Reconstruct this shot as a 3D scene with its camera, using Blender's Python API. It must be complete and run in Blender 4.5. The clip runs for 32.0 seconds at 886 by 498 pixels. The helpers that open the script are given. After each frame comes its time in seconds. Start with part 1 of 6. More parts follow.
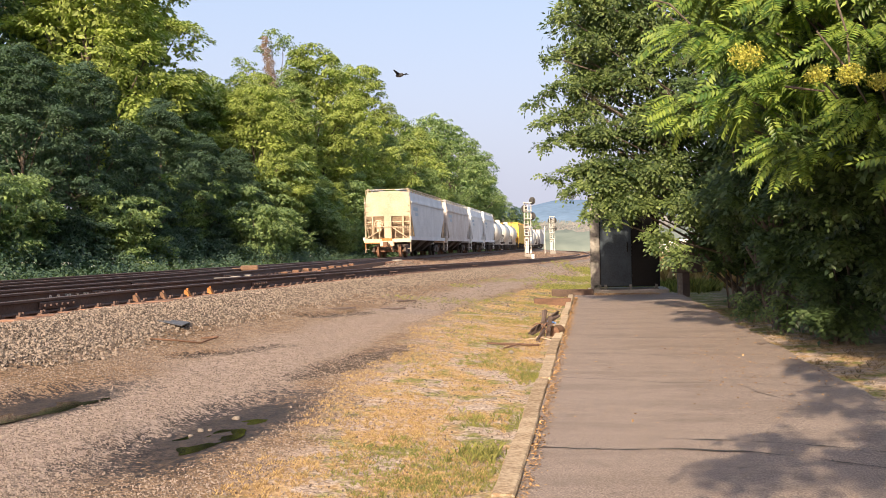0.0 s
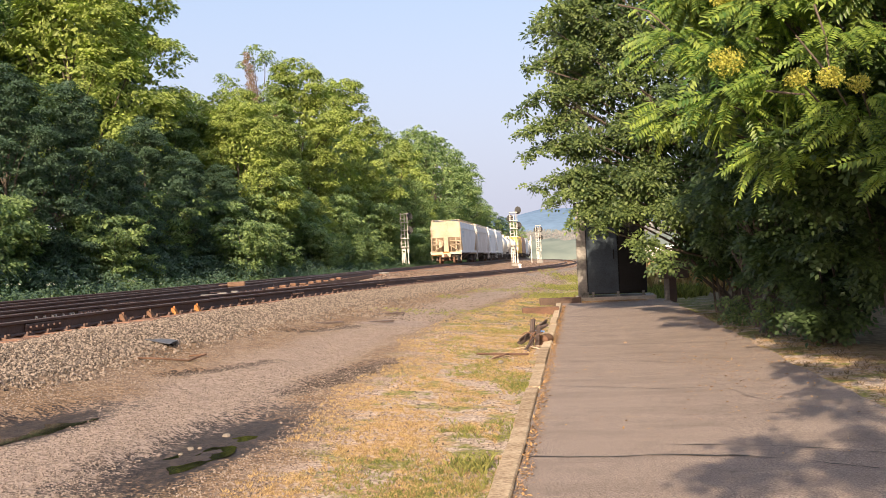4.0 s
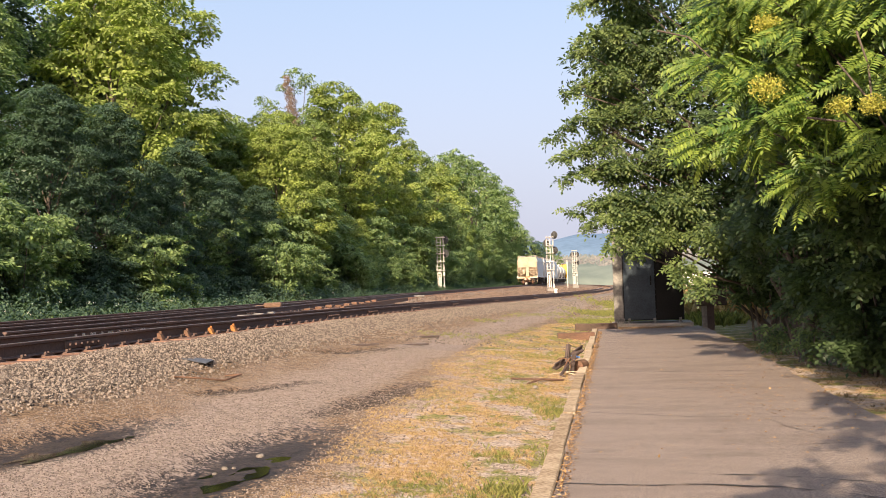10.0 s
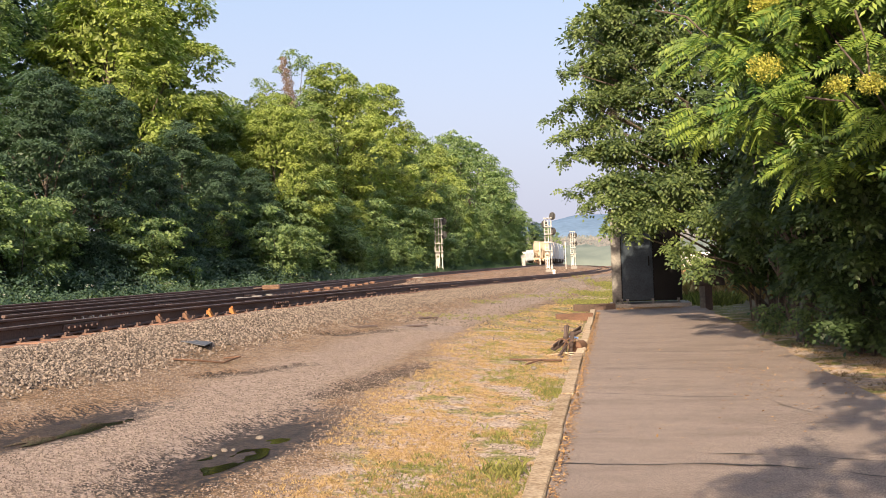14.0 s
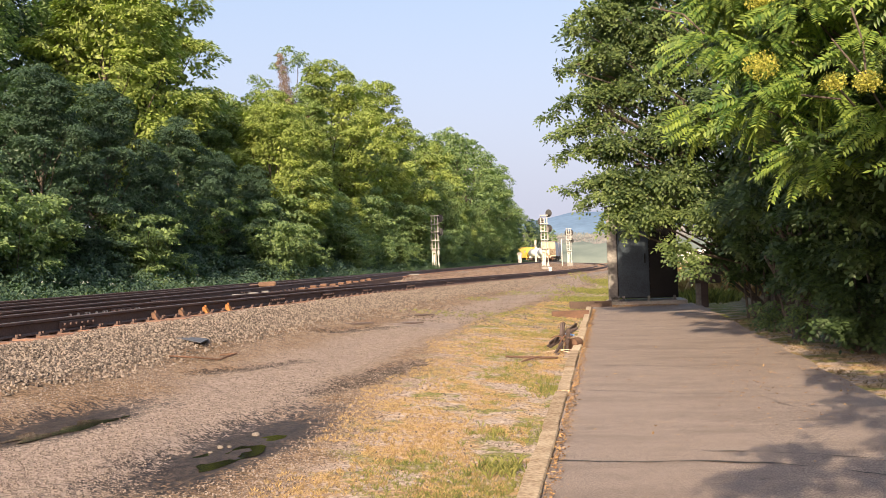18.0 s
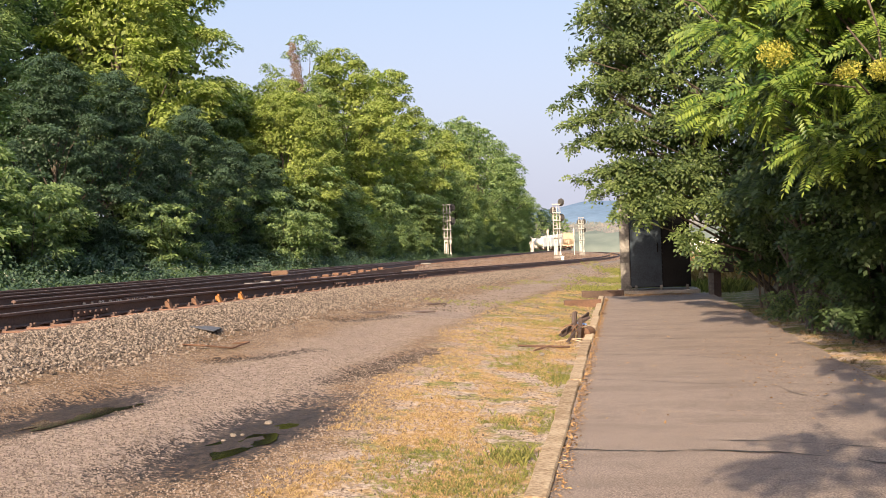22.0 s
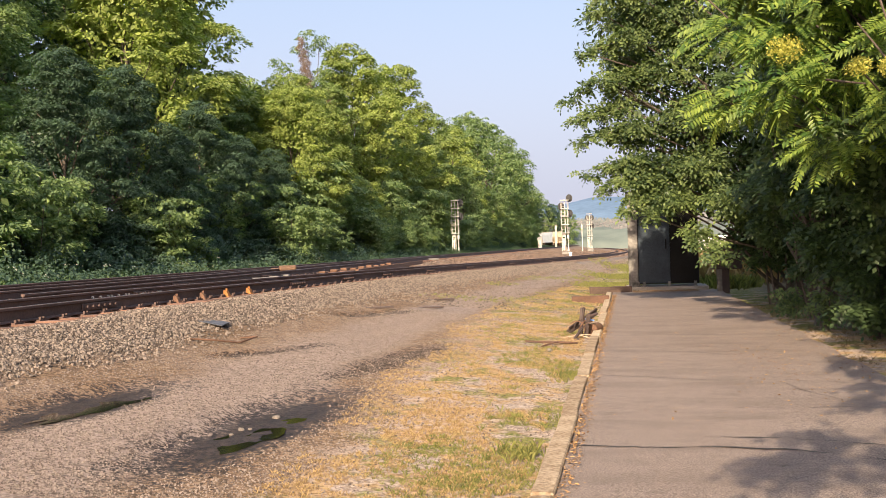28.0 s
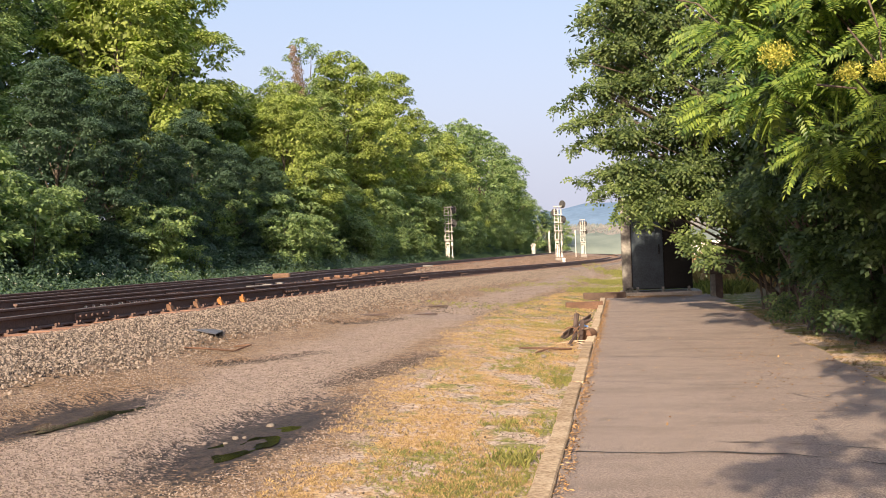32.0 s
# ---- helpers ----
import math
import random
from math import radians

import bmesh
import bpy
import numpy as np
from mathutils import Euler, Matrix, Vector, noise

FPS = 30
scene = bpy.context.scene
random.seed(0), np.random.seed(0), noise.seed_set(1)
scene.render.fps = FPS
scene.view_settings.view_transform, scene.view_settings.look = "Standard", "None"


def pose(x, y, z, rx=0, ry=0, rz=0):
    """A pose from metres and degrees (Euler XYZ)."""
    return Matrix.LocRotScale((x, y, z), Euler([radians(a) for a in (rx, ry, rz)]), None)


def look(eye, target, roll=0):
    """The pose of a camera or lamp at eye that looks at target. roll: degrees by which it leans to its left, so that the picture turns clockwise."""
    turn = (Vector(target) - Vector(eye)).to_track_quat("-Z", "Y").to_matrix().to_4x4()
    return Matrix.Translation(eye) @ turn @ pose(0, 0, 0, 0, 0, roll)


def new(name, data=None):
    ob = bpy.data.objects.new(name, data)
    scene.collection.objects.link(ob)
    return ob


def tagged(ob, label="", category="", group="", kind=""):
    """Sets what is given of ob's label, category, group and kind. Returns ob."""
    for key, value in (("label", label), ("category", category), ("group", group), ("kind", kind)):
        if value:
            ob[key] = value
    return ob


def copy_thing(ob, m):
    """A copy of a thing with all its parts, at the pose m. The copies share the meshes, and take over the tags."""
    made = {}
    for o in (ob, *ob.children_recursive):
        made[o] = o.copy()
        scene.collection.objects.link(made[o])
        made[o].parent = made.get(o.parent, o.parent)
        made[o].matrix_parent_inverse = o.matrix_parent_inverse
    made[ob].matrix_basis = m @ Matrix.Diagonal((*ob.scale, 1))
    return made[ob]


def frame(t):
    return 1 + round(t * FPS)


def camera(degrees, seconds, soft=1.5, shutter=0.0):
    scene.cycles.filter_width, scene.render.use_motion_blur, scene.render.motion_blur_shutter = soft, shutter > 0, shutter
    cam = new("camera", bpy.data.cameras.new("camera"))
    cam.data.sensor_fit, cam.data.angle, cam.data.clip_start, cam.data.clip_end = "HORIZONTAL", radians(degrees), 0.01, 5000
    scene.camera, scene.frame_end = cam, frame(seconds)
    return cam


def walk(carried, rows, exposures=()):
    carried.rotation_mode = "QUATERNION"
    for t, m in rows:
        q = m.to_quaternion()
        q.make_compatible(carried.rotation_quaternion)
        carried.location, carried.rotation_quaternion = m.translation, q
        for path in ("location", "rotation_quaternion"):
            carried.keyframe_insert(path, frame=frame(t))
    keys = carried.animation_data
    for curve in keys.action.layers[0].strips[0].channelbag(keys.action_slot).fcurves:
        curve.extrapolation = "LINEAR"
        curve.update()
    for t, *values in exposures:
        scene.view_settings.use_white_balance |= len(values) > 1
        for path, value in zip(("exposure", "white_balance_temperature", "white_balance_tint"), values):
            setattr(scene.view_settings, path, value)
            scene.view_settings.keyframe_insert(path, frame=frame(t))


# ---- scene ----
EYE = 1.5
cam = camera(47.08, 32.0, soft=0.85)
# seconds, pitch, roll, yaw of a camera held by a standing watcher
ROWS = [
    (0, -0.051, 1.319, 8.220),
    (0.5, -0.754, 1.422, 7.789),
    (1, -0.510, 1.410, 6.691),
    (1.5, -0.970, 1.568, 7.608),
    (2, 0.456, 1.979, 7.781),
    (2.5, 0.887, 2.274, 8.012),
    (3, 0.924, 2.455, 7.892),
    (3.5, 0.800, 2.725, 7.889),
    (4, 0.564, 2.707, 7.479),
    (4.5, 1.228, 2.642, 7.281),
    (6.5, 1.571, 1.968, 7.417),
    (7, 1.827, 2.209, 8.191),
    (7.5, 2.244, 2.182, 8.396),
    (8, 2.289, 1.849, 8.601),
    (8.5, 2.282, 2.040, 8.798),
    (9, 2.130, 2.192, 8.910),
    (9.5, 2.059, 1.936, 9.292),
    (10, 1.973, 1.910, 9.485),
    (10.5, 1.822, 2.039, 9.933),
    (11, 1.635, 2.065, 10.052),
    (11.5, 1.420, 2.047, 9.757),
    (12, 1.252, 1.932, 9.518),
    (12.5, 1.196, 1.919, 9.365),
    (13, 1.193, 1.900, 9.312),
    (13.5, 0.948, 1.904, 9.382),
    (14, 0.926, 2.170, 9.385),
    (14.5, 0.893, 2.199, 9.570),
    (16.5, 0.817, 2.204, 9.385),
    (17, 0.758, 1.908, 9.312),
    (17.5, 0.733, 2.108, 9.230),
    (18, 0.754, 2.091, 9.175),
    (18.5, 0.776, 2.118, 9.120),
    (19, 0.725, 2.062, 9.105),
    (19.5, 0.652, 1.928, 9.177),
    (20, 0.637, 1.998, 9.373),
    (20.5, 0.569, 1.879, 9.481),
    (21, 0.507, 1.876, 9.668),
    (21.5, 0.404, 1.877, 9.759),
    (22, 0.161, 2.053, 9.858),
    (22.5, 0.012, 2.062, 9.860),
    (23, -0.041, 1.999, 9.967),
    (23.5, -0.014, 1.926, 10.000),
    (24, -0.023, 1.833, 10.034),
    (24.5, 0.027, 1.786, 10.088),
    (25, -0.042, 1.226, 10.230),
    (25.5, -0.108, 1.510, 10.309),
    (27.5, -0.030, 1.843, 10.297),
    (28, -0.078, 1.845, 10.303),
    (28.5, -0.109, 1.887, 10.322),
    (29, -0.091, 1.972, 10.303),
    (29.5, -0.134, 1.844, 10.357),
    (30, -0.152, 1.870, 10.401),
    (30.5, -0.125, 1.974, 10.370),
    (31, -0.042, 2.149, 10.128),
    (31.5, 0.143, 2.249, 9.972),
    (32, 0.294, 2.209, 9.941),
]
walk(cam, [(t, pose(0, 0, EYE, 90 + p, r, y)) for t, p, r, y in ROWS])

# ---- world and sun ----
SUN_AZ, SUN_EL = -173.0, 27.0      # degrees clockwise from +y; height
world = bpy.data.worlds.new("sky")
scene.world = world
world.use_nodes = True
wn, wl = world.node_tree.nodes, world.node_tree.links
sky = wn.new("ShaderNodeTexSky")
sky.sky_type = "NISHITA"
sky.sun_disc = False
sky.sun_elevation, sky.sun_rotation = radians(SUN_EL), radians(SUN_AZ)
sky.air_density, sky.dust_density, sky.ozone_density = 1.0, 8.0, 2.5
bg = wn["Background"]
bg.inputs["Strength"].default_value = 0.10
warm = wn.new("ShaderNodeMix")
warm.data_type, warm.blend_type = "RGBA", "MULTIPLY"
warm.inputs["Factor"].default_value = 1.0
warm.inputs["B"].default_value = (1.22, 1.0, 0.95, 1)
wl.new(sky.outputs[0], warm.inputs["A"])
haze = wn.new("ShaderNodeMix")          # summer haze evens out the sky
haze.data_type = "RGBA"
haze.inputs["Factor"].default_value = 0.5
rise, tall, pale = wn.new("ShaderNodeTexCoord"), wn.new("ShaderNodeSeparateXYZ"), wn.new("ShaderNodeValToRGB")
pale.color_ramp.elements[0].position, pale.color_ramp.elements[1].position = 0.0, 0.34
pale.color_ramp.elements[0].color, pale.color_ramp.elements[1].color = (6.9, 6.9, 8.3, 1), (3.8, 5.3, 7.4, 1)
wl.new(rise.outputs["Generated"], tall.inputs[0])
wl.new(tall.outputs["Z"], pale.inputs[0])
wl.new(pale.outputs[0], haze.inputs["B"])
wl.new(warm.outputs["Result"], haze.inputs["A"])
wl.new(haze.outputs["Result"], bg.inputs["Color"])
sun_data = bpy.data.lights.new("sun", "SUN")
sun_data.energy, sun_data.angle, sun_data.color = 5.4, radians(0.6), (1.0, 0.80, 0.57)
sun = new("sun", sun_data)
to_sun = Vector((math.sin(radians(SUN_AZ)) * math.cos(radians(SUN_EL)), math.cos(radians(SUN_AZ)) * math.cos(radians(SUN_EL)), math.sin(radians(SUN_EL))))
sun.matrix_basis = look(to_sun * 60, (0, 0, 0))
scene.view_settings.exposure = 0.92

# ---- materials ----
def material(name, base, rough=0.8, metal=0.0, spread=0.25, scale=6.0, fine=60.0, bump=0.2, second=None, island=0.0, spec=0.5, through_light=0.0, obj=0.0, stretch=None):
    """A procedural material: two scales of noise between darker and lighter shades (or to a second colour), with relief."""
    m = bpy.data.materials.new(name)
    m.use_nodes = True
    n, l = m.node_tree.nodes, m.node_tree.links
    bsdf, out = n["Principled BSDF"], n["Material Output"]
    co = n.new("ShaderNodeTexCoord")
    big, small = n.new("ShaderNodeTexNoise"), n.new("ShaderNodeTexNoise")
    big.inputs["Scale"].default_value, big.inputs["Detail"].default_value = scale, 4
    small.inputs["Scale"].default_value, small.inputs["Detail"].default_value = fine, 3
    place = co.outputs["Object"]
    if stretch:
        grain = n.new("ShaderNodeMapping")
        grain.inputs["Scale"].default_value = stretch
        l.new(place, grain.inputs["Vector"])
        place = grain.outputs[0]
    l.new(place, big.inputs["Vector"])
    l.new(co.outputs["Object"], small.inputs["Vector"])
    add = n.new("ShaderNodeMath")
    add.operation = "ADD"
    half = n.new("ShaderNodeMath")
    half.operation = "MULTIPLY"
    half.inputs[1].default_value = 0.5
    l.new(big.outputs["Fac"], add.inputs[0])
    l.new(small.outputs["Fac"], add.inputs[1])
    l.new(add.outputs[0], half.inputs[0])
    fac = half
    for amount, node, socket in ((island, "ShaderNodeNewGeometry", "Random Per Island"), (obj, "ShaderNodeObjectInfo", "Random")):
        if amount:
            geo, mul, plus = n.new(node), n.new("ShaderNodeMath"), n.new("ShaderNodeMath")
            mul.operation, plus.operation = "MULTIPLY_ADD", "ADD"
            mul.inputs[1].default_value, mul.inputs[2].default_value = amount, -amount / 2
            l.new(geo.outputs[socket], mul.inputs[0])
            l.new(mul.outputs[0], plus.inputs[0])
            l.new(fac.outputs[0], plus.inputs[1])
            fac = plus
    ramp = n.new("ShaderNodeValToRGB")
    lo = [c * (1 - spread) for c in base]
    hi = list(second) if second else [min(1, c * (1 + spread)) for c in base]
    ramp.color_ramp.elements[0].position, ramp.color_ramp.elements[1].position = 0.3, 0.7
    ramp.color_ramp.elements[0].color, ramp.color_ramp.elements[1].color = (*lo, 1), (*hi, 1)
    l.new(fac.outputs[0], ramp.inputs[0])
    l.new(ramp.outputs[0], bsdf.inputs["Base Color"])
    bsdf.inputs["Roughness"].default_value, bsdf.inputs["Metallic"].default_value = rough, metal
    bsdf.inputs["Specular IOR Level"].default_value = spec
    if bump:
        b = n.new("ShaderNodeBump")
        b.inputs["Strength"].default_value, b.inputs["Distance"].default_value = bump, 0.02
        l.new(small.outputs["Fac"], b.inputs["Height"])
        l.new(b.outputs[0], bsdf.inputs["Normal"])
    if through_light:
        tr, mix = n.new("ShaderNodeBsdfTranslucent"), n.new("ShaderNodeMixShader")
        gain = n.new("ShaderNodeMix")
        gain.data_type, gain.blend_type = "RGBA", "MULTIPLY"
        gain.inputs["Factor"].default_value = 1.0
        gain.inputs["B"].default_value = (1.0, 1.25, 0.5, 1)
        l.new(ramp.outputs[0], gain.inputs["A"])
        l.new(gain.outputs["Result"], tr.inputs["Color"])
        mix.inputs[0].default_value = through_light
        l.new(bsdf.outputs[0], mix.inputs[1])
        l.new(tr.outputs[0], mix.inputs[2])
        l.new(mix.outputs[0], out.inputs["Surface"])
    return m


M = {}
def mat(key, *a, **k):
    M[key] = material(key, *a, **k)


LEAF = dict(rough=0.45, spread=0.3, scale=0.35, fine=1.6, bump=0, island=0.35, spec=0.32, through_light=0.35)
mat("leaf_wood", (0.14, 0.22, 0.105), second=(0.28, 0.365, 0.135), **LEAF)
# sunlight put into the leaf colour: yellower and brighter than leaf_wood
mat("leaf_sunlit", (0.21, 0.275, 0.08), second=(0.37, 0.43, 0.115), **LEAF)
# shade put into the leaf colour: darker and bluer than leaf_wood
mat("leaf_blue_shaded", (0.050, 0.094, 0.066), second=(0.102, 0.160, 0.092), **LEAF)
mat("leaf_vine", (0.16, 0.235, 0.09), second=(0.30, 0.375, 0.125), **LEAF)
mat("leaf_elm", (0.062, 0.108, 0.050), second=(0.185, 0.24, 0.080), **LEAF)
# shaded copy of the elm leaf: shade put into a darker green
mat("leaf_shaded", (0.042, 0.078, 0.034), second=(0.105, 0.155, 0.058), **LEAF)
mat("leaf_frond", (0.078, 0.165, 0.038), second=(0.27, 0.345, 0.068), **LEAF)
mat("blossom", (0.38, 0.36, 0.06), second=(0.56, 0.52, 0.11), rough=0.7, bump=0, island=0.5, through_light=0.3)
mat("bark", (0.065, 0.05, 0.038), second=(0.14, 0.112, 0.088), rough=0.95, scale=3, fine=30, bump=0.6)
mat("dead_vine", (0.12, 0.075, 0.05), second=(0.21, 0.15, 0.10), rough=0.95, bump=0, island=0.5)
mat("kerb_wood", (0.27, 0.18, 0.10), second=(0.63, 0.51, 0.36), rough=0.9, scale=3.0, fine=30, bump=0.6, obj=0.35)
mat("tar", (0.03, 0.028, 0.028), rough=0.8, bump=0.2)
mat("rail", (0.075, 0.050, 0.046), second=(0.15, 0.097, 0.080), rough=0.75, metal=0.3, scale=1.5, fine=30, bump=0.2)
mat("rail_top", (0.22, 0.19, 0.18), second=(0.33, 0.30, 0.28), rough=0.45, metal=0.9, bump=0.05)
mat("rust", (0.115, 0.062, 0.04), second=(0.21, 0.115, 0.07), rough=0.9, scale=5, fine=50, bump=0.4)
mat("orange_rust", (0.24, 0.095, 0.035), second=(0.46, 0.20, 0.05), rough=0.85, scale=8, fine=50, bump=0.3)
mat("tie", (0.10, 0.055, 0.04), second=(0.22, 0.12, 0.08), rough=0.95, scale=4, fine=40, bump=0.6, obj=0.5)
mat("old_timber", (0.08, 0.045, 0.034), second=(0.18, 0.10, 0.066), rough=0.95, scale=4, fine=40, bump=0.7)
mat("dark_timber", (0.05, 0.035, 0.03), second=(0.13, 0.085, 0.065), rough=0.95, scale=4, fine=40, bump=0.7)
# dry grass darkened to brown, with the trees' shade in its colour
mat("brush_shaded", (0.13, 0.09, 0.05), second=(0.24, 0.17, 0.09), rough=0.9, bump=0, island=0.8, through_light=0.2)
mat("stone", (0.095, 0.074, 0.060), second=(0.235, 0.192, 0.158), rough=0.95, scale=3, fine=40, bump=0.3, island=1.0)
mat("rusty_stone", (0.09, 0.058, 0.042), second=(0.20, 0.145, 0.112), rough=0.95, bump=0, island=1.0)
mat("faded_blue", (0.30, 0.40, 0.50), second=(0.36, 0.46, 0.56), rough=0.7, bump=0)
mat("pebble", (0.12, 0.09, 0.075), second=(0.27, 0.22, 0.183), rough=0.95, bump=0, island=1.0)
mat("dry_grass", (0.30, 0.19, 0.085), second=(0.47, 0.33, 0.17), rough=0.9, bump=0, island=0.9, through_light=0.25)
mat("green_grass", (0.13, 0.145, 0.035), second=(0.26, 0.25, 0.075), rough=0.8, bump=0, island=0.8, through_light=0.3)
mat("weed", (0.08, 0.14, 0.05), second=(0.17, 0.25, 0.09), rough=0.8, bump=0, island=0.8, through_light=0.3)
mat("white_flower", (0.42, 0.43, 0.36), rough=0.8, bump=0, island=0.3)
mat("dead_leaf", (0.20, 0.105, 0.045), second=(0.42, 0.25, 0.10), rough=0.9, bump=0, island=0.9)
mat("cream", (0.34, 0.26, 0.17), second=(0.50, 0.42, 0.31), rough=0.7, scale=0.9, fine=14, bump=0.05)
mat("car_grey", (0.46, 0.50, 0.54), second=(0.58, 0.61, 0.64), rough=0.65, scale=0.7, fine=9, bump=0.05)
mat("car_rusty", (0.46, 0.40, 0.36), second=(0.60, 0.60, 0.60), rough=0.75, scale=0.8, fine=10, bump=0.05)
mat("car_white", (0.60, 0.63, 0.66), second=(0.70, 0.73, 0.75), rough=0.6, scale=0.6, fine=8, bump=0.05)
mat("car_brown", (0.34, 0.21, 0.15), second=(0.47, 0.33, 0.25), rough=0.8, scale=0.8, fine=9, bump=0.05)
mat("car_yellow", (0.72, 0.45, 0.05), second=(0.82, 0.56, 0.10), rough=0.6, scale=0.8, fine=9, bump=0.05)
mat("tank_white", (0.70, 0.66, 0.58), second=(0.80, 0.77, 0.70), rough=0.45, scale=0.6, fine=8, bump=0.03)
mat("truck_iron", (0.045, 0.038, 0.034), second=(0.10, 0.075, 0.06), rough=0.85, scale=4, fine=30, bump=0.2)
mat("slope_brown", (0.55, 0.41, 0.28), second=(0.70, 0.55, 0.40), rough=0.85, scale=2, fine=20, bump=0.1)
mat("switch_tan", (0.10, 0.055, 0.035), second=(0.20, 0.12, 0.075), rough=0.85, scale=3, fine=25, bump=0.15)
mat("silver", (0.46, 0.43, 0.38), second=(0.60, 0.57, 0.52), rough=0.55, metal=0.15, scale=3, fine=30, bump=0.05)
mat("black_plate", (0.016, 0.016, 0.016), rough=0.6, bump=0.05)
mat("lens_dark", (0.02, 0.02, 0.02), rough=0.2, bump=0)
mat("cabinet_dark", (0.026, 0.038, 0.050), second=(0.048, 0.064, 0.082), spec=0.18, rough=0.38, scale=2.5, fine=25, bump=0.03)
mat("cabinet_black", (0.004, 0.004, 0.005), second=(0.009, 0.009, 0.010), spec=0.15, rough=0.35, scale=2.5, fine=25, bump=0.03)
mat("galvanised", (0.11, 0.105, 0.10), second=(0.30, 0.28, 0.25), rough=0.6, metal=0.3, scale=1.6, fine=12, bump=0.1)
mat("concrete", (0.26, 0.23, 0.19), second=(0.44, 0.39, 0.33), rough=0.95, scale=3, fine=50, bump=0.4)
mat("dark_iron", (0.040, 0.030, 0.030), second=(0.115, 0.08, 0.07), rough=0.7, metal=0.3, scale=4, fine=40, bump=0.2)
mat("blue_plastic", (0.15, 0.30, 0.62), rough=0.4, bump=0)
mat("grey_plate", (0.06, 0.065, 0.08), second=(0.11, 0.115, 0.13), rough=0.7, scale=6, fine=40, bump=0.2)
mat("white_paint", (0.72, 0.70, 0.66), second=(0.82, 0.80, 0.76), rough=0.6, scale=4, fine=30, bump=0.05)
# distance haze is put into these three base colours: paler and bluer
mat("ridge_hazed", (0.155, 0.19, 0.19), second=(0.215, 0.20, 0.185), island=0.25, rough=1.0, scale=0.010, fine=0.05, bump=0, spec=0.0)
mat("hill_hazed", (0.135, 0.205, 0.305), second=(0.147, 0.22, 0.32), rough=1.0, scale=0.008, fine=0.05, bump=0, spec=0.0)
mat("far_hazed", (0.17, 0.205, 0.185), second=(0.19, 0.22, 0.188), rough=1.0, scale=0.02, fine=0.12, bump=0, island=0.08, spec=0.0)
mat("loose_rock", (0.12, 0.10, 0.085), second=(0.23, 0.20, 0.17), rough=0.9, scale=20, fine=80, bump=0.3)
mat("feather", (0.03, 0.03, 0.03), rough=0.8, bump=0)
mat("water_dark", (0.008, 0.007, 0.005), rough=0.05, fine=25, bump=0.02, spec=0.25)


# ---- helpers for things ----
rng = np.random.default_rng(7)


def np_mesh(name, verts, faces, material_key=None, smooth=False):
    """A mesh from numpy arrays; every face has the same number of corners."""
    verts, faces = np.asarray(verts, np.float32), np.asarray(faces, np.int32)
    me = bpy.data.meshes.new(name)
    k = faces.shape[1]
    me.vertices.add(len(verts))
    me.vertices.foreach_set("co", verts.ravel())
    me.loops.add(faces.size)
    me.loops.foreach_set("vertex_index", faces.ravel())
    me.polygons.add(len(faces))
    me.polygons.foreach_set("loop_start", np.arange(0, faces.size, k, dtype=np.int32))
    me.polygons.foreach_set("use_smooth", np.full(len(faces), smooth))
    me.update(calc_edges=True)
    if material_key:
        me.materials.append(M[material_key])
    return me


def child(ob, parent):
    if parent is not None:
        ob.parent = parent
    return ob


def part(name, bm, key, parent, label="", smooth=False):
    """Links a bmesh as one mesh object under a thing or under a part."""
    me = bpy.data.meshes.new(name)
    if smooth:
        for f in bm.faces:
            f.smooth = True
    bm.to_mesh(me)
    bm.free()
    me.materials.append(M[key])
    ob = child(new(name, me), parent)
    if label:
        ob["label"] = label
    return ob


def again(name, ob, parent, m):
    """Another part on the same mesh, at the pose m."""
    o = child(new(name, ob.data), parent)
    o.matrix_basis = m
    return o


def empty(name, label, category, group="", kind="", m=None):
    ob = new(name)
    ob.empty_display_size = 0.1
    if m is not None:
        ob.matrix_basis = m
    return tagged(ob, label, category, group, kind)


def box(bm, x0, x1, y0, y1, z0, z1, bevel=0.0):
    r = bmesh.ops.create_cube(bm, size=1.0)["verts"]
    for v in r:
        v.co = Vector(((x0 + x1) / 2 + v.co.x * (x1 - x0), (y0 + y1) / 2 + v.co.y * (y1 - y0), (z0 + z1) / 2 + v.co.z * (z1 - z0)))
    if bevel:
        es = list({e for v in r for e in v.link_edges})
        bmesh.ops.bevel(bm, geom=es, offset=bevel, segments=1, affect="EDGES")
    return bm


def boxed(*a, **k):
    return box(bmesh.new(), *a, **k)


def rod(bm, a, b, r0, r1=None, sides=8, caps=True):
    """A round bar from a to b."""
    a, b = Vector(a), Vector(b)
    d = b - a
    m = Matrix.Translation((a + b) / 2) @ d.to_track_quat("Z", "Y").to_matrix().to_4x4()
    bmesh.ops.create_cone(bm, cap_ends=caps, segments=sides, radius1=r0, radius2=r0 if r1 is None else r1, depth=d.length, matrix=m)
    return bm


def prism(bm, pts, y0, y1):
    """An outline in x, z pulled from y0 to y1."""
    a = [bm.verts.new((x, y0, z)) for x, z in pts]
    b = [bm.verts.new((x, y1, z)) for x, z in pts]
    n = len(pts)
    bm.faces.new(a)
    bm.faces.new(b[::-1])
    for i in range(n):
        bm.faces.new((a[i], b[i], b[(i + 1) % n], a[(i + 1) % n]))
    bmesh.ops.recalc_face_normals(bm, faces=bm.faces)
    return bm


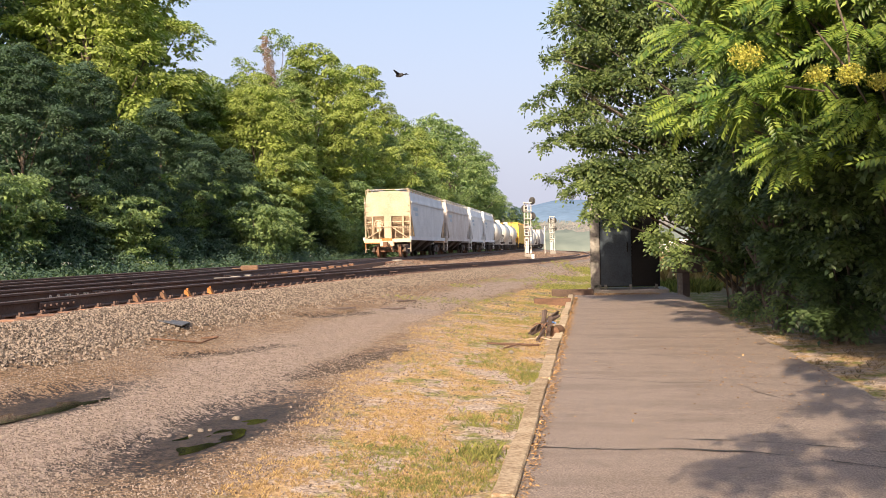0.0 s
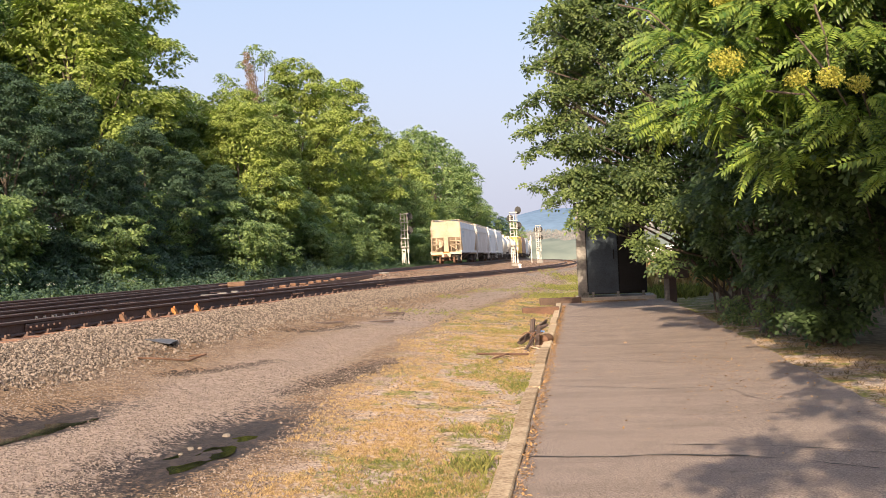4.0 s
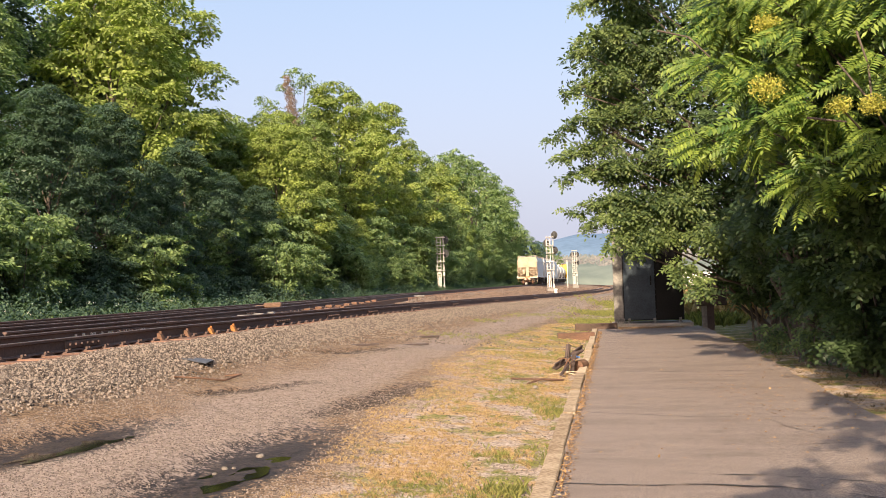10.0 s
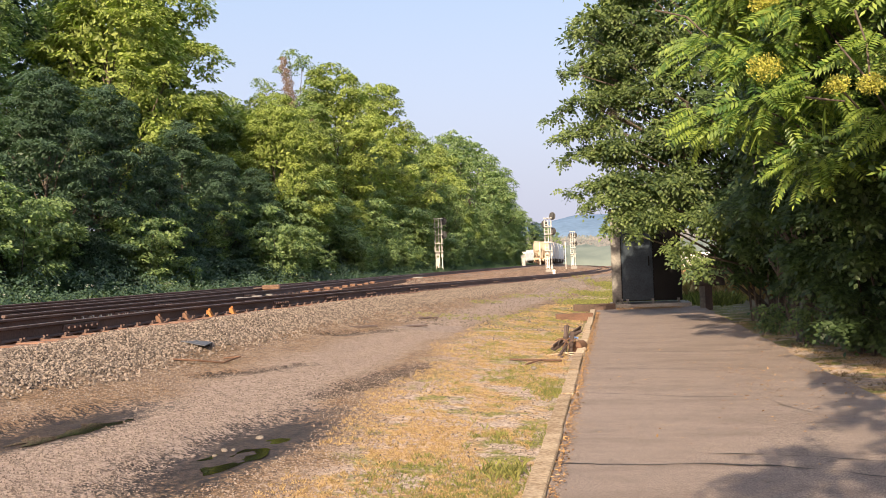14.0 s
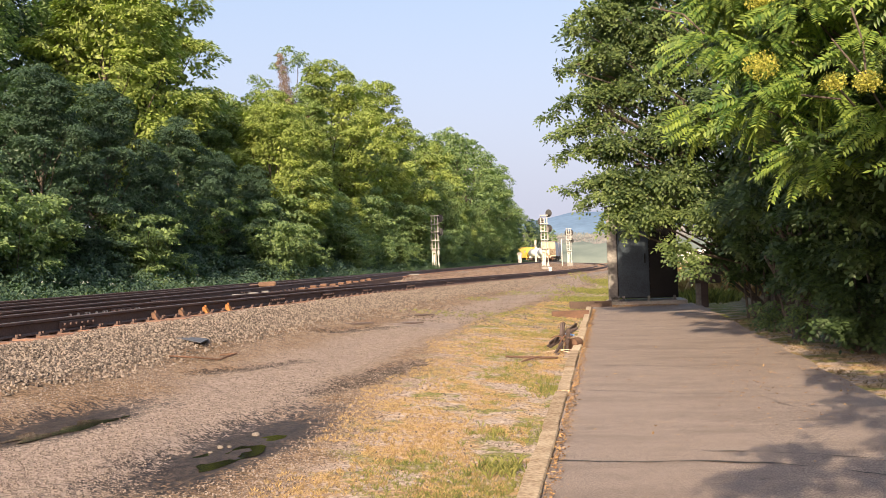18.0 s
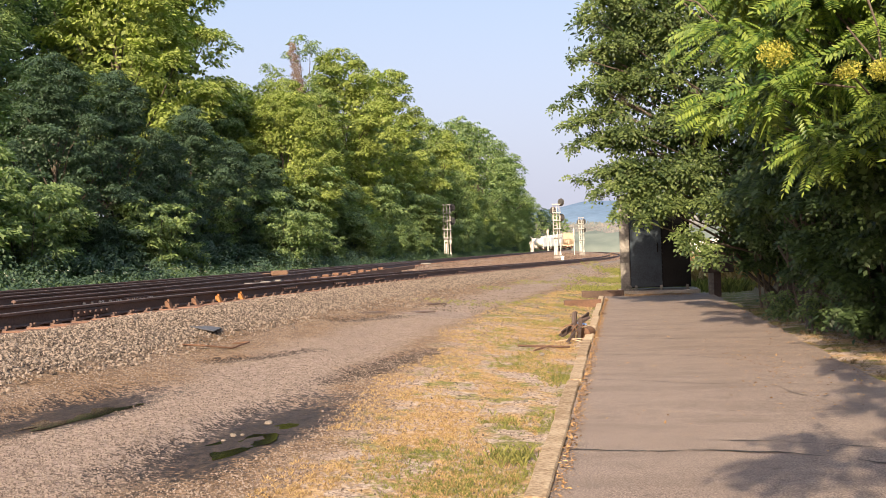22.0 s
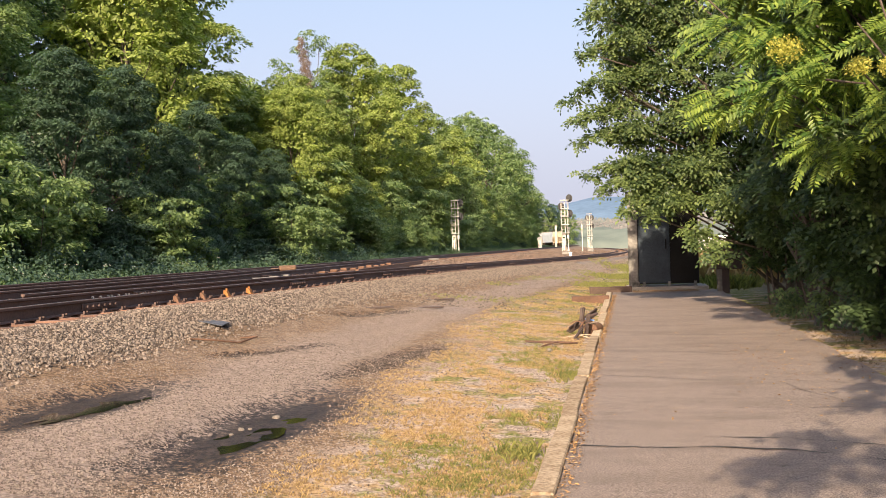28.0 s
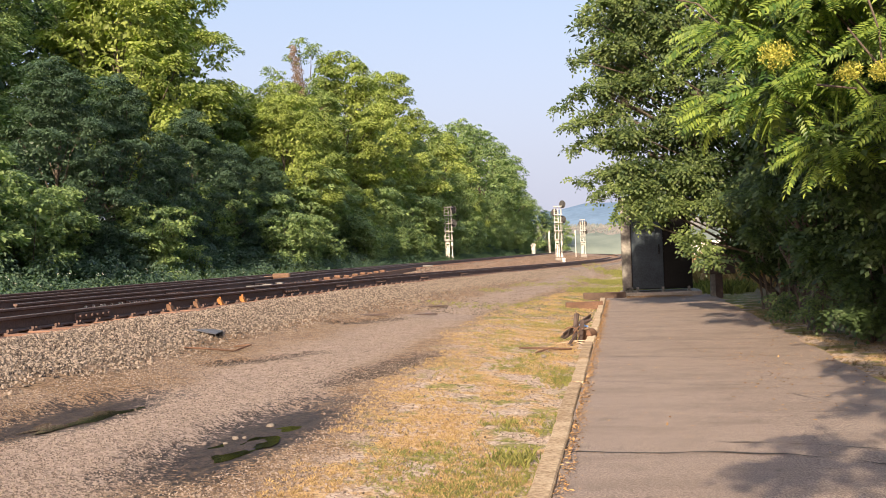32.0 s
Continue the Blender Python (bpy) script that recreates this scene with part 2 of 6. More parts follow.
def scatter(tv, tf, pos, rot, size):
    """Copies of a small template at many places: positions, rotation matrices and sizes."""
    tv, tf = np.asarray(tv, float), np.asarray(tf, int)
    n, k = len(pos), len(tv)
    v = np.einsum("nij,kj->nki", rot * np.asarray(size).reshape(-1, 1, 1), tv) + pos[:, None, :]
    f = tf[None, :, :] + (np.arange(n) * k)[:, None, None]
    return v.reshape(-1, 3), f.reshape(-1, tf.shape[1])


def frames_from(y_axis, z_hint):
    """Rotation matrices with local y along y_axis and local z near z_hint."""
    y = y_axis / (np.linalg.norm(y_axis, axis=1, keepdims=True) + 1e-9)
    x = np.cross(y, z_hint)
    x /= np.linalg.norm(x, axis=1, keepdims=True) + 1e-9
    return np.stack([x, y, np.cross(x, y)], axis=2)


def unit(n):
    d = rng.normal(size=(n, 3))
    return d / np.linalg.norm(d, axis=1, keepdims=True)


# ---- the lie of the land ----
MAIN_X, MAIN_Z, BEND_Y, BEND_R = -13.3, 0.785, 265.0, 240.0
SIDE_KNOTS = [(-60, -7.6), (0, -7.8), (14, -7.85), (24, -7.8), (33, -7.2), (46, -5.5), (61, -3.4), (80, -1.9), (110, -1.0), (150, -0.75), (192, -1.1), (230, -2.4), (270, -5.2), (320, -11.5), (380, -23.0), (460, -45.0)]
SIDE_Y = np.array([k[0] for k in SIDE_KNOTS], float)
SIDE_X = np.array([k[1] for k in SIDE_KNOTS], float)


def side_x(y):
    """The siding's centre line, smoothed between its knots."""
    s = 0
    for d in np.linspace(-7, 7, 9):
        s = s + np.interp(np.asarray(y, float) + d, SIDE_Y, SIDE_X)
    return s / 9


def side_z(y):
    """Height of the siding's tie tops: it falls away gently."""
    return 0.785 - np.clip(np.asarray(y, float) - 15, 0, 177) * 0.0056


def main_offset(x, y):
    """Signed distance from the main track's centre, to the right of travel."""
    x, y = np.asarray(x, float), np.asarray(y, float)
    cx = MAIN_X - BEND_R
    return np.where(y < BEND_Y, x - MAIN_X, np.hypot(x - cx, y - BEND_Y) - BEND_R)


def land(x, y):
    """Height of the ground."""
    x, y = np.asarray(x, float), np.asarray(y, float)
    u, w, sz = main_offset(x, y), x - side_x(y), side_z(y)
    low = np.interp(y, [-50, 45, 190, 400], [-0.07, -0.07, -0.75, -1.2])
    toe = np.maximum(sz - 0.36, low)
    right = np.where(w < 1.55, sz - 0.03, np.where(w < 2.5, sz - 0.03 + (toe - sz + 0.03) * (w - 1.55) / 0.95, 0))
    far = np.clip((w - 2.5) / np.clip(-0.75 - side_x(y) - 2.5, 1.5, 9), 0, 1)
    right = np.where(w >= 2.5, toe + (low - toe) * far ** 0.8, right)
    mid_w = np.clip((-w - 1.5) / 0.7, 0, 1) * np.clip((u - 1.7) / 0.7, 0, 1)
    gap = np.clip(-w / np.maximum(-w + u, 0.1), 0, 1)
    middle = (sz - 0.03) * (1 - gap) + (MAIN_Z - 0.03) * gap - 0.13 * mid_w
    left = np.interp(-u, [0, 1.7, 3.0, 4.5, 9, 30, 120, 600], [MAIN_Z - 0.03, MAIN_Z - 0.03, MAIN_Z - 0.3, 0.6, 1.4, 5.5, 14.0, 16.0])
    z = np.where(w > 0, right, np.where(u > 0, middle, left))
    z = z - np.clip((y - 420) / 600, 0, 1) * 10
    return z


# ---- ground ----
RELIEF = {}


def on_ground(x, y):
    """Height of the ground as built, with its ruts and lumps."""
    gx, gy, z = RELIEF["x"], RELIEF["y"], RELIEF["z"]
    x, y = np.asarray(x, float), np.asarray(y, float)
    i, j = np.clip(np.searchsorted(gx, x) - 1, 0, len(gx) - 2), np.clip(np.searchsorted(gy, y) - 1, 0, len(gy) - 2)
    u, v = (x - gx[i]) / (gx[i + 1] - gx[i]), (y - gy[j]) / (gy[j + 1] - gy[j])
    return (z[j, i] * (1 - u) + z[j, i + 1] * u) * (1 - v) + (z[j + 1, i] * (1 - u) + z[j + 1, i + 1] * u) * v


def ground():
    gx = np.unique(np.concatenate([np.linspace(-2500, -120, 24), np.linspace(-120, -18, 52), np.linspace(-18, -9, 46), np.linspace(-9, 0, 181), np.linspace(0, 8, 41), np.linspace(8, 60, 27), np.linspace(60, 2500, 24)]))
    gy = np.unique(np.concatenate([np.linspace(-2500, -40, 16), np.linspace(-40, 5, 40), np.linspace(5, 32, 271), np.linspace(32, 70, 153), np.linspace(70, 420, 176), np.linspace(420, 4500, 40)]))
    X, Y = np.meshgrid(gx, gy)
    Z = land(X, Y)
    near = (Y > 4) & (Y < 80) & (X > -8) & (X < 4)
    lump, fine = np.zeros_like(Z), np.zeros_like(Z)
    for i, j in zip(*np.nonzero(near)):
        fine[i, j] = 0.004 * noise.noise(Vector((X[i, j] * 5, Y[i, j] * 5, 5)))
        lump[i, j] = 0.022 * noise.noise(Vector((X[i, j] * 0.9, Y[i, j] * 0.5, 0))) + fine[i, j]
    Z += lump
    for px, py, rx, ry, depth, turn in PUDDLES:
        a = math.radians(turn)
        dx, dy = X - px, Y - py
        q = ((dx * math.cos(a) + dy * math.sin(a)) / rx) ** 2 + ((-dx * math.sin(a) + dy * math.cos(a)) / ry) ** 2
        k = np.exp(-(q * 0.55) ** 3)
        rough = np.zeros_like(Z)
        for i, j in zip(*np.nonzero(q < 3)):
            rough[i, j] = 0.024 * noise.noise(Vector((X[i, j] * 3.2, Y[i, j] * 1.6, 8))) + 0.012 * noise.noise(Vector((X[i, j] * 9, Y[i, j] * 6, 3)))
        Z = Z * (1 - k) + (float(land(px, py)) - depth + rough) * k
    under = (X > PLAT_L + 0.05) & (X < PLAT_R - 0.05) & (Y > -12) & (Y < PLAT_END)
    Z = np.where(under, -0.2, Z)
    RELIEF.update(x=gx, y=gy, z=Z)
    nx, ny = len(gx), len(gy)
    i = (np.arange(ny - 1)[:, None] * nx + np.arange(nx - 1)[None, :]).ravel()
    me = np_mesh("ground", np.stack([X, Y, Z], 2).reshape(-1, 3), np.stack([i, i + 1, i + nx + 1, i + nx], 1), None, True)
    me.materials.append(ground_material())
    return tagged(new("ground", me), "dirt and gravel ground with dry grass and a worn track", "ground", kind="structure")


def ground_material():
    m = bpy.data.materials.new("ground_mix")
    m.use_nodes = True
    n, l = m.node_tree.nodes, m.node_tree.links
    bsdf = n["Principled BSDF"]
    geo = n.new("ShaderNodeNewGeometry")
    sep = n.new("ShaderNodeSeparateXYZ")
    l.new(geo.outputs["Position"], sep.inputs[0])

    def tex(scale, detail=4, rough=0.6):
        t = n.new("ShaderNodeTexNoise")
        t.inputs["Scale"].default_value, t.inputs["Detail"].default_value, t.inputs["Roughness"].default_value = scale, detail, rough
        l.new(geo.outputs["Position"], t.inputs["Vector"])
        return t.outputs["Fac"]

    def cells(scale):
        t = n.new("ShaderNodeTexVoronoi")
        t.inputs["Scale"].default_value = scale
        l.new(geo.outputs["Position"], t.inputs["Vector"])
        s = n.new("ShaderNodeSeparateColor")
        l.new(t.outputs["Color"], s.inputs[0])
        return s.outputs[0]

    def calc(op, a, b=None, c=None):
        k = n.new("ShaderNodeMath")
        k.operation = op
        for i, v in enumerate((a, b, c)):
            if v is None:
                continue
            if isinstance(v, (int, float)):
                k.inputs[i].default_value = v
            else:
                l.new(v, k.inputs[i])
        return k.outputs[0]

    def ramp(v, lo, hi):
        k = n.new("ShaderNodeMapRange")
        k.interpolation_type = "SMOOTHSTEP"
        k.inputs["From Min"].default_value, k.inputs["From Max"].default_value = lo, hi
        l.new(v, k.inputs["Value"])
        return k.outputs["Result"]

    def mix(f, a, b):
        k = n.new("ShaderNodeMix")
        k.data_type = "RGBA"
        if isinstance(f, float):
            k.inputs["Factor"].default_value = f
        else:
            l.new(f, k.inputs["Factor"])
        for s, v in (("A", a), ("B", b)):
            if isinstance(v, tuple):
                k.inputs[s].default_value = (*v, 1)
            else:
                l.new(v, k.inputs[s])
        return k.outputs["Result"]

    def curve(v, pts):
        """A polyline from v, as a float curve over 0 to 1."""
        k = n.new("ShaderNodeFloatCurve")
        c = k.mapping.curves[0]
        for i, (a, b) in enumerate(pts):
            if i < 2:
                c.points[i].location = (a, b)
            else:
                c.points.new(a, b)
        for p in c.points:
            p.handle_type = "VECTOR"
        k.mapping.update()
        l.new(v, k.inputs["Value"])
        return k.outputs[0]

    x, y = sep.outputs[0], sep.outputs[1]
    wob = calc("MULTIPLY_ADD", tex(0.55, 5), 1.0, -0.5)
    wob2 = calc("MULTIPLY_ADD", tex(2.5, 4), 0.7, -0.35)
    xw = calc("ADD", calc("ADD", x, wob), wob2)
    mid, big, grit = tex(9, 4), tex(0.8, 4), tex(60, 3, 0.8)
    fine = calc("ADD", calc("MULTIPLY", tex(50, 3, 0.8), 0.55), calc("MULTIPLY", tex(16, 5, 0.8), 0.45))
    # gravel: every grain has its own shade
    grain = calc("ADD", calc("MULTIPLY", cells(55), 0.55), calc("MULTIPLY", cells(26), 0.45))
    speck = calc("ADD", calc("MULTIPLY", grain, 0.55), calc("MULTIPLY", fine, 0.45))
    dirt = mix(ramp(speck, 0.25, 0.78), (0.145, 0.112, 0.094), (0.345, 0.278, 0.236))
    brown = mix(ramp(speck, 0.25, 0.78), (0.085, 0.056, 0.036), (0.275, 0.185, 0.115))
    straw = mix(ramp(speck, 0.25, 0.75), (0.24, 0.15, 0.072), (0.49, 0.345, 0.19))
    gravelly = mix(ramp(speck, 0.22, 0.8), (0.17, 0.125, 0.10), (0.52, 0.43, 0.36))
    dry = mix(ramp(tex(1.6, 7, 0.75), 0.43, 0.55), straw, gravelly)
    green = mix(ramp(speck, 0.3, 0.7), (0.10, 0.11, 0.03), (0.25, 0.23, 0.075))
    stone = mix(ramp(grit, 0.3, 0.7), (0.085, 0.07, 0.06), (0.27, 0.235, 0.20))
    # pale wheel tracks on the brown dirt
    yn = calc("DIVIDE", y, 100.0)
    lane = calc("MULTIPLY", curve(yn, [(0, 0.36), (0.08, 0.375), (0.14, 0.385), (0.2, 0.38), (0.3, 0.345), (0.5, 0.22), (0.8, 0.08), (1.0, 0.0)]), -10.0)
    off = calc("ABSOLUTE", calc("SUBTRACT", xw, lane))
    pale = ramp(off, 0.95, 0.4)
    base = mix(ramp(big, 0.35, 0.65), brown, mix(0.3, brown, dirt))
    base = mix(pale, base, dirt)
    # dry grass verge beside the platform
    edge = calc("MULTIPLY", curve(yn, [(0, 0.21), (0.063, 0.222), (0.097, 0.245), (0.113, 0.27), (0.139, 0.255), (0.172, 0.30), (0.228, 0.293), (0.30, 0.233), (0.39, 0.173), (0.6, 0.06), (1.0, 0.0)]), -10.0)
    verge = ramp(calc("SUBTRACT", xw, edge), -0.15, 0.35)
    base = mix(verge, base, mix(ramp(calc("MULTIPLY_ADD", ramp(y, 14.0, 27.0), 0.09, tex(1.5, 7, 0.72)), 0.505, 0.60), dry, green))
    wet = None
    # wet mud round the puddles
    for px, py, rx, ry, depth, turn in PUDDLES:
        a = math.radians(turn)
        dx, dy = calc("SUBTRACT", x, px), calc("SUBTRACT", y, py)
        p = calc("DIVIDE", calc("ADD", calc("MULTIPLY", dx, math.cos(a)), calc("MULTIPLY", dy, math.sin(a))), rx)
        q = calc("DIVIDE", calc("SUBTRACT", calc("MULTIPLY", dy, math.cos(a)), calc("MULTIPLY", dx, math.sin(a))), ry)
        r = calc("ADD", calc("SQRT", calc("ADD", calc("MULTIPLY", p, p), calc("MULTIPLY", q, q))), calc("ADD", calc("MULTIPLY_ADD", tex(1.7, 5), 1.3, -0.65), calc("MULTIPLY_ADD", mid, 0.7, -0.35)))
        damp = calc("SUBTRACT", 1.0, ramp(calc("ADD", r, calc("MULTIPLY_ADD", grain, 1.1, -0.55)), 0.95 if depth > 0.04 else 0.9, 1.55 if depth > 0.04 else 1.5))
        base = mix(damp, base, mix(ramp(speck, 0.3, 0.75), (0.016, 0.012, 0.010), (0.070, 0.050, 0.039)))
        wet = damp if wet is None else calc("MAXIMUM", wet, damp if depth > 0.04 else calc("MULTIPLY", damp, 0.25))
    # the railway's bed and the bank behind it
    side = calc("MULTIPLY", curve(calc("MULTIPLY_ADD", y, 0.005, 0.0), [(0, 0.78), (0.12, 0.78), (0.165, 0.72), (0.23, 0.55), (0.305, 0.34), (0.4, 0.19), (0.55, 0.10), (0.75, 0.075), (0.96, 0.11), (1.0, 0.12)]), -10.0)
    w = calc("SUBTRACT", calc("ADD", x, calc("MULTIPLY", wob, 0.5)), side)
    bed = ramp(w, 2.4, 2.05)
    base = mix(bed, base, mix(ramp(big, 0.4, 0.65), stone, mix(0.5, stone, (0.30, 0.22, 0.16))))
    strip = calc("MULTIPLY", ramp(w, 1.75, 1.3), ramp(w, -1.6, -1.2))
    base = mix(strip, base, mix(ramp(speck, 0.25, 0.75), (0.11, 0.055, 0.032), (0.34, 0.19, 0.11)))
    rusty = calc("MULTIPLY", ramp(w, -1.0, -2.2), ramp(tex(0.5, 4), 0.42, 0.6))
    base = mix(rusty, base, mix(ramp(speck, 0.25, 0.75), (0.12, 0.070, 0.045), (0.32, 0.205, 0.135)))
    bank = ramp(calc("ADD", x, wob), -16.2, -17.4)
    base = mix(bank, base, mix(ramp(mid, 0.3, 0.7), (0.05, 0.07, 0.02), (0.11, 0.12, 0.04)))
    woods = ramp(calc("ADD", x, wob), 3.2, 4.4)
    base = mix(woods, base, mix(ramp(mid, 0.3, 0.7), (0.10, 0.075, 0.045), (0.22, 0.17, 0.10)))
    farther = ramp(y, 90.0, 200.0)
    base = mix(calc("MULTIPLY", farther, ramp(x, 2.0, 9.0)), base, (0.17, 0.18, 0.07))
    l.new(base, bsdf.inputs["Base Color"])
    l.new(calc("MULTIPLY_ADD", wet, -0.4, 0.95), bsdf.inputs["Roughness"])
    l.new(calc("MULTIPLY_ADD", wet, 0.03, 0.1), bsdf.inputs["Specular IOR Level"])
    b = n.new("ShaderNodeBump")
    b.inputs["Strength"].default_value, b.inputs["Distance"].default_value = 0.35, 0.02
    l.new(speck, b.inputs["Height"])
    l.new(b.outputs[0], bsdf.inputs["Normal"])
    return m


PLAT_L, PLAT_R, PLAT_END = -0.48, 2.62, 31.15
# x, y, half width, half length, depth, turn
PUDDLES = [(-2.94, 7.85, 0.36, 1.65, 0.046, -3), (-4.50, 7.78, 0.31, 1.10, 0.042, -6), (-2.88, 12.6, 0.22, 1.6, 0.03, -8), (-4.40, 12.1, 0.16, 0.8, 0.02, -22), (-4.65, 18.7, 0.24, 1.1, 0.03, -18)]
ground()


def puddle(x, y, rx, ry, z, turn):
    bm = bmesh.new()
    n = 40
    ring = []
    for i in range(n):
        a = 2 * math.pi * i / n
        k = 1 + 0.45 * noise.noise(Vector((math.cos(a) * 1.7, math.sin(a) * 1.7, x))) + 0.2 * noise.noise(Vector((math.cos(a) * 5, math.sin(a) * 5, x)))
        ring.append(bm.verts.new((rx * k * math.cos(a), ry * k * math.sin(a), 0)))
    bm.faces.new(ring)
    ob = part("puddle", bm, "water_dark", None)
    ob.matrix_basis = pose(x, y, z, 0, 0, turn)
    return tagged(ob, "shallow dark rain puddle on the dirt track", "puddle", kind="structure")


puddle(-2.93, 7.52, 0.24, 0.62, float(land(-2.94, 7.85)) - 0.044, -4)
puddle(-4.43, 7.75, 0.20, 0.72, float(land(-4.50, 7.78)) - 0.040, -8)


# ---- platform ----
def platform():
    top = empty("platform", "weathered grey asphalt platform with a timber edge", "platform", kind="structure")
    bm = bmesh.new()
    ys = np.linspace(-12, PLAT_END, 120)
    xs = np.linspace(PLAT_L, PLAT_R, 14)
    grid = [[bm.verts.new((x + (0.07 * noise.noise(Vector((3, y * 0.8, 0))) if i == 13 else 0), y, 0.012 * noise.noise(Vector((x, y * 0.7, 2))))) for i, x in enumerate(xs)] for y in ys]
    for a, b in zip(grid, grid[1:]):
        for i in range(13):
            bm.faces.new((a[i], a[i + 1], b[i + 1], b[i]))
    r = bmesh.ops.extrude_face_region(bm, geom=list(bm.faces))
    for v in r["geom"]:
        if isinstance(v, bmesh.types.BMVert):
            v.co.z -= 0.3
    bmesh.ops.recalc_face_normals(bm, faces=bm.faces)
    part("slab", bm, "asphalt", top)
    # tar-filled cracks across the walk
    for y, x0, x1, w, *bend in CRACKS:
        bm = bmesh.new()
        pts = []
        for i in range(61):
            x = x0 + (x1 - x0) * i / 60
            yy = y + 0.22 * noise.noise(Vector((x * 0.8, y, 1))) + 0.05 * noise.noise(Vector((x * 6, y, 4))) + 0.02 * noise.noise(Vector((x * 22, y, 5)))
            if bend:
                yy += bend[0] * (i / 60) + bend[1] * (i / 60) ** 2
            z = 0.012 * noise.noise(Vector((x, yy * 0.7, 2))) + 0.006
            k = w * max(0.12, 0.7 + 1.3 * noise.noise(Vector((x * 4, y, 9))) + 0.5 * noise.noise(Vector((x * 17, y, 3))))
            pts.append((bm.verts.new((x, yy - k, z)), bm.verts.new((x, yy + k, z))))
        for a, b in zip(pts, pts[1:]):
            bm.faces.new((a[0], b[0], b[1], a[1]))
        part("crack", bm, "tar", top)
    y = 3.0
    first = {}
    while y < 29.5:
        length = random.choice((1.9, 2.4, 2.4, 3.0))
        bm = boxed(-0.072, 0.072, 0, length - 0.015, -0.25, 0.03, bevel=0.012)
        bmesh.ops.subdivide_edges(bm, edges=[e for e in bm.edges if e.calc_length() > 1], cuts=6)
        for v in bm.verts:
            v.co.x += 0.012 * noise.noise(v.co * 2 + Vector((y, 0, 0)))
            v.co.z += 0.010 * noise.noise(v.co * 3 + Vector((0, y, 0)))
        o = part("kerb_timber", bm, "kerb_wood", top)
        o.matrix_basis = pose(PLAT_L - 0.075 + random.uniform(-0.012, 0.012), y, random.uniform(-0.01, 0.01), 0, random.uniform(-2, 2), random.uniform(-0.4, 0.4))
        y += length
    return top


CRACKS = [(7.6, -0.44, 1.9, 0.0145, 0.15, -0.75), (7.95, 0.52, 2.1, 0.009, -0.1, -0.45), (11.65, -0.3, 2.4, 0.011, -0.9, -0.1), (10.95, 1.50, 1.62, 0.012, -0.45, 0.0), (10.5, 1.58, 1.85, 0.014, -0.65, 0.0), (14.25, -0.3, 2.3, 0.011, -0.5, -1.2), (9.3, 1.5, 2.3, 0.005), (14.6, 0.2, 2.3, 0.0074), (16.5, -0.3, 2.4, 0.0112), (17.2, 0.4, 2.4, 0.0087), (18.3, 0.1, 1.7, 0.0136), (19.3, -0.2, 1.2, 0.0112), (20.6, -0.2, 2.4, 0.0136), (21.5, 0.5, 2.4, 0.0124), (22.5, -0.3, 2.2, 0.0149), (24.0, -0.2, 1.8, 0.0161), (25.5, -0.3, 2.2, 0.0174), (26.6, -0.3, 2.0, 0.0124), (28, -0.3, 2.0, 0.0174), (29.3, 0.0, 1.8, 0.0186)]


def asphalt_material():
    """Old asphalt: fine grit, broad worn bands, dark damp stains and tan dust."""
    m = bpy.data.materials.new("asphalt")
    m.use_nodes = True
    n, l = m.node_tree.nodes, m.node_tree.links
    bsdf = n["Principled BSDF"]
    co = n.new("ShaderNodeTexCoord")

    def tex(scale, detail, rough=0.6, stretch=None):
        t = n.new("ShaderNodeTexNoise")
        t.inputs["Scale"].default_value, t.inputs["Detail"].default_value, t.inputs["Roughness"].default_value = scale, detail, rough
        src = co.outputs["Object"]
        if stretch:
            k = n.new("ShaderNodeMapping")
            k.inputs["Scale"].default_value = stretch
            l.new(src, k.inputs["Vector"])
            src = k.outputs[0]
        l.new(src, t.inputs["Vector"])
        return t.outputs["Fac"]

    def ramp(v, lo, hi, top=1.0):
        k = n.new("ShaderNodeMapRange")
        k.interpolation_type = "SMOOTHSTEP"
        k.inputs["From Min"].default_value, k.inputs["From Max"].default_value, k.inputs["To Max"].default_value = lo, hi, top
        l.new(v, k.inputs["Value"])
        return k.outputs["Result"]

    def mix(f, a, b):
        k = n.new("ShaderNodeMix")
        k.data_type = "RGBA"
        l.new(f, k.inputs["Factor"])
        for s, v in (("A", a), ("B", b)):
            if isinstance(v, tuple):
                k.inputs[s].default_value = (*v, 1)
            else:
                l.new(v, k.inputs[s])
        return k.outputs["Result"]

    grit = tex(75, 4, 0.85)
    c = mix(ramp(grit, 0.36, 0.64), (0.105, 0.082, 0.070), (0.39, 0.312, 0.265))
    c = mix(ramp(tex(28, 3, 0.8), 0.56, 0.68, 0.55), c, (0.085, 0.068, 0.060))
    c = mix(ramp(tex(0.9, 5, 0.7, (0.45, 1.6, 1)), 0.42, 0.70, 0.5), c, (0.135, 0.102, 0.086))
    c = mix(ramp(tex(3.5, 6, 0.75), 0.50, 0.72, 0.5), c, (0.12, 0.095, 0.082))
    c = mix(ramp(tex(1.4, 6, 0.7, (0.7, 1.2, 1)), 0.60, 0.72, 0.45), c, (0.34, 0.25, 0.17))
    c = mix(ramp(tex(7, 4, 0.7), 0.66, 0.74, 0.6), c, (0.05, 0.042, 0.04))
    l.new(c, bsdf.inputs["Base Color"])
    bsdf.inputs["Roughness"].default_value = 0.9
    bsdf.inputs["Specular IOR Level"].default_value = 0.3
    b = n.new("ShaderNodeBump")
    b.inputs["Strength"].default_value, b.inputs["Distance"].default_value = 0.55, 0.012
    l.new(grit, b.inputs["Height"])
    l.new(b.outputs[0], bsdf.inputs["Normal"])
    return m


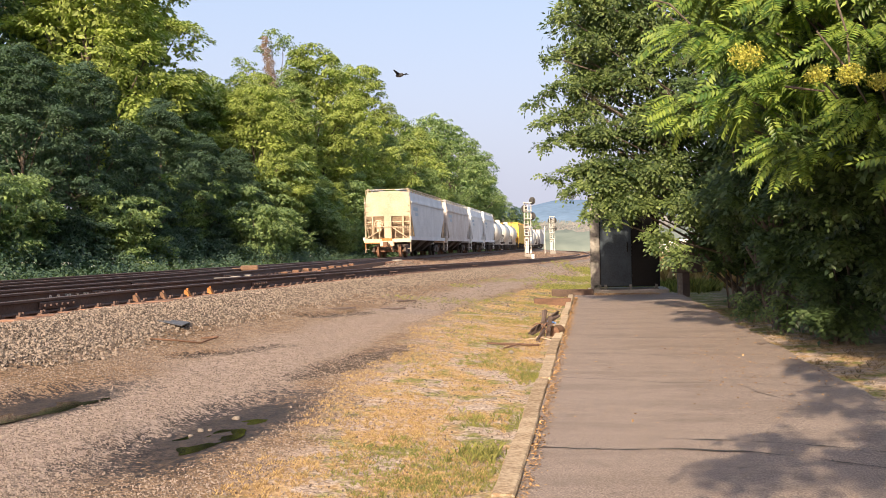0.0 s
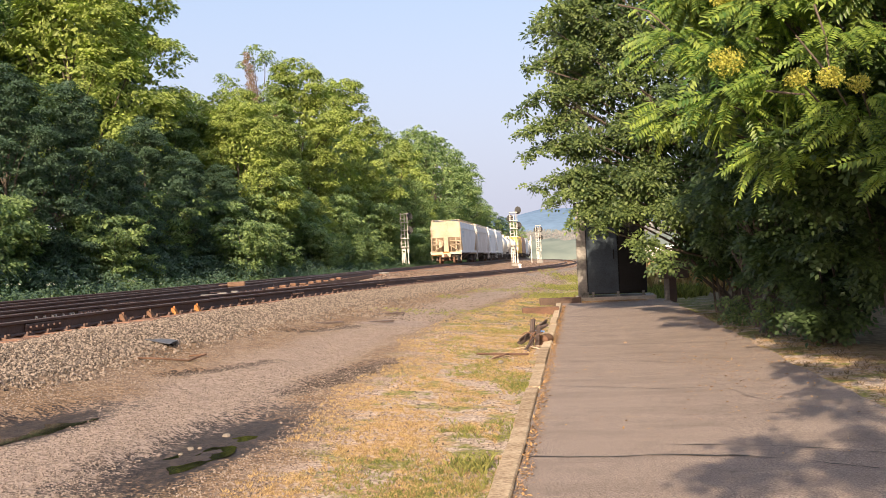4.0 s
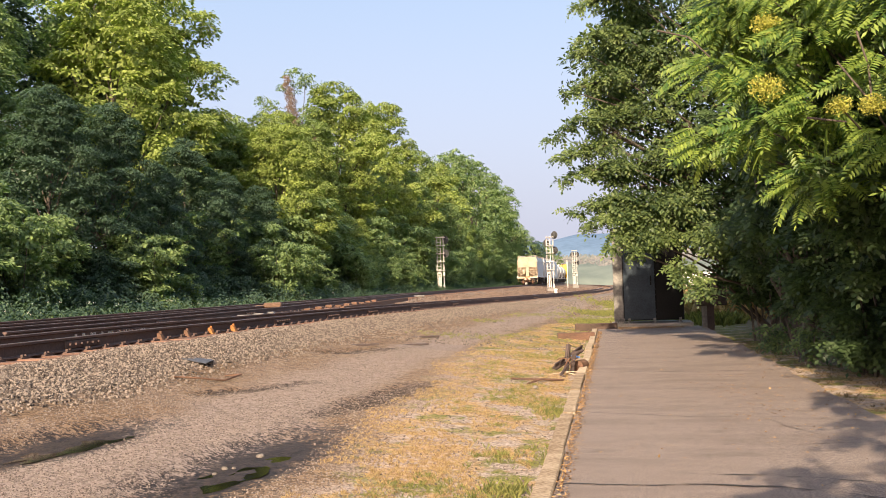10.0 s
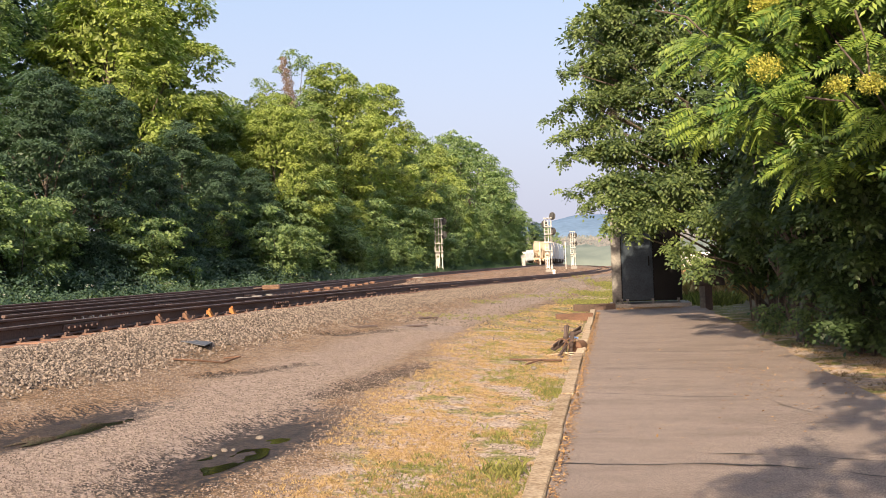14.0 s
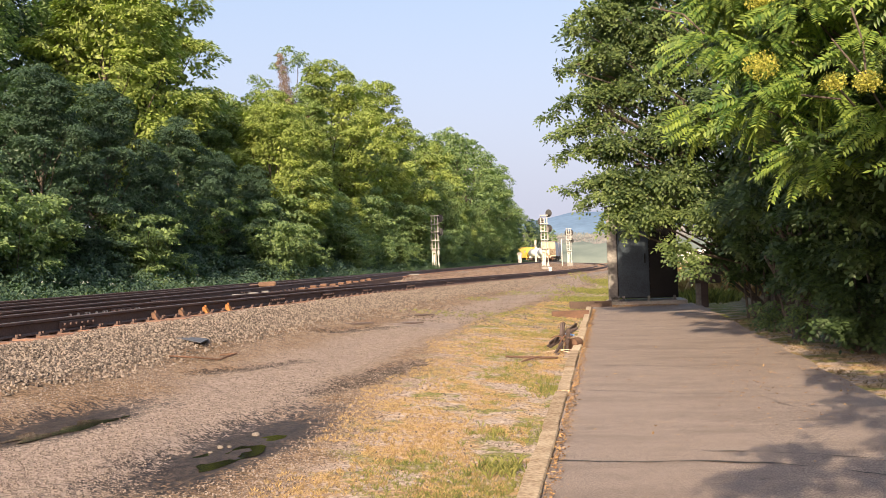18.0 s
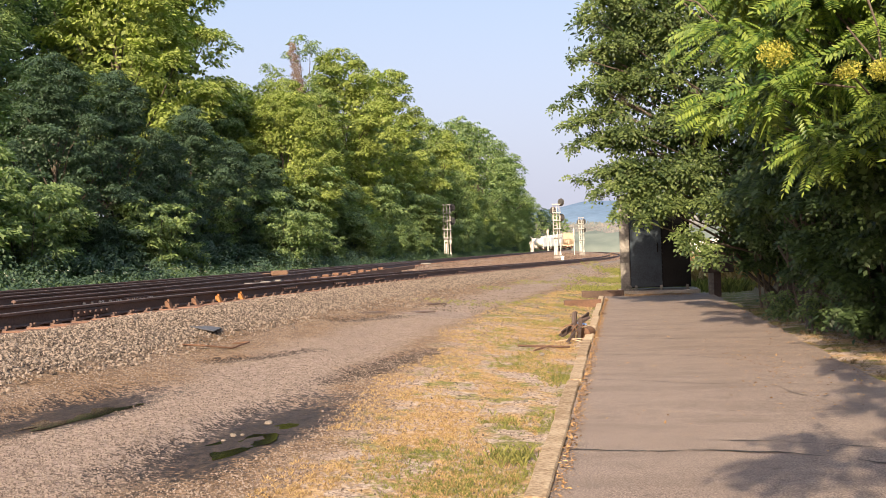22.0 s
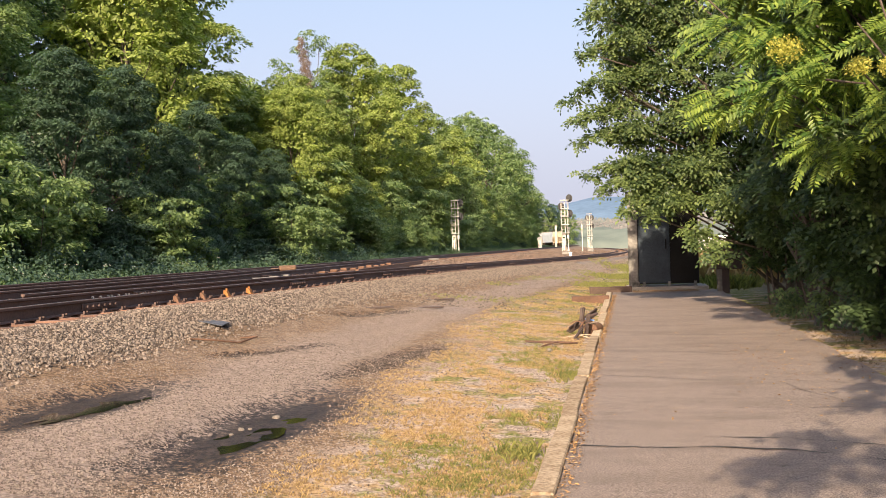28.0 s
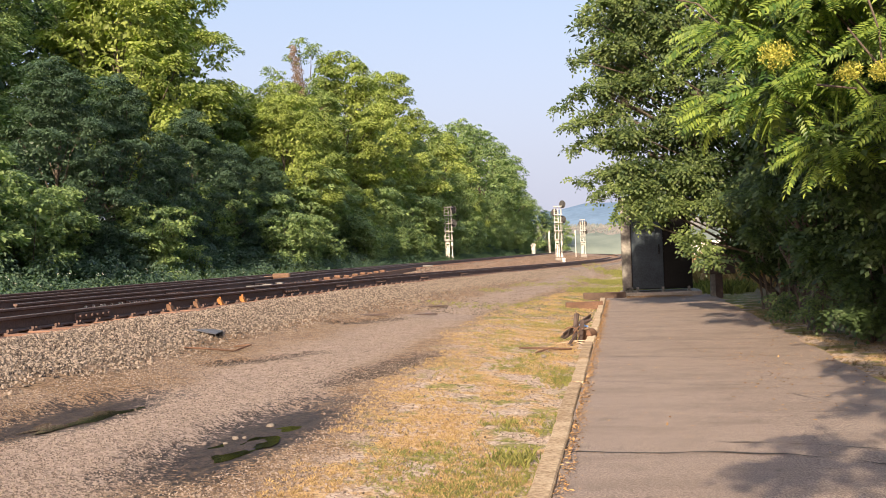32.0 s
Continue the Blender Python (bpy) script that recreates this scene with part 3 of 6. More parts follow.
M["asphalt"] = asphalt_material()
platform()


# ---- railway ----
def path_main(s):
    """Place and heading on the main track, s metres ahead of the watcher."""
    if s < BEND_Y:
        return Vector((MAIN_X, s, MAIN_Z)), 0.0
    a = (s - BEND_Y) / BEND_R
    return Vector((MAIN_X - BEND_R + BEND_R * math.cos(a), BEND_Y + BEND_R * math.sin(a), MAIN_Z)), math.degrees(a)


def path_side(s):
    x = float(side_x(s))
    dx = float(side_x(s + 1) - side_x(s - 1)) / 2
    return Vector((x, s, float(side_z(s)))), math.degrees(math.atan2(-dx, 1))


CROSS = (15.0, 74.0)


def path_cross(s):
    """The crossover from the siding to the main track."""
    k = min(max((s - CROSS[0]) / (CROSS[1] - CROSS[0]), 0), 1)
    e = k * k * (3 - 2 * k)
    a = Vector((-7.83 - 2.6, 0, 0.785))
    x = a.x + (MAIN_X - a.x) * e
    x1 = a.x + (MAIN_X - a.x) * (min(k + 0.02, 1) ** 2 * (3 - 2 * min(k + 0.02, 1)))
    return Vector((x, s, 0.785)), math.degrees(math.atan2(-(x1 - x), 0.02 * (CROSS[1] - CROSS[0])))


FOOT = [(-0.07, 0), (0.07, 0), (0.07, 0.012), (0.012, 0.03), (0.010, 0.135), (0.036, 0.145), (0.036, 0.172), (0.026, 0.180), (-0.026, 0.180), (-0.036, 0.172), (-0.036, 0.145), (-0.010, 0.135), (-0.012, 0.03), (-0.07, 0.012)]


def rail_mesh(way, side, s0, s1, step):
    bm = bmesh.new()
    rows = []
    for s in np.arange(s0, s1 + step * 0.5, step):
        p, h = way(float(s))
        m = Matrix.Translation(p) @ pose(0, 0, 0, 0, 0, h)
        rows.append([bm.verts.new(m @ Vector((side * 0.753 + u, 0, v))) for u, v in FOOT])
    n = len(FOOT)
    for a, b in zip(rows, rows[1:]):
        for i in range(n):
            f = bm.faces.new((a[i], a[(i + 1) % n], b[(i + 1) % n], b[i]))
            f.material_index = 1 if i == 7 else 0
    bm.faces.new(rows[0])
    bm.faces.new(rows[-1][::-1])
    bmesh.ops.recalc_face_normals(bm, faces=bm.faces)
    return bm


def track(name, label, way, s0, s1, tie_end):
    top = empty(name, label, "railway track", "railway tracks", kind="structure")
    for side in (-1, 1):
        o = part("rail", rail_mesh(way, side, s0, s1, 3.0), "rail", top)
        o.data.materials.append(M["rail_top"])
    tie = None
    s = s0 + 0.3
    while s < tie_end:
        p, h = way(s)
        m = Matrix.Translation(p + Vector((random.uniform(-0.05, 0.05), 0, -0.012))) @ pose(0, 0, 0, 0, 0, h + random.uniform(-0.7, 0.7))
        if tie is None:
            tie = part("tie", boxed(-1.3, 1.3, -0.115, 0.115, -0.18, 0.0, bevel=0.012), "tie", top)
            tie.matrix_basis = m
        else:
            again("tie", tie, top, m)
        s += 0.505
    plate = None
    s = s0 + 0.3
    while s < min(tie_end, 45):
        p, h = way(s)
        for side in (-1, 1):
            m = Matrix.Translation(p) @ pose(0, 0, 0, 0, 0, h) @ pose(side * 0.753, 0, 0)
            if plate is None:
                bm = boxed(-0.13, 0.13, -0.09, 0.09, -0.012, 0.006)
                for u in (-0.1, 0.1):
                    box(bm, u - 0.015, u + 0.015, -0.05, -0.02, 0, 0.04)
                    box(bm, u - 0.015, u + 0.015, 0.02, 0.05, 0, 0.04)
                plate = part("tie_plate", bm, "rail", top)
                plate.matrix_basis = m
            else:
                again("tie_plate", plate, top, m)
        s += 0.505
    return top


siding = track("railway_siding", "rusty siding track on wooden ties in grey ballast", path_side, -30, 440, 90)
main_line = track("main_railway_line", "main railway track curving away behind the woods", path_main, -30, 700, 130)
crossing = track("crossover_track", "rusty turnout track joining the siding to the main line", path_cross, *CROSS, 60)


def brace(s, lit):
    """A cast rail brace on a tie's end; lit gives it a brighter, sunlit rust colour."""
    p, h = path_side(s)
    bm = boxed(-0.02, 0.16, -0.10, 0.10, 0, 0.03, bevel=0.008)
    prism(bm, [(0.0, 0.03), (0.14, 0.03), (0.10, 0.14), (0.05, 0.20), (0.0, 0.19)], -0.075, 0.075)
    rod(bm, (0.06, 0, 0.17), (0.06, 0, 0.235), 0.03, sides=6)
    # sunlight on the brace is put into its colour by the brighter rust
    o = part("rail_brace", bm, "orange_rust" if lit else "rust", siding)
    o.matrix_basis = Matrix.Translation(p) @ pose(0, 0, 0, 0, 0, h) @ pose(0.83, 0, -0.03) @ Matrix.Scale(0.68, 4)


for i, s in enumerate((14.9, 15.9, 16.9, 17.95)):
    brace(s, i > 1)


def joint_bar(way, s, side, parent):
    p, h = way(s)
    bm = boxed(-0.015, 0.015, -0.45, 0.45, 0.035, 0.13, bevel=0.008)
    for k in range(6):
        rod(bm, (0.01, -0.37 + k * 0.148, 0.085), (0.05, -0.37 + k * 0.148, 0.085), 0.018, sides=6)
    o = part("joint_bar", bm, "rail", parent)
    o.matrix_basis = Matrix.Translation(p) @ pose(0, 0, 0, 0, 0, h) @ pose(side * 0.753 + 0.027, 0, 0)


for s in (12.7, 20.9, 24.5, 28.0, 32.5, 37.5, 44.0, 52.0):
    joint_bar(path_side, s, 1, siding)
for s in (17.0, 23.0):
    joint_bar(path_side, s, -1, siding)
    joint_bar(path_cross, s + 4, 1, crossing)


for k in range(13):
    p, h = path_side(15.2 + k * 0.2 + 0.05 * (k % 3))
    o = part("bolt", rod(bmesh.new(), (0.008, 0, 0.09), (0.045, 0, 0.09), 0.02, sides=6), "silver", siding)
    o.matrix_basis = Matrix.Translation(p) @ pose(-0.753, 0, 0, 0, 0, h)


# ---- leaves and trees ----
LEAF_V = [(0, 0, 0), (0.30, 0.42, 0.07), (0, 1, -0.04), (-0.30, 0.42, 0.07)]
LEAF_F = [(0, 1, 2), (0, 2, 3)]


def crown_mesh(name, clumps, count, size, key, droop=0.35, shell=0.30):
    """Many small folded leaves round clumps, given as rows of x, y, z, radius."""
    c = np.array(clumps, float)
    share = c[:, 3] ** 2
    which = rng.choice(len(c), count, p=share / share.sum())
    d = unit(count)
    d[:, 2] = np.abs(d[:, 2]) * np.where(rng.random(count) < 0.72, 1, -1)
    r = c[which, 3] * rng.random(count) ** shell
    pos = c[which, :3] + d * r[:, None] * np.array([1, 1, 0.72])
    # leaves sit in little sprays
    pos += 0.10 * c[which, 3:4] * np.sin(pos[:, [1, 2, 0]] * 5.3 + which[:, None])
    out = d * 0.7 + unit(count) * 0.8
    out[:, 2] -= droop
    up = np.array([0, 0, 0.65]) + 0.38 * unit(count) + 0.85 * d
    v, f = scatter(LEAF_V, LEAF_F, pos, frames_from(out, up), size * rng.uniform(0.65, 1.35, count))
    return np_mesh(name, v, f, key)


def limb_tree(bm, base, clumps, height, r0, forks, lean=(0, 0)):
    """Trunk with tapered limbs that reach to the clumps."""
    x, y, z = base
    pts = []
    for i in range(7):
        t = i / 6
        pts.append(Vector((x + lean[0] * t + 0.12 * math.sin(i * 1.9 + x), y + lean[1] * t + 0.12 * math.cos(i * 2.3 + y), z + height * 0.78 * t)))
    for i in range(6):
        rod(bm, pts[i], pts[i + 1], r0 * (1 - 0.8 * i / 6), r0 * (1 - 0.8 * (i + 1) / 6), 8, False)
    order = list(clumps)
    random.shuffle(order)
    for cx, cy, cz, cr in order[:forks]:
        t = min(max((cz - z) / height - 0.22, 0.12), 0.95)
        k = min(int(t * 6 / 0.95), 5)
        a = pts[k]
        b = Vector((cx, cy, cz))
        mid = a.lerp(b, 0.5) + Vector((random.uniform(-0.3, 0.3), random.uniform(-0.3, 0.3), 0.12 * (b - a).length))
        q = r0 * (1 - 0.8 * k / 6) * 0.45
        rod(bm, a, mid, q, q * 0.6, 6, False)
        rod(bm, mid, b, q * 0.6, q * 0.2, 5, False)
        for _ in range(2):
            rod(bm, mid.lerp(b, random.uniform(0.2, 0.9)), b + Vector((random.uniform(-1, 1), random.uniform(-1, 1), random.uniform(-0.4, 0.6))) * cr * 0.8, q * 0.22, q * 0.07, 4, False)
    return bm


def envelope(height, radius, low, n, rmin, rmax, seed, top=0.35, spread=1.0):
    """Clumps that fill a crown's outer part unevenly."""
    rd = random.Random(seed)
    rows = []
    for i in range(n):
        t = rd.random()
        z = low + (height - low) * t
        # widest a little below the middle
        w = radius * (math.sin(math.pi * min(1, 0.16 + 0.84 * (1 - t) ** 0.8)) ** 0.6) if t > 0.1 else radius * 0.75
        w = max(w, radius * top * 0.4)
        a, q = rd.uniform(0, 2 * math.pi), rd.random() ** 0.45
        lump = 1 + 0.35 * noise.noise(Vector((math.cos(a) * 1.5, math.sin(a) * 1.5, t * 3 + seed)))
        rows.append((w * q * lump * math.cos(a) * spread, w * q * lump * math.sin(a), z, rd.uniform(rmin, rmax)))
    return rows


def lobes(height, radius, low, count, seed):
    """Rows x, y, z, radius of the leaf sprays: boughs spread round the trunk, each one carrying layers of sprays on its upper, outer side."""
    rd = random.Random(seed)
    rows = []
    for i in range(count):
        t = (i + rd.random()) / count
        z = low + (height - low) * t
        w = radius * (1 - max(0, t - 0.35) ** 1.7 / 0.65 ** 1.7 * 0.92) * (0.72 + 0.28 * min(1, t / 0.2))
        a = i * 2.39996 + rd.uniform(-0.5, 0.5)
        q = rd.uniform(0.45, 1.0) * (1 + 0.30 * noise.noise(Vector((math.cos(a), math.sin(a), t * 3 + seed))))
        size = rd.uniform(0.8, 1.5) * radius / 4.4
        hub = Vector((w * q * math.cos(a), w * q * math.sin(a), z))
        for k in range(9):
            d = Vector((math.cos(a) * 0.45, math.sin(a) * 0.45, 0.25)) + Vector((rd.gauss(0, 0.6), rd.gauss(0, 0.6), rd.gauss(0, 0.55)))
            d.normalize()
            rows.append((hub.x + d.x * size, hub.y + d.y * size, hub.z + d.z * size * 0.8, rd.uniform(0.34, 0.68) * radius / 4.4))
    return rows


def leafy_mesh(name, rows, count, size, key, inner=0, flat=0.5):
    """Leaves in flat, drooping layers over each spray, and larger ones in the crown's inside."""
    c = np.array(rows, float)
    share = c[:, 3] ** 2
    which = rng.choice(len(c), count, p=share / share.sum())
    a, rho = rng.uniform(0, 2 * math.pi, count), rng.random(count) ** 0.55
    out = np.stack([np.cos(a), np.sin(a), np.zeros(count)], 1)
    r = c[which, 3:4]
    away = c[which, :2] - c[:, :2].mean(0)
    away = away / (np.linalg.norm(away, axis=1, keepdims=True) + 0.3)
    lift = (1 - 1.5 * rho ** 2)[:, None] * flat * r + rng.normal(0, 0.13, (count, 1)) * r
    pos = c[which, :3] + out * rho[:, None] * r * 1.15
    pos[:, 2:3] += lift
    along = out * 0.8 + 0.55 * unit(count) + np.array([0, 0, -0.45])
    along[:, :2] += 0.4 * away
    up = np.array([0, 0, 0.75]) + 0.42 * unit(count) + 0.45 * out
    up[:, :2] += 0.35 * away
    v, f = scatter(LEAF_V, LEAF_F, pos, frames_from(along, up), size * rng.uniform(0.6, 1.4, count))
    if inner:
        pick = c[rng.integers(0, len(c), inner), :3]
        pos = pick * np.array([0.6, 0.6, 0.86]) + rng.normal(0, 0.3, (inner, 3))
        v2, f2 = scatter(LEAF_V, LEAF_F, pos, frames_from(unit(inner), unit(inner)), size * rng.uniform(1.2, 2.0, inner))
        v, f = np.concatenate([v, v2]), np.concatenate([f, f2 + len(v)])
    return np_mesh(name, v, f, key)


def wood_tree(label, key, height, radius, low, boughs, count, leaf, seed):
    top = empty("tree", label, "tree", "trees of the wood along the railway")
    rows = lobes(height, radius, low, boughs, seed)
    part("trunk", limb_tree(bmesh.new(), (0, 0, -1.0), rows, height, 0.24, 26), "bark", top)
    child(new("crown", leafy_mesh("crown", rows, count, leaf, key, count // 7)), top)
    return top


def stand(ob, x, y, turn, k=1.0, kz=None, lift=0.0):
    return Matrix.LocRotScale((x, y, float(land(x, y)) + lift), Euler((0, 0, radians(turn))), (k, k, kz or k))


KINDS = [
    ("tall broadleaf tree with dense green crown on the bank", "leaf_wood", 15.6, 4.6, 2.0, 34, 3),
    ("tall broadleaf tree with yellow-green sunlit crown", "leaf_sunlit", 13.7, 4.2, 2.5, 30, 11),
    ("broadleaf tree in the wood with shade-darkened blue-green leaves", "leaf_blue_shaded", 14.7, 4.4, 1.5, 33, 23),
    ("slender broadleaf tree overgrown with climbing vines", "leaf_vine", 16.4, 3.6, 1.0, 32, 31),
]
TREES = {}
for far in (False, True):
    for i, (label, key, height, radius, low, boughs, seed) in enumerate(KINDS):
        TREES[far, i] = wood_tree(label, key, height, radius, low, boughs, 11000 if far else 34000, 0.31 if far else 0.20, seed)
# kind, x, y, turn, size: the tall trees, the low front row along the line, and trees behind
# kind 1 paints sunlit crowns, kind 2 the wood's shaded parts
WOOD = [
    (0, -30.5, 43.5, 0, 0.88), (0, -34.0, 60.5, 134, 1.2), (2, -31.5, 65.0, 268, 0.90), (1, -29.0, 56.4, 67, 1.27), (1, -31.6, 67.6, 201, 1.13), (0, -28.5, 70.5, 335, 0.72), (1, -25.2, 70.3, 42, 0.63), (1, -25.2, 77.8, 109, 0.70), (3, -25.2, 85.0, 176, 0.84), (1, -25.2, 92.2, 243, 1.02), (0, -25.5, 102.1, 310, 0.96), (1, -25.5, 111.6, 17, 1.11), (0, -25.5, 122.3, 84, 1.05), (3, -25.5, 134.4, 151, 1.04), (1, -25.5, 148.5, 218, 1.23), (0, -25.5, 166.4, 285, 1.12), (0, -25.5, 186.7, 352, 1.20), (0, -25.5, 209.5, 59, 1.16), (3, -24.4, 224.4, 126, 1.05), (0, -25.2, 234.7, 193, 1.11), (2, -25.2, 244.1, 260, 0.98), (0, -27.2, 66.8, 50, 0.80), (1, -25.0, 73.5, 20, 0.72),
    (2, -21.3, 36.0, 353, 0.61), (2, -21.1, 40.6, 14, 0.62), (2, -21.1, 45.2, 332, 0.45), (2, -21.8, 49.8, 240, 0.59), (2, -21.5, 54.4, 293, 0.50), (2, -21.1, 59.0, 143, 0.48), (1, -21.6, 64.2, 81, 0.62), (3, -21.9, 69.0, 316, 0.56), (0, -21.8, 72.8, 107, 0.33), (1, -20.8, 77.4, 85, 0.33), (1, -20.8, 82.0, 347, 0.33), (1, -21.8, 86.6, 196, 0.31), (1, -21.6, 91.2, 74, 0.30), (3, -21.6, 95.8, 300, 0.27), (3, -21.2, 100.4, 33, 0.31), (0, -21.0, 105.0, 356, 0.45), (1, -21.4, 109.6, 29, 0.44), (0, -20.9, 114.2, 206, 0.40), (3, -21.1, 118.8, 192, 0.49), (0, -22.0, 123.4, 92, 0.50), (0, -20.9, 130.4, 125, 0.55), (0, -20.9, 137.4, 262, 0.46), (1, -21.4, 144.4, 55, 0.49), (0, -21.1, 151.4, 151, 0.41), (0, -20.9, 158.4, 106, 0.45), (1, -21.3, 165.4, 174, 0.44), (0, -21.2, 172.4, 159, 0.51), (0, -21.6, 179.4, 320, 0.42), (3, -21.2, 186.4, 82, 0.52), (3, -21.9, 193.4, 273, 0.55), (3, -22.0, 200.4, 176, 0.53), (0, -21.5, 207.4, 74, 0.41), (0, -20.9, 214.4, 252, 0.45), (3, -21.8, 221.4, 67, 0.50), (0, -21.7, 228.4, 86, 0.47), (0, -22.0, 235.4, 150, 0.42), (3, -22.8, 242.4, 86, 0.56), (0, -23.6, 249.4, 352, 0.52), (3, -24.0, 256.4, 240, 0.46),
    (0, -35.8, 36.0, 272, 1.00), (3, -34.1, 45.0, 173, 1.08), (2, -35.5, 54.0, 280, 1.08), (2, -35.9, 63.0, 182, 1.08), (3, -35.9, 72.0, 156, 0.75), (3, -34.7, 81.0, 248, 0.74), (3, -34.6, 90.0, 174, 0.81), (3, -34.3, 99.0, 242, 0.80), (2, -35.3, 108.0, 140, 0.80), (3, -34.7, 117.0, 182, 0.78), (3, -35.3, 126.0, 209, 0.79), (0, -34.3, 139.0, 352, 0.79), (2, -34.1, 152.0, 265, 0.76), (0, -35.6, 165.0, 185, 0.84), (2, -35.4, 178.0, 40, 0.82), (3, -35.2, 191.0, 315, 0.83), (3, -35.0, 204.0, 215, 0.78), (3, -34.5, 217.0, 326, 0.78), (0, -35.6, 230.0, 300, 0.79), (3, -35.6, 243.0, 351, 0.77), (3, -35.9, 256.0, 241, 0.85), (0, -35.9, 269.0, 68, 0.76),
    # unseen trees left of the view, added to shade the wood's low end
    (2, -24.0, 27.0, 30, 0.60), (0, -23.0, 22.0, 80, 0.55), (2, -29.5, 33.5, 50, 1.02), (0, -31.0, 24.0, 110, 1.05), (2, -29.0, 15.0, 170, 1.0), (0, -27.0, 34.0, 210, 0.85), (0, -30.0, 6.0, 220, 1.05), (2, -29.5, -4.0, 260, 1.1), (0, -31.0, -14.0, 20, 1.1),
    (0, -37.0, 425.0, 40, 1.25), (2, -31.0, 432.0, 90, 1.3), (0, -26.0, 440.0, 10, 0.95), (3, -43.0, 420.0, 200, 1.25),
]
used = set()
for kind, x, y, turn, k in WOOD:
    m, which = stand(None, x, y, turn, k), (y > 128 or x < -33, kind)
    if which in used:
        copy_thing(TREES[which], m)
    else:
        TREES[which].matrix_basis = m
        used.add(which)


def snag():
    """A half-dead tree wrapped in dry vines, above the rest."""
    x, y = -28.75, 90.9
    top = empty("tree", "half-dead tall tree wrapped in dry brown vines", "tree", "trees of the wood along the railway", m=Matrix.LocRotScale((x, y, float(land(x, y))), None, (1.2, 1.2, 1.2)))
    clumps = [(0, 0, 15.6, 0.9), (0.9, 0.2, 15.0, 0.9), (1.6, 0.4, 14.2, 0.9), (-0.4, 0, 14.6, 0.7), (2.3, 0.4, 13.2, 1.0), (1.4, 0, 12.6, 1.1), (-2.6, 0, 13.9, 0.5), (-2.1, 0, 13.4, 0.6), (-1.5, 0, 13.2, 0.5), (0.6, -0.3, 11.2, 1.2), (-0.6, -0.3, 10.2, 1.2), (0.8, -0.3, 9.4, 1.4), (2.4, 0, 11.5, 1.2), (-0.4, 0, 8.0, 1.5), (1.2, 0, 7.2, 1.6)]
    part("trunk", limb_tree(bmesh.new(), (0, 0, -1), clumps, 16.5, 0.22, 15), "bark", top)
    child(new("crown", leafy_mesh("crown", [(a + random.gauss(0, 0.45) * r, b + random.gauss(0, 0.45) * r, c + random.gauss(0, 0.45) * r, r * 0.45) for a, b, c, r in clumps for _ in range(7)], 9000, 0.17, "leaf_vine")), top)
    dry = [(-0.35 + 0.05 * i + 0.12 * math.sin(i * 2.4), -0.6, 15.4 - 0.33 * i, 0.34 + 0.02 * i) for i in range(14)] + [(1.5 + 0.1 * i, -0.9, 11.4 - 0.35 * i, 0.42) for i in range(4)]
    child(new("dead_vines", crown_mesh("dead_vines", dry, 4200, 0.10, "dead_vine", droop=3.0)), top)


snag()


# ---- bank shrubs and weeds ----
def shrub(label, key, h, r, n, count, leaf, seed):
    top = empty("shrub", label, "shrub", "shrubs at the foot of the wood")
    clumps = envelope(h, r, 0.35, n * 3, 0.22, 0.48, seed, spread=1.0)
    bm = bmesh.new()
    for i in range(5):
        a = i * 1.3 + seed
        rod(bm, (0.15 * math.cos(a), 0.15 * math.sin(a), -0.3), (r * 0.5 * math.cos(a), r * 0.5 * math.sin(a), h * 0.75), 0.035, 0.012, 5, False)
    part("stem", bm, "bark", top)
    child(new("foliage", leafy_mesh("foliage", clumps, count, leaf, key, count // 8)), top)
    return top


SHRUBS = [
    shrub("dense dark green shrub at the foot of the wood", "leaf_blue_shaded", 3.4, 2.0, 26, 7500, 0.17, 2),
    shrub("yellow-green leafy shrub beside the railway", "leaf_vine", 2.8, 1.8, 22, 6500, 0.16, 5),
    shrub("tall green shrub under the trees", "leaf_wood", 4.4, 2.1, 30, 8500, 0.18, 9),
]
used = set()
rd = random.Random(4)
y = 22.0
while y < 262:
    for row, (off, k0) in enumerate(((-5.9, 0.62), (-7.0, 0.95), (-8.4, 1.15))):
        kind = rd.choice((0, 0, 1, 2, 2))
        u = off + rd.uniform(-0.7, 0.7)
        yy = y + rd.uniform(-0.6, 0.6)
        if yy < BEND_Y:
            x, yq = MAIN_X + u, yy
        else:
            a = (yy - BEND_Y) / BEND_R
            x, yq = MAIN_X - BEND_R + (BEND_R + u) * math.cos(a), BEND_Y + (BEND_R + u) * math.sin(a)
        if (abs(x + 17.5) < 1.8 and abs(yq - 103.5) < 6) or x > -0.0864 * yq - 1.0 and yq > 190:
            continue
        m = stand(None, x, yq, rd.uniform(0, 360), k0 * rd.uniform(0.75, 1.25), None, -0.1)
        if kind in used:
            copy_thing(SHRUBS[kind], m)
        else:
            SHRUBS[kind].matrix_basis = m
            used.add(kind)
    y += 3.0 if y < 110 else 4.5

BLADE_V, BLADE_F = [], []
for i in range(6):
    a = i * 1.05
    c, s_ = math.cos(a), math.sin(a)
    o = len(BLADE_V)
    BLADE_V += [(0.10 * c - 0.045 * s_, 0.10 * s_ + 0.045 * c, 0), (0.10 * c + 0.045 * s_, 0.10 * s_ - 0.045 * c, 0), (0.30 * c, 0.30 * s_, 0.55 + 0.1 * (i % 3)), ((0.62 + 0.1 * (i % 2)) * c, (0.62 + 0.1 * (i % 2)) * s_, 0.75 + 0.22 * (i % 3))]
    BLADE_F += [(o, o + 1, o + 2), (o + 1, o + 3, o + 2)]


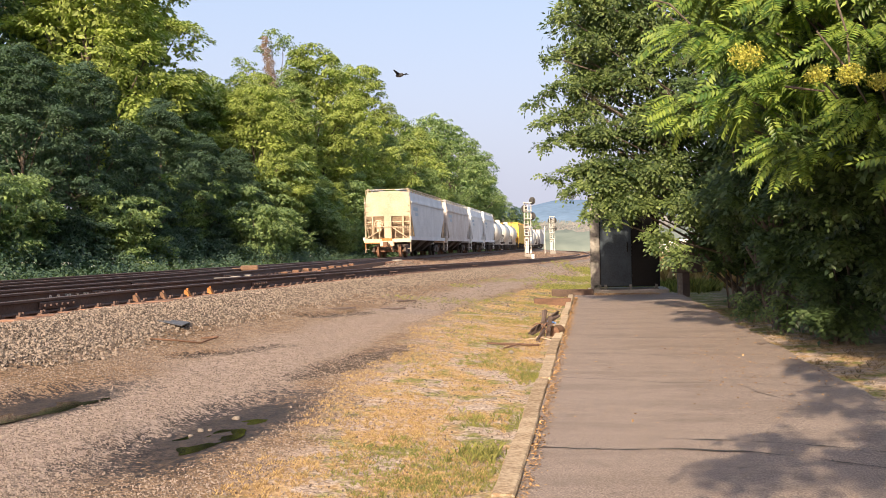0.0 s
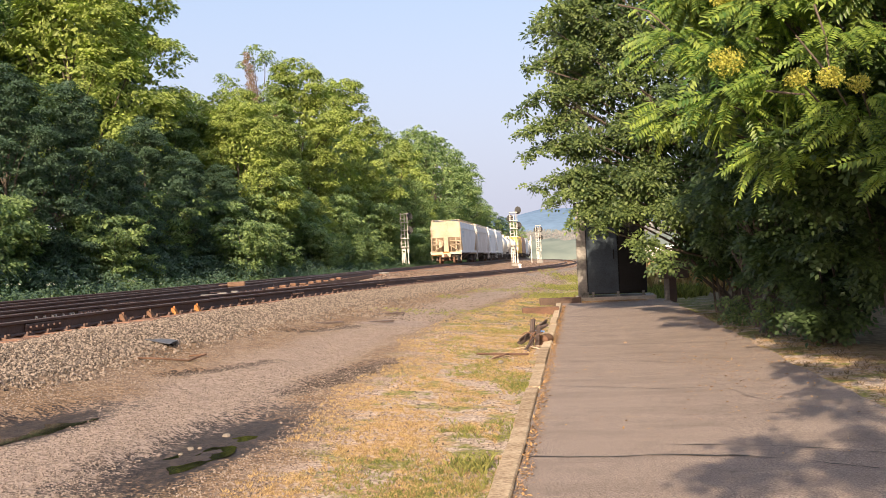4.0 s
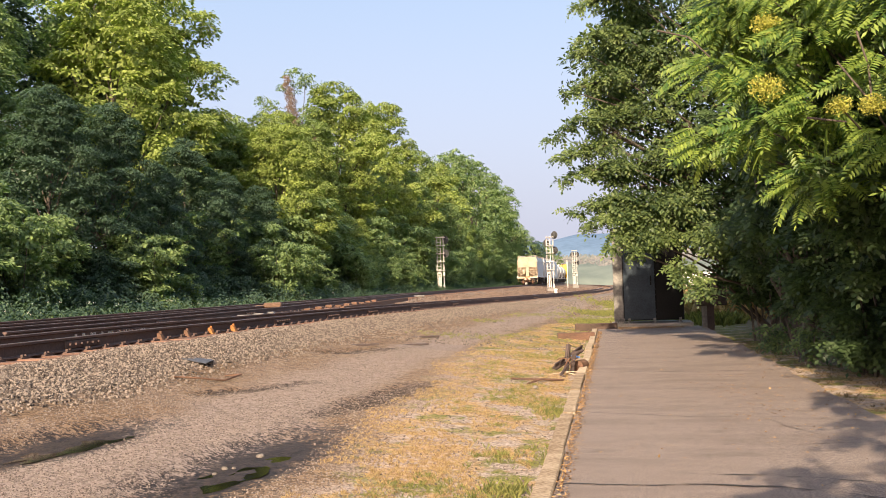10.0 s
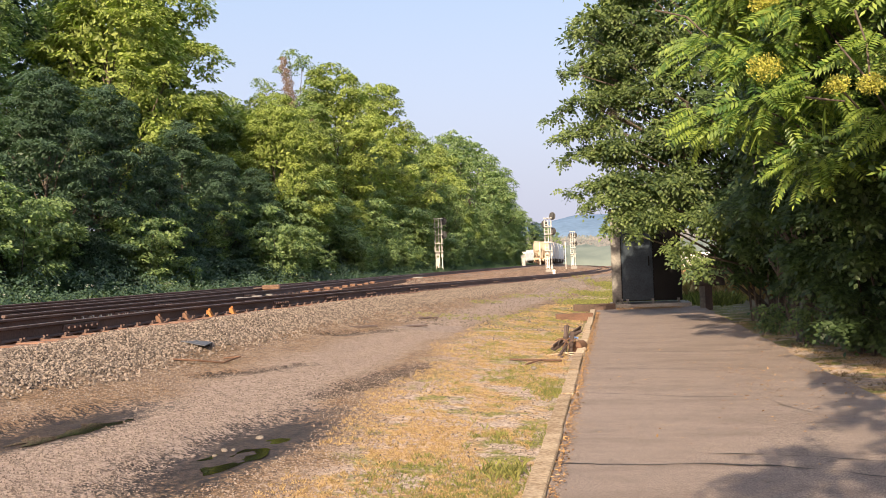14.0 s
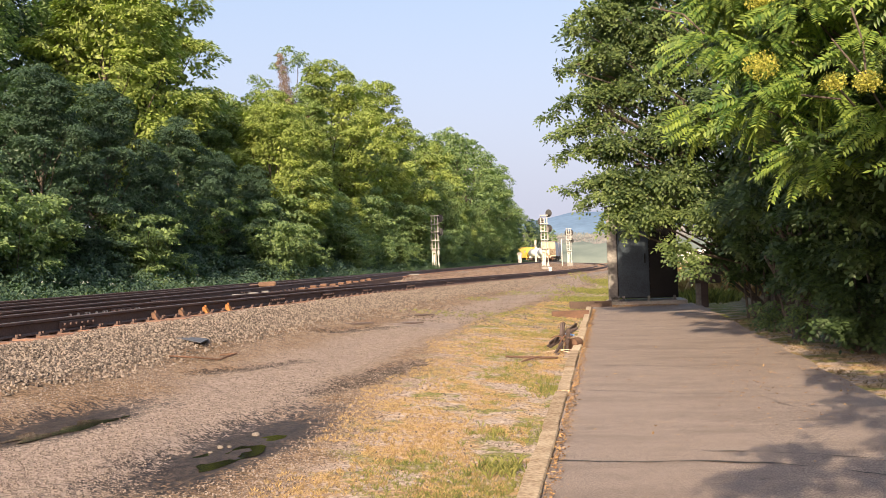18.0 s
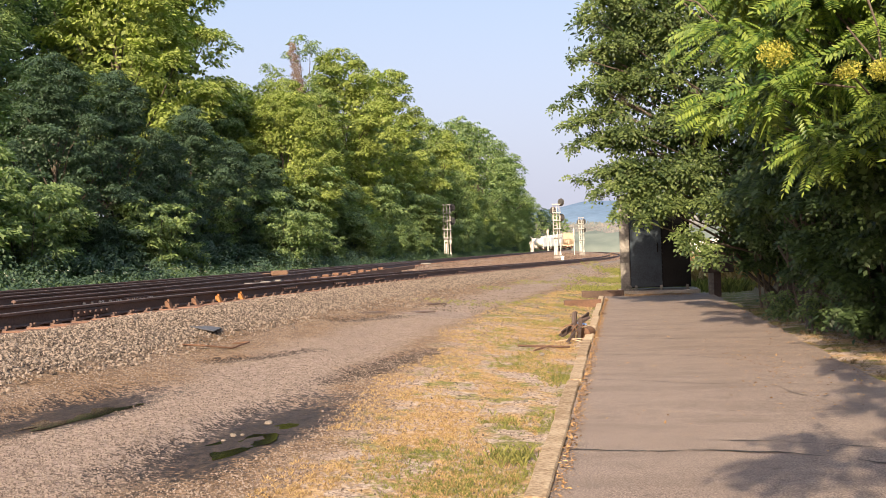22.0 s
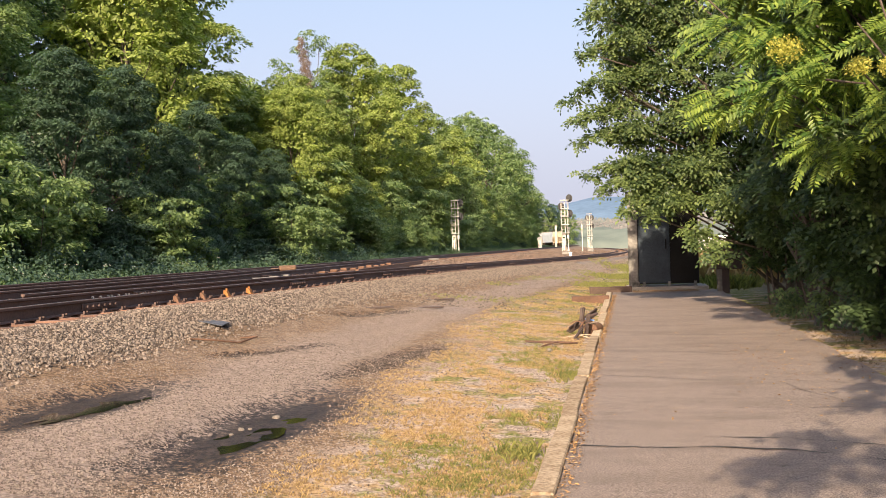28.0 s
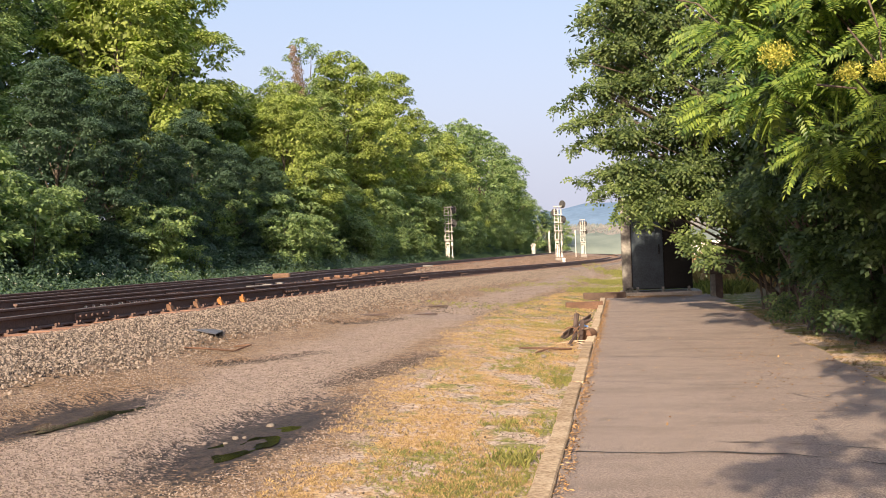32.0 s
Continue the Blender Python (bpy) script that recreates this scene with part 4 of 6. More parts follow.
def tufts(name, label, x, y, h, key, category="grass"):
    n = len(x)
    pos = np.stack([x, y, on_ground(x, y) - 0.005], 1)
    a = rng.uniform(0, 2 * math.pi, n)
    up = np.stack([rng.normal(0, 0.12, n), rng.normal(0, 0.12, n), np.ones(n)], 1)
    rot = frames_from(np.stack([np.cos(a), np.sin(a), np.zeros(n)], 1), up)
    v, f = scatter(BLADE_V, BLADE_F, pos, rot, h)
    return tagged(new(name, np_mesh(name, v, f, key)), label, category, kind="stuff")


def patchy(x, y, scale, cut, seed):
    return np.array([noise.noise(Vector((a * scale, b * scale * 0.6, seed))) > cut for a, b in zip(x, y)])


# weeds along the bank and behind the tracks
n = 4500
wy = 20 + 190 * rng.random(n) ** 1.7
wx = MAIN_X - 3.9 - 3.2 * rng.random(n)
tufts("bank_weeds", "tall green weeds along the far side of the tracks", wx, wy, rng.uniform(0.2, 0.42, n), "weed", "weeds")
n = 1500
wy = 19 + 150 * rng.random(n) ** 1.6
wx = MAIN_X - 2.9 - 4.0 * rng.random(n)
rows = np.stack([wx, wy, land(wx, wy) + rng.uniform(0.05, 0.4, n) + rng.uniform(0, 1.0, n) * np.clip((MAIN_X - 3.4 - wx) / 2, 0, 1), rng.uniform(0.16, 0.46, n)], 1)
# weeds take the shade-darkened leaf colour
tagged(new("leafy_weeds", leafy_mesh("leafy_weeds", rows, 62000, 0.13, "leaf_blue_shaded", flat=0.9)), "leafy green weeds at the foot of the bank", "weeds", kind="stuff")
n = 90
rows = np.stack([MAIN_X - 3.0 - 1.2 * rng.random(n), 20 + 60 * rng.random(n) ** 1.5, np.zeros(n), rng.uniform(0.04, 0.10, n)], 1)
rows[:, 2] = land(rows[:, 0], rows[:, 1]) + rng.uniform(0.5, 0.9, n)
tagged(new("white_flowers", leafy_mesh("white_flowers", rows, 300, 0.045, "white_flower")), "small white wild flowers among the weeds", "flowers", kind="stuff")
# verge
verge_y, verge_x = [5, 6.35, 9.7, 11.3, 13.9, 17.2, 22.8, 30, 39, 60], [-2.1, -2.2, -2.45, -2.7, -2.5, -3.0, -2.9, -2.3, -1.7, -0.9]
n = 24000
vy = 5 + 30 * rng.random(n) ** 1.25
edge = np.interp(vy, verge_y, verge_x)
vx = edge - 0.12 + (-0.62 - edge) * rng.random(n) ** 0.8
keep = patchy(vx, vy, 1.6, -0.10, 3)
tufts("dry_grass", "short golden dry grass on the verge", vx[keep], vy[keep], rng.uniform(0.010, 0.036, keep.sum()), "dry_grass")
n = 15000
vy = 5 + 32 * rng.random(n) ** 1.2
edge = np.interp(vy, verge_y, verge_x)
vx = edge + 0.25 + (-0.60 - edge - 0.25) * rng.random(n) ** 0.55
keep = patchy(vx, vy, 1.1, 0.15, 8)
tufts("green_grass", "low green grass and clover between the dry patches", vx[keep], vy[keep], rng.uniform(0.012, 0.042, keep.sum()), "green_grass")
# clumps of tall weeds by the kerb and past the platform's end
cx, cy, ch = [], [], []
for px, py, r, k, h in ((-0.80, 7.5, 0.22, 60, 0.075), (-1.0, 9.0, 0.3, 40, 0.06), (-0.75, 12.0, 0.3, 60, 0.06), (-0.6, 37.0, 1.2, 900, 0.09), (0.2, 46.0, 1.6, 1500, 0.11), (1.2, 60.0, 2.6, 1500, 0.14), (2.6, 36.0, 1.4, 300, 0.3), (3.2, 45.0, 2.0, 400, 0.4), (3.4, 33.5, 0.6, 120, 0.35)):
    cx.append(rng.normal(px, r * 0.5, k)), cy.append(rng.normal(py, r * 0.9, k)), ch.append(rng.uniform(0.5, 1.2, k) * h)
tufts("green_weeds", "leafy green weeds by the platform edge", np.concatenate(cx), np.concatenate(cy), np.concatenate(ch), "green_grass", "weeds")
n = 900
tufts("brown_brush", "tall dry brown brush beyond the platform", rng.uniform(2.2, 7.5, n), rng.uniform(36, 70, n), rng.uniform(0.4, 1.1, n), "dry_grass", "brush")
n = 700
# shade-darkened colour, as gaps in the cast shadows leave this strip lit
tufts("path_grass", "dry grass along the platform's shaded side", rng.uniform(2.75, 3.9, n), rng.uniform(9, 24, n), rng.uniform(0.02, 0.06, n), "brush_shaded")
n = 5000
gy = rng.uniform(24, 75, n)
gx = side_x(gy) + rng.uniform(2.6, 5.2, n)
keep = patchy(gx, gy, 0.35, 0.1, 12) & (gx < 3)
tufts("track_weeds", "sparse yellow-green weeds beside the siding", gx[keep], gy[keep], rng.uniform(0.02, 0.07, keep.sum()), "green_grass", "weeds")

# ---- stones ----
OCTA_V = [(0.5, 0.05, 0), (-0.5, 0.1, 0.05), (0.1, 0.45, -0.05), (0, -0.5, 0.1), (0.08, 0, 0.38), (0, 0.1, -0.4)]
OCTA_F = [(0, 2, 4), (2, 1, 4), (1, 3, 4), (3, 0, 4), (2, 0, 5), (1, 2, 5), (3, 1, 5), (0, 3, 5)]


def stones(name, label, x, y, size, key, category="stones", lift=0.15):
    n = len(x)
    if key == "pebble":
        dry = np.ones(n, bool)
        for px, py, rx, ry, depth, turn in PUDDLES[:2]:
            dry &= ((x - px) / rx) ** 2 + ((y - py) / ry) ** 2 > 0.8 + 1.5 * rng.random(n)
        x, y, size = x[dry], y[dry], size[dry]
    z = on_ground(x, y) + size * lift
    n = len(x)
    rot = frames_from(unit(n), unit(n))
    v, f = scatter(OCTA_V, OCTA_F, np.stack([x, y, z], 1), rot, size)
    return tagged(new(name, np_mesh(name, v, f, key)), label, category, kind="stuff")


n = 62000
by = 7.5 + 46 * rng.random(n) ** 1.7
bx = side_x(by) + 1.12 + 1.1 * rng.random(n) + 0.45 * rng.random(n) ** 4 + 0.08 * np.sin(by * 1.3)
stones("ballast", "crushed grey ballast stones on the siding's shoulder", bx, by, rng.uniform(0.022, 0.055, n), "stone", "ballast")
n = 15000
by = 9 + 60 * rng.random(n) ** 1.5
bx = side_x(by) - 5.6 + 6.3 * rng.random(n)
stones("track_ballast", "ballast stones between the ties", bx, by, rng.uniform(0.03, 0.08, n), "stone", "ballast", 0.2)
n = 24000
by = 50 + 150 * rng.random(n) ** 1.4
bx = MAIN_X + 1.0 + (side_x(by) + 1.6 - MAIN_X - 1.0) * rng.random(n)
stones("far_ballast", "brown ballast stones between the far tracks", bx, by, rng.uniform(0.05, 0.13, n), "rusty_stone", "ballast", 0.1)
n = 26000
by = 22 + 66 * rng.random(n) ** 1.3
bx = side_x(by) + 2.0 + np.maximum(-0.6 - side_x(by) - 2.0, 1.5) * rng.random(n) ** 1.3
stones("yard_gravel", "loose grey gravel strewn over the yard", bx, by, 0.015 + 0.05 * rng.random(n) ** 3, "stone", "gravel", 0.1)
n = 20000
by = 5.2 + 26 * rng.random(n) ** 1.6
bx = -5.6 + 4.9 * rng.random(n) ** 1.2
stones("gravel", "fine pale gravel strewn over the dirt", bx, by, 0.005 + 0.018 * rng.random(n) ** 5, "pebble", "gravel", 0.1)


n = 80000
by = 5.2 + 15 * rng.random(n) ** 1.5
bx = -5.4 + 3.3 * rng.random(n) + 0.15 * np.sin(by)
stones("lane_gravel", "crushed fine gravel on the worn dirt lane", bx, by, 0.006 + 0.015 * rng.random(n) ** 2.5, "pebble", "gravel", 0.15)


def loose_stone(x, y, r, seed):
    bm = bmesh.new()
    bmesh.ops.create_icosphere(bm, subdivisions=2, radius=r)
    for v in bm.verts:
        v.co *= 1 + 0.35 * noise.noise(v.co * (1.4 / r) * 0.5 + Vector((seed, 0, 0)))
        v.co.z *= 0.7
    ob = part("stone", bm, "loose_rock", None)
    z = float(on_ground(x, y))
    ob.matrix_basis = pose(x, y, z + 0.2 * r, 0, 0, seed * 40)
    return tagged(ob, "pale rounded stone lying by the puddle", "stone", "loose stones")


for i, (x, y, r) in enumerate(((-3.0, 8.30, 0.038), (-3.08, 7.68, 0.026), (-3.02, 7.72, 0.018), (-3.10, 7.52, 0.020), (-1.15, 14.6, 0.05), (-1.0, 10.3, 0.025))):
    loose_stone(x, y, r, i + 1)

n = 9000
by = 5.2 + 26 * rng.random(n) ** 1.5
bx = -2.9 + 2.3 * rng.random(n)
stones("verge_gravel", "small grey gravel among the dry grass", bx, by, 0.008 + 0.02 * rng.random(n) ** 3, "pebble", "gravel", 0.3)

# fallen leaves
n = 7200
lx = np.concatenate([PLAT_L + 0.02 + np.abs(rng.normal(0, 0.05, 2900)), rng.uniform(0.1, 2.0, 2300), rng.normal(1.7, 0.35, 400), rng.normal(-0.55, 0.06, 400), rng.uniform(PLAT_L, PLAT_R, 250), rng.normal(2.55, 0.15, 450), rng.normal(-0.85, 0.2, 500)])
ly = np.concatenate([rng.uniform(5, 29, 2900), 31.1 - np.abs(rng.normal(0, 0.6, 2300)), rng.normal(12.5, 2.0, 400), rng.uniform(8, 26, 400), rng.uniform(8, 30, 250), rng.uniform(11, 26, 450), rng.normal(17.5, 1.2, 500)])
lz = np.where((lx > PLAT_L) & (lx < PLAT_R), 0.018, on_ground(lx, ly) + 0.01)
v, f = scatter(LEAF_V, LEAF_F, np.stack([lx, ly, lz], 1), frames_from(unit(n) * [1, 1, 0.25], np.array([0, 0, 1.0]) + 0.4 * unit(n)), rng.uniform(0.015, 0.042, n))
tagged(new("leaf_litter", np_mesh("leaf_litter", v, f, "dead_leaf")), "dry brown fallen leaves along the platform's edge", "leaf litter", kind="stuff")


# ---- trees by the platform ----
def spray_template(pairs, length, leaf, width, droop, uneven=0.0):
    """A twig or leaf stalk with blades along both sides."""
    v, f = [], []
    for i in range(pairs * 2 + 1):
        t = 0.15 + 0.85 * (i // 2) / pairs if i < pairs * 2 else 1.0
        side = (1 if i % 2 else -1) if i < pairs * 2 else 0
        base = Vector((0, t * length, -droop * t * t))
        k = leaf * (1 - 0.35 * abs(t - 0.5)) * (1 + 0.22 * uneven * math.sin(i * 2.7))
        d = Vector((side, 0.45 + 0.3 * uneven * math.sin(i * 1.9) if side else 1, -0.30 - 0.25 * uneven * math.cos(i * 3.1))).normalized()
        across = Vector((-d.y, d.x, 0)).normalized() * width * k
        o = len(v)
        tip = base + d * k
        mid = base + d * k * 0.45
        v += [tuple(base), tuple(mid + across + Vector((0, 0, 0.04 * leaf))), tuple(tip), tuple(mid - across + Vector((0, 0, 0.04 * leaf)))]
        f += [(o, o + 1, o + 2), (o, o + 2, o + 3)]
    o = len(v)
    v += [(-0.008 * length, 0, 0), (0.008 * length, 0, 0), (0, length * 0.5, -droop * 0.25), (0, length, -droop)]
    f += [(o, o + 1, o + 2), (o, o + 2, o + 3)]
    return v, f


FROND = spray_template(9, 1.0, 0.27, 0.19, 0.24, 0.15)
TWIG = spray_template(4, 1.0, 0.36, 0.33, 0.28, 1.0)


def spray_crown(name, clumps, per_clump, template, size, key, flat=0.55):
    c = np.array(clumps, float)
    which = np.repeat(np.arange(len(c)), np.maximum(3, (per_clump * (c[:, 3] / c[:, 3].mean()) ** 1.5).astype(int)))
    n = len(which)
    d = unit(n)
    d[:, 2] = d[:, 2] * flat + 0.12
    pos = c[which, :3] + d * (c[which, 3] * rng.random(n) ** 0.5 * 0.8)[:, None]
    out = d + 0.45 * unit(n)
    out[:, 2] = out[:, 2] * 0.5 - 0.38
    up = np.array([-0.1, -0.55, 0.8]) + 0.4 * unit(n)
    v, f = scatter(template[0], template[1], pos, frames_from(out, up), size * rng.uniform(0.7, 1.25, n))
    return np_mesh(name, v, f, key)


def platform_tree(label, x, y, height, clumps, per_clump, template, size, key, r0, forks, lean=(0, 0)):
    top = empty("tree", label, "tree", "trees beside the platform", m=pose(x, y, float(land(x, y))))
    part("trunk", limb_tree(bmesh.new(), (0, 0, -0.3), clumps, height, r0, forks, lean), "bark", top)
    child(new("crown", spray_crown("crown", clumps, per_clump, template, size, key)), top)
    return top


def moved(rows, x, y):
    return [(a - x, b - y, c, r) for a, b, c, r in rows]


# an elm-like tree at the platform's end, its boughs hanging over the walk
elm = envelope(11.5, 4.4, 1.9, 120, 0.5, 1.0, 41)
fill = [(rx + 2.6, 24.6 + ry, rz, 0.8) for rx, ry, rz in ((0, 0, 3.4), (0.7, 0.5, 4.6), (-0.3, 0.8, 5.6), (0.6, 1.0, 6.8), (0.1, 1.2, 7.8), (1.2, 0.2, 3.6), (1.4, 0.6, 5.6), (-0.6, 0.4, 4.4), (0.4, 0.0, 2.6), (1.3, -0.6, 2.5), (-0.2, 1.4, 8.8), (-1.3, 0.8, 2.9), (-0.8, 1.0, 3.2), (-1.8, 0.6, 3.0), (-0.3, 1.2, 2.6), (-1.1, 1.1, 3.6), (0.9, 1.5, 8.6), (1.6, 1.0, 7.4), (-0.9, 1.0, 6.6), (-1.2, 1.2, 7.6))]
ELM_BOUGHS = [(-0.69, 6.85, 1.0, 0.45), (-0.95, 5.85, 1.2, 0.4), (-1.36, 4.85, 1.6, 0.5), (-1.09, 3.85, 1.4, 0.35), (-0.98, 3.10, 1.4, 0.3), (-0.60, 2.78, 1.2, 0.25), (-0.10, 2.25, 0.8, 0.45), (0.40, 2.05, 0.6, 0.4), (-0.6, 7.8, 1.0, 0.5), (-1.1, 4.35, 1.1, 0.3)]
overhang = [(0.1, 24.2, 5.0, 0.6), (0.1, 24.1, 4.0, 0.55), (0.6, 24.3, 4.2, 0.7), (0.2, 23.9, 3.2, 0.5), (0.8, 24.0, 3.3, 0.6),
            (1.1, 23.6, 2.5, 0.5), (1.5, 23.2, 1.75, 0.36), (1.7, 23.0, 1.45, 0.32), (1.9, 22.6, 1.2, 0.26), (0.1, 24.8, 6.0, 0.6),
            (0.4, 24.8, 7.0, 0.7), (0.6, 25.0, 8.0, 0.8), (1.0, 24.0, 5.4, 0.8), (1.3, 24.2, 6.4, 0.8), (1.6, 23.8, 4.4, 0.8), (1.7, 23.6, 3.2, 0.7), (2.3, 23.3, 2.4, 0.7)]
# boughs that reach out and droop at their tips, with gaps between them
for tx, tz, reach, bend in ELM_BOUGHS:
    for q in range(7):
        e = q / 6
        overhang.append((tx + reach * (1 - e), 23.7 + 0.25 * math.sin(tz * 3 + q), tz + bend * (1 - e * e) + 0.06 * math.sin(q * 2.3), 0.34 - 0.22 * e))
core = [(a, b + 0.2, c, r) for a, b, c, r in moved(fill, 4.3, 26.0)]
core += [(a + 0.9, b + 0.7, c, r * 1.1) for a, b, c, r in moved(overhang, 4.3, 26.0) if r > 0.4]
elm_tree = platform_tree("broadleaf tree with boughs hanging over the platform", 4.3, 26.0, 11.0, elm + moved(overhang, 4.3, 26.0), 62, TWIG, 0.27, "leaf_elm", 0.12, 30)
# inner crown in the darker leaf, painting the shade inside the elm
child(new("crown", crown_mesh("crown", [(a, b + 0.5, c, r * 1.1) for a, b, c, r in elm] + core, 66000, 0.15, "leaf_shaded")), elm_tree)
child(new("crown", crown_mesh("crown", moved(overhang, 4.3, 26.0), 12000, 0.10, "leaf_elm")), elm_tree)
bm = bmesh.new()
for tx, tz, reach, bend in ELM_BOUGHS:
    rod(bm, (-1.6, -1.2, tz * 0.8), (tx + reach - 4.3, -2.3, tz + bend), 0.022, 0.013, 6, False)
    rod(bm, (tx + reach - 4.3, -2.3, tz + bend), (tx + 0.3 - 4.3, -2.3, tz + 0.15), 0.013, 0.005, 5, False)
part("branch", bm, "bark", elm_tree)
# a tree with long feathered leaves and yellow flower heads
gold = [r for r in envelope(8.6, 3.5, 2.9, 84, 0.4, 0.75, 57) if r[1] > -2.3 and r[0] > -3.0]
golden = platform_tree("tree with long feathered leaves and yellow flower heads", 4.7, 15.6, 8.4, gold, 50, FROND, 0.50, "leaf_frond", 0.13, 34)
bough = [(1.5, 14.0, 4.3, 0.6), (2.1, 13.6, 4.1, 0.6), (2.6, 13.2, 4.5, 0.6), (2.0, 13.4, 3.4, 0.6), (2.7, 12.9, 3.5, 0.6), (3.2, 12.4, 3.9, 0.6), (1.4, 14.2, 3.4, 0.5), (3.3, 12.3, 3.0, 0.6), (2.6, 13.2, 2.7, 0.6), (1.7, 14.4, 5.0, 0.6), (2.9, 12.9, 5.0, 0.6), (3.6, 12.2, 4.6, 0.6), (2.2, 13.9, 5.2, 0.6), (3.7, 11.9, 2.4, 0.4)]
# darker leaves fill the inside, painted as the crown's inner shade
shaded_core = [(0.8 * i - 2.2, -0.4 + 0.5 * (k % 2), 3.0 + 0.8 * k, 0.75) for i in range(6) for k in range(6)]
child(new("inner_leaves", crown_mesh("inner_leaves", shaded_core, 16000, 0.12, "leaf_shaded")), golden)
child(new("crown", spray_crown("crown", moved(bough, 4.7, 15.6), 46, FROND, 0.44, "leaf_frond")), golden)
bm = bmesh.new()
for x, y, z, r in bough + [(2.55, 11.8, 3.4, 0), (2.9, 11.8, 3.38, 0), (3.2, 11.8, 3.3, 0)]:
    rod(bm, (4.7 + (x - 4.7) * 0.15 - 4.7, (y - 15.6) * 0.15, z * 0.72), (x - 4.7, y - 15.6, z), 0.03, 0.01, 5, False)
for p, q in (((0.72, 14.0, 4.91), (1.13, 14.0, 4.79)), ((1.13, 14.0, 4.79), (1.41, 14.0, 4.49)), ((2.79, 11.9, 4.24), (2.90, 11.9, 3.85)), ((2.90, 11.9, 3.85), (2.92, 11.9, 3.42)), ((2.92, 11.9, 3.42), (2.57, 11.9, 3.91)), ((2.22, 11.9, 3.30), (2.64, 11.9, 3.23))):
    rod(bm, (p[0] - 4.7, p[1] - 15.6, p[2]), (q[0] - 4.7, q[1] - 15.6, q[2]), 0.014, 0.010, 6, False)
part("branch", bm, "bark", golden)


def flower_head(x, y, z, r):
    n = int(700 * r / 0.2)
    d = unit(n)
    pos = d * (r * rng.random(n) ** 0.5)[:, None] * np.array([1, 0.9, 0.75])
    v, f = scatter(LEAF_V, LEAF_F, pos, frames_from(unit(n), unit(n)), rng.uniform(0.02, 0.045, n))
    o = child(new("flower_head", np_mesh("flower_head", v, f, "blossom")), golden)
    o.matrix_basis = pose(x - 4.7, y - 15.6, z)
    o["label"], o["kind"] = "yellow flower head", "stuff"


for x, y, z, r in ((1.98, 13.1, 3.88, 0.24), (2.55, 11.8, 3.41, 0.15), (2.90, 11.8, 3.39, 0.17), (2.05, 13.4, 4.75, 0.2), (3.2, 11.8, 3.3, 0.14)):
    flower_head(x, y, z, r)

# undergrowth beside the walk, in the trees' shade, its leaves coloured darker for that shade
UNDER = [(4.9, 12.8, 3.2, 1.2), (4.4, 14.4, 3.2, 1.4), (3.9, 16.2, 1.7, 0.6), (3.9, 17.2, 3.0, 1.3), (3.6, 20.0, 2.8, 1.2), (4.4, 22.5, 3.4, 1.5), (3.5, 24.8, 2.4, 1.0), (4.6, 28.5, 3.4, 1.5), (5.6, 18.0, 4.6, 1.9), (6.5, 24.0, 5.0, 2.2), (6.8, 32.0, 5.0, 2.4), (5.6, 13.0, 4.2, 1.6), (5.0, 37.0, 2.2, 1.3), (8.5, 40.0, 5.5, 2.6), (9.5, 55.0, 7.0, 3.2), (7.2, 48.0, 3.5, 1.8)]
for i, (x, y, h, r) in enumerate(UNDER):
    top = empty("shrub", "leafy green undergrowth in the shade beside the platform", "shrub", "undergrowth beside the platform", m=pose(x, y, float(land(x, y))))
    clumps = envelope(h, r, 0.9 if h > 2 else 0.4, int(14 + 7 * r), 0.3, 0.6, 70 + i)
    bm = bmesh.new()
    for k in range(6):
        a = k * 1.1 + i
        b = Vector((r * 0.45 * math.cos(a), r * 0.45 * math.sin(a), h * 0.8))
        q = Vector((0.25 * math.cos(a), 0.25 * math.sin(a), -0.1))
        c = q.lerp(b, 0.5) + Vector((0.12 * math.sin(k), 0.1 * math.cos(k * 2), 0.1))
        rod(bm, q, c, 0.035, 0.024, 6, False)
        rod(bm, c, b, 0.024, 0.008, 5, False)
    part("stem", bm, "bark", top)
    child(new("foliage", spray_crown("foliage", clumps, 56, TWIG, 0.27, "leaf_shaded")), top)
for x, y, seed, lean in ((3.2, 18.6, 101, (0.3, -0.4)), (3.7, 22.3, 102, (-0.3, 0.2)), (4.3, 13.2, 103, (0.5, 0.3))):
    # crowns take the shade-darkened leaf colour too
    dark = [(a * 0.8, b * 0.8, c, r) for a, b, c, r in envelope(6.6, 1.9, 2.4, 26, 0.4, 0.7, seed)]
    platform_tree("dark-stemmed young tree in the undergrowth", x, y, 6.4, dark, 40, TWIG, 0.36, "leaf_shaded", 0.12, 12, lean)
for x, y, h in ((3.35, 18.0, 1.2), (3.2, 17.6, 0.8), (3.1, 20.5, 0.6)):
    top = empty("sapling", "bright green sapling at the platform's edge", "sapling", "saplings", m=pose(x, y, float(land(x, y))))
    part("stem", rod(bmesh.new(), (0, 0, -0.1), (0.05, 0, h * 0.8), 0.02, 0.008, 5, False), "bark", top)
    child(new("foliage", spray_crown("foliage", [(0.1 * math.sin(k * 2.2), 0.1 * math.cos(k * 2.2), h * (0.3 + 0.1 * k), 0.18) for k in range(7)], 7, TWIG, 0.24, "leaf_elm")), top)
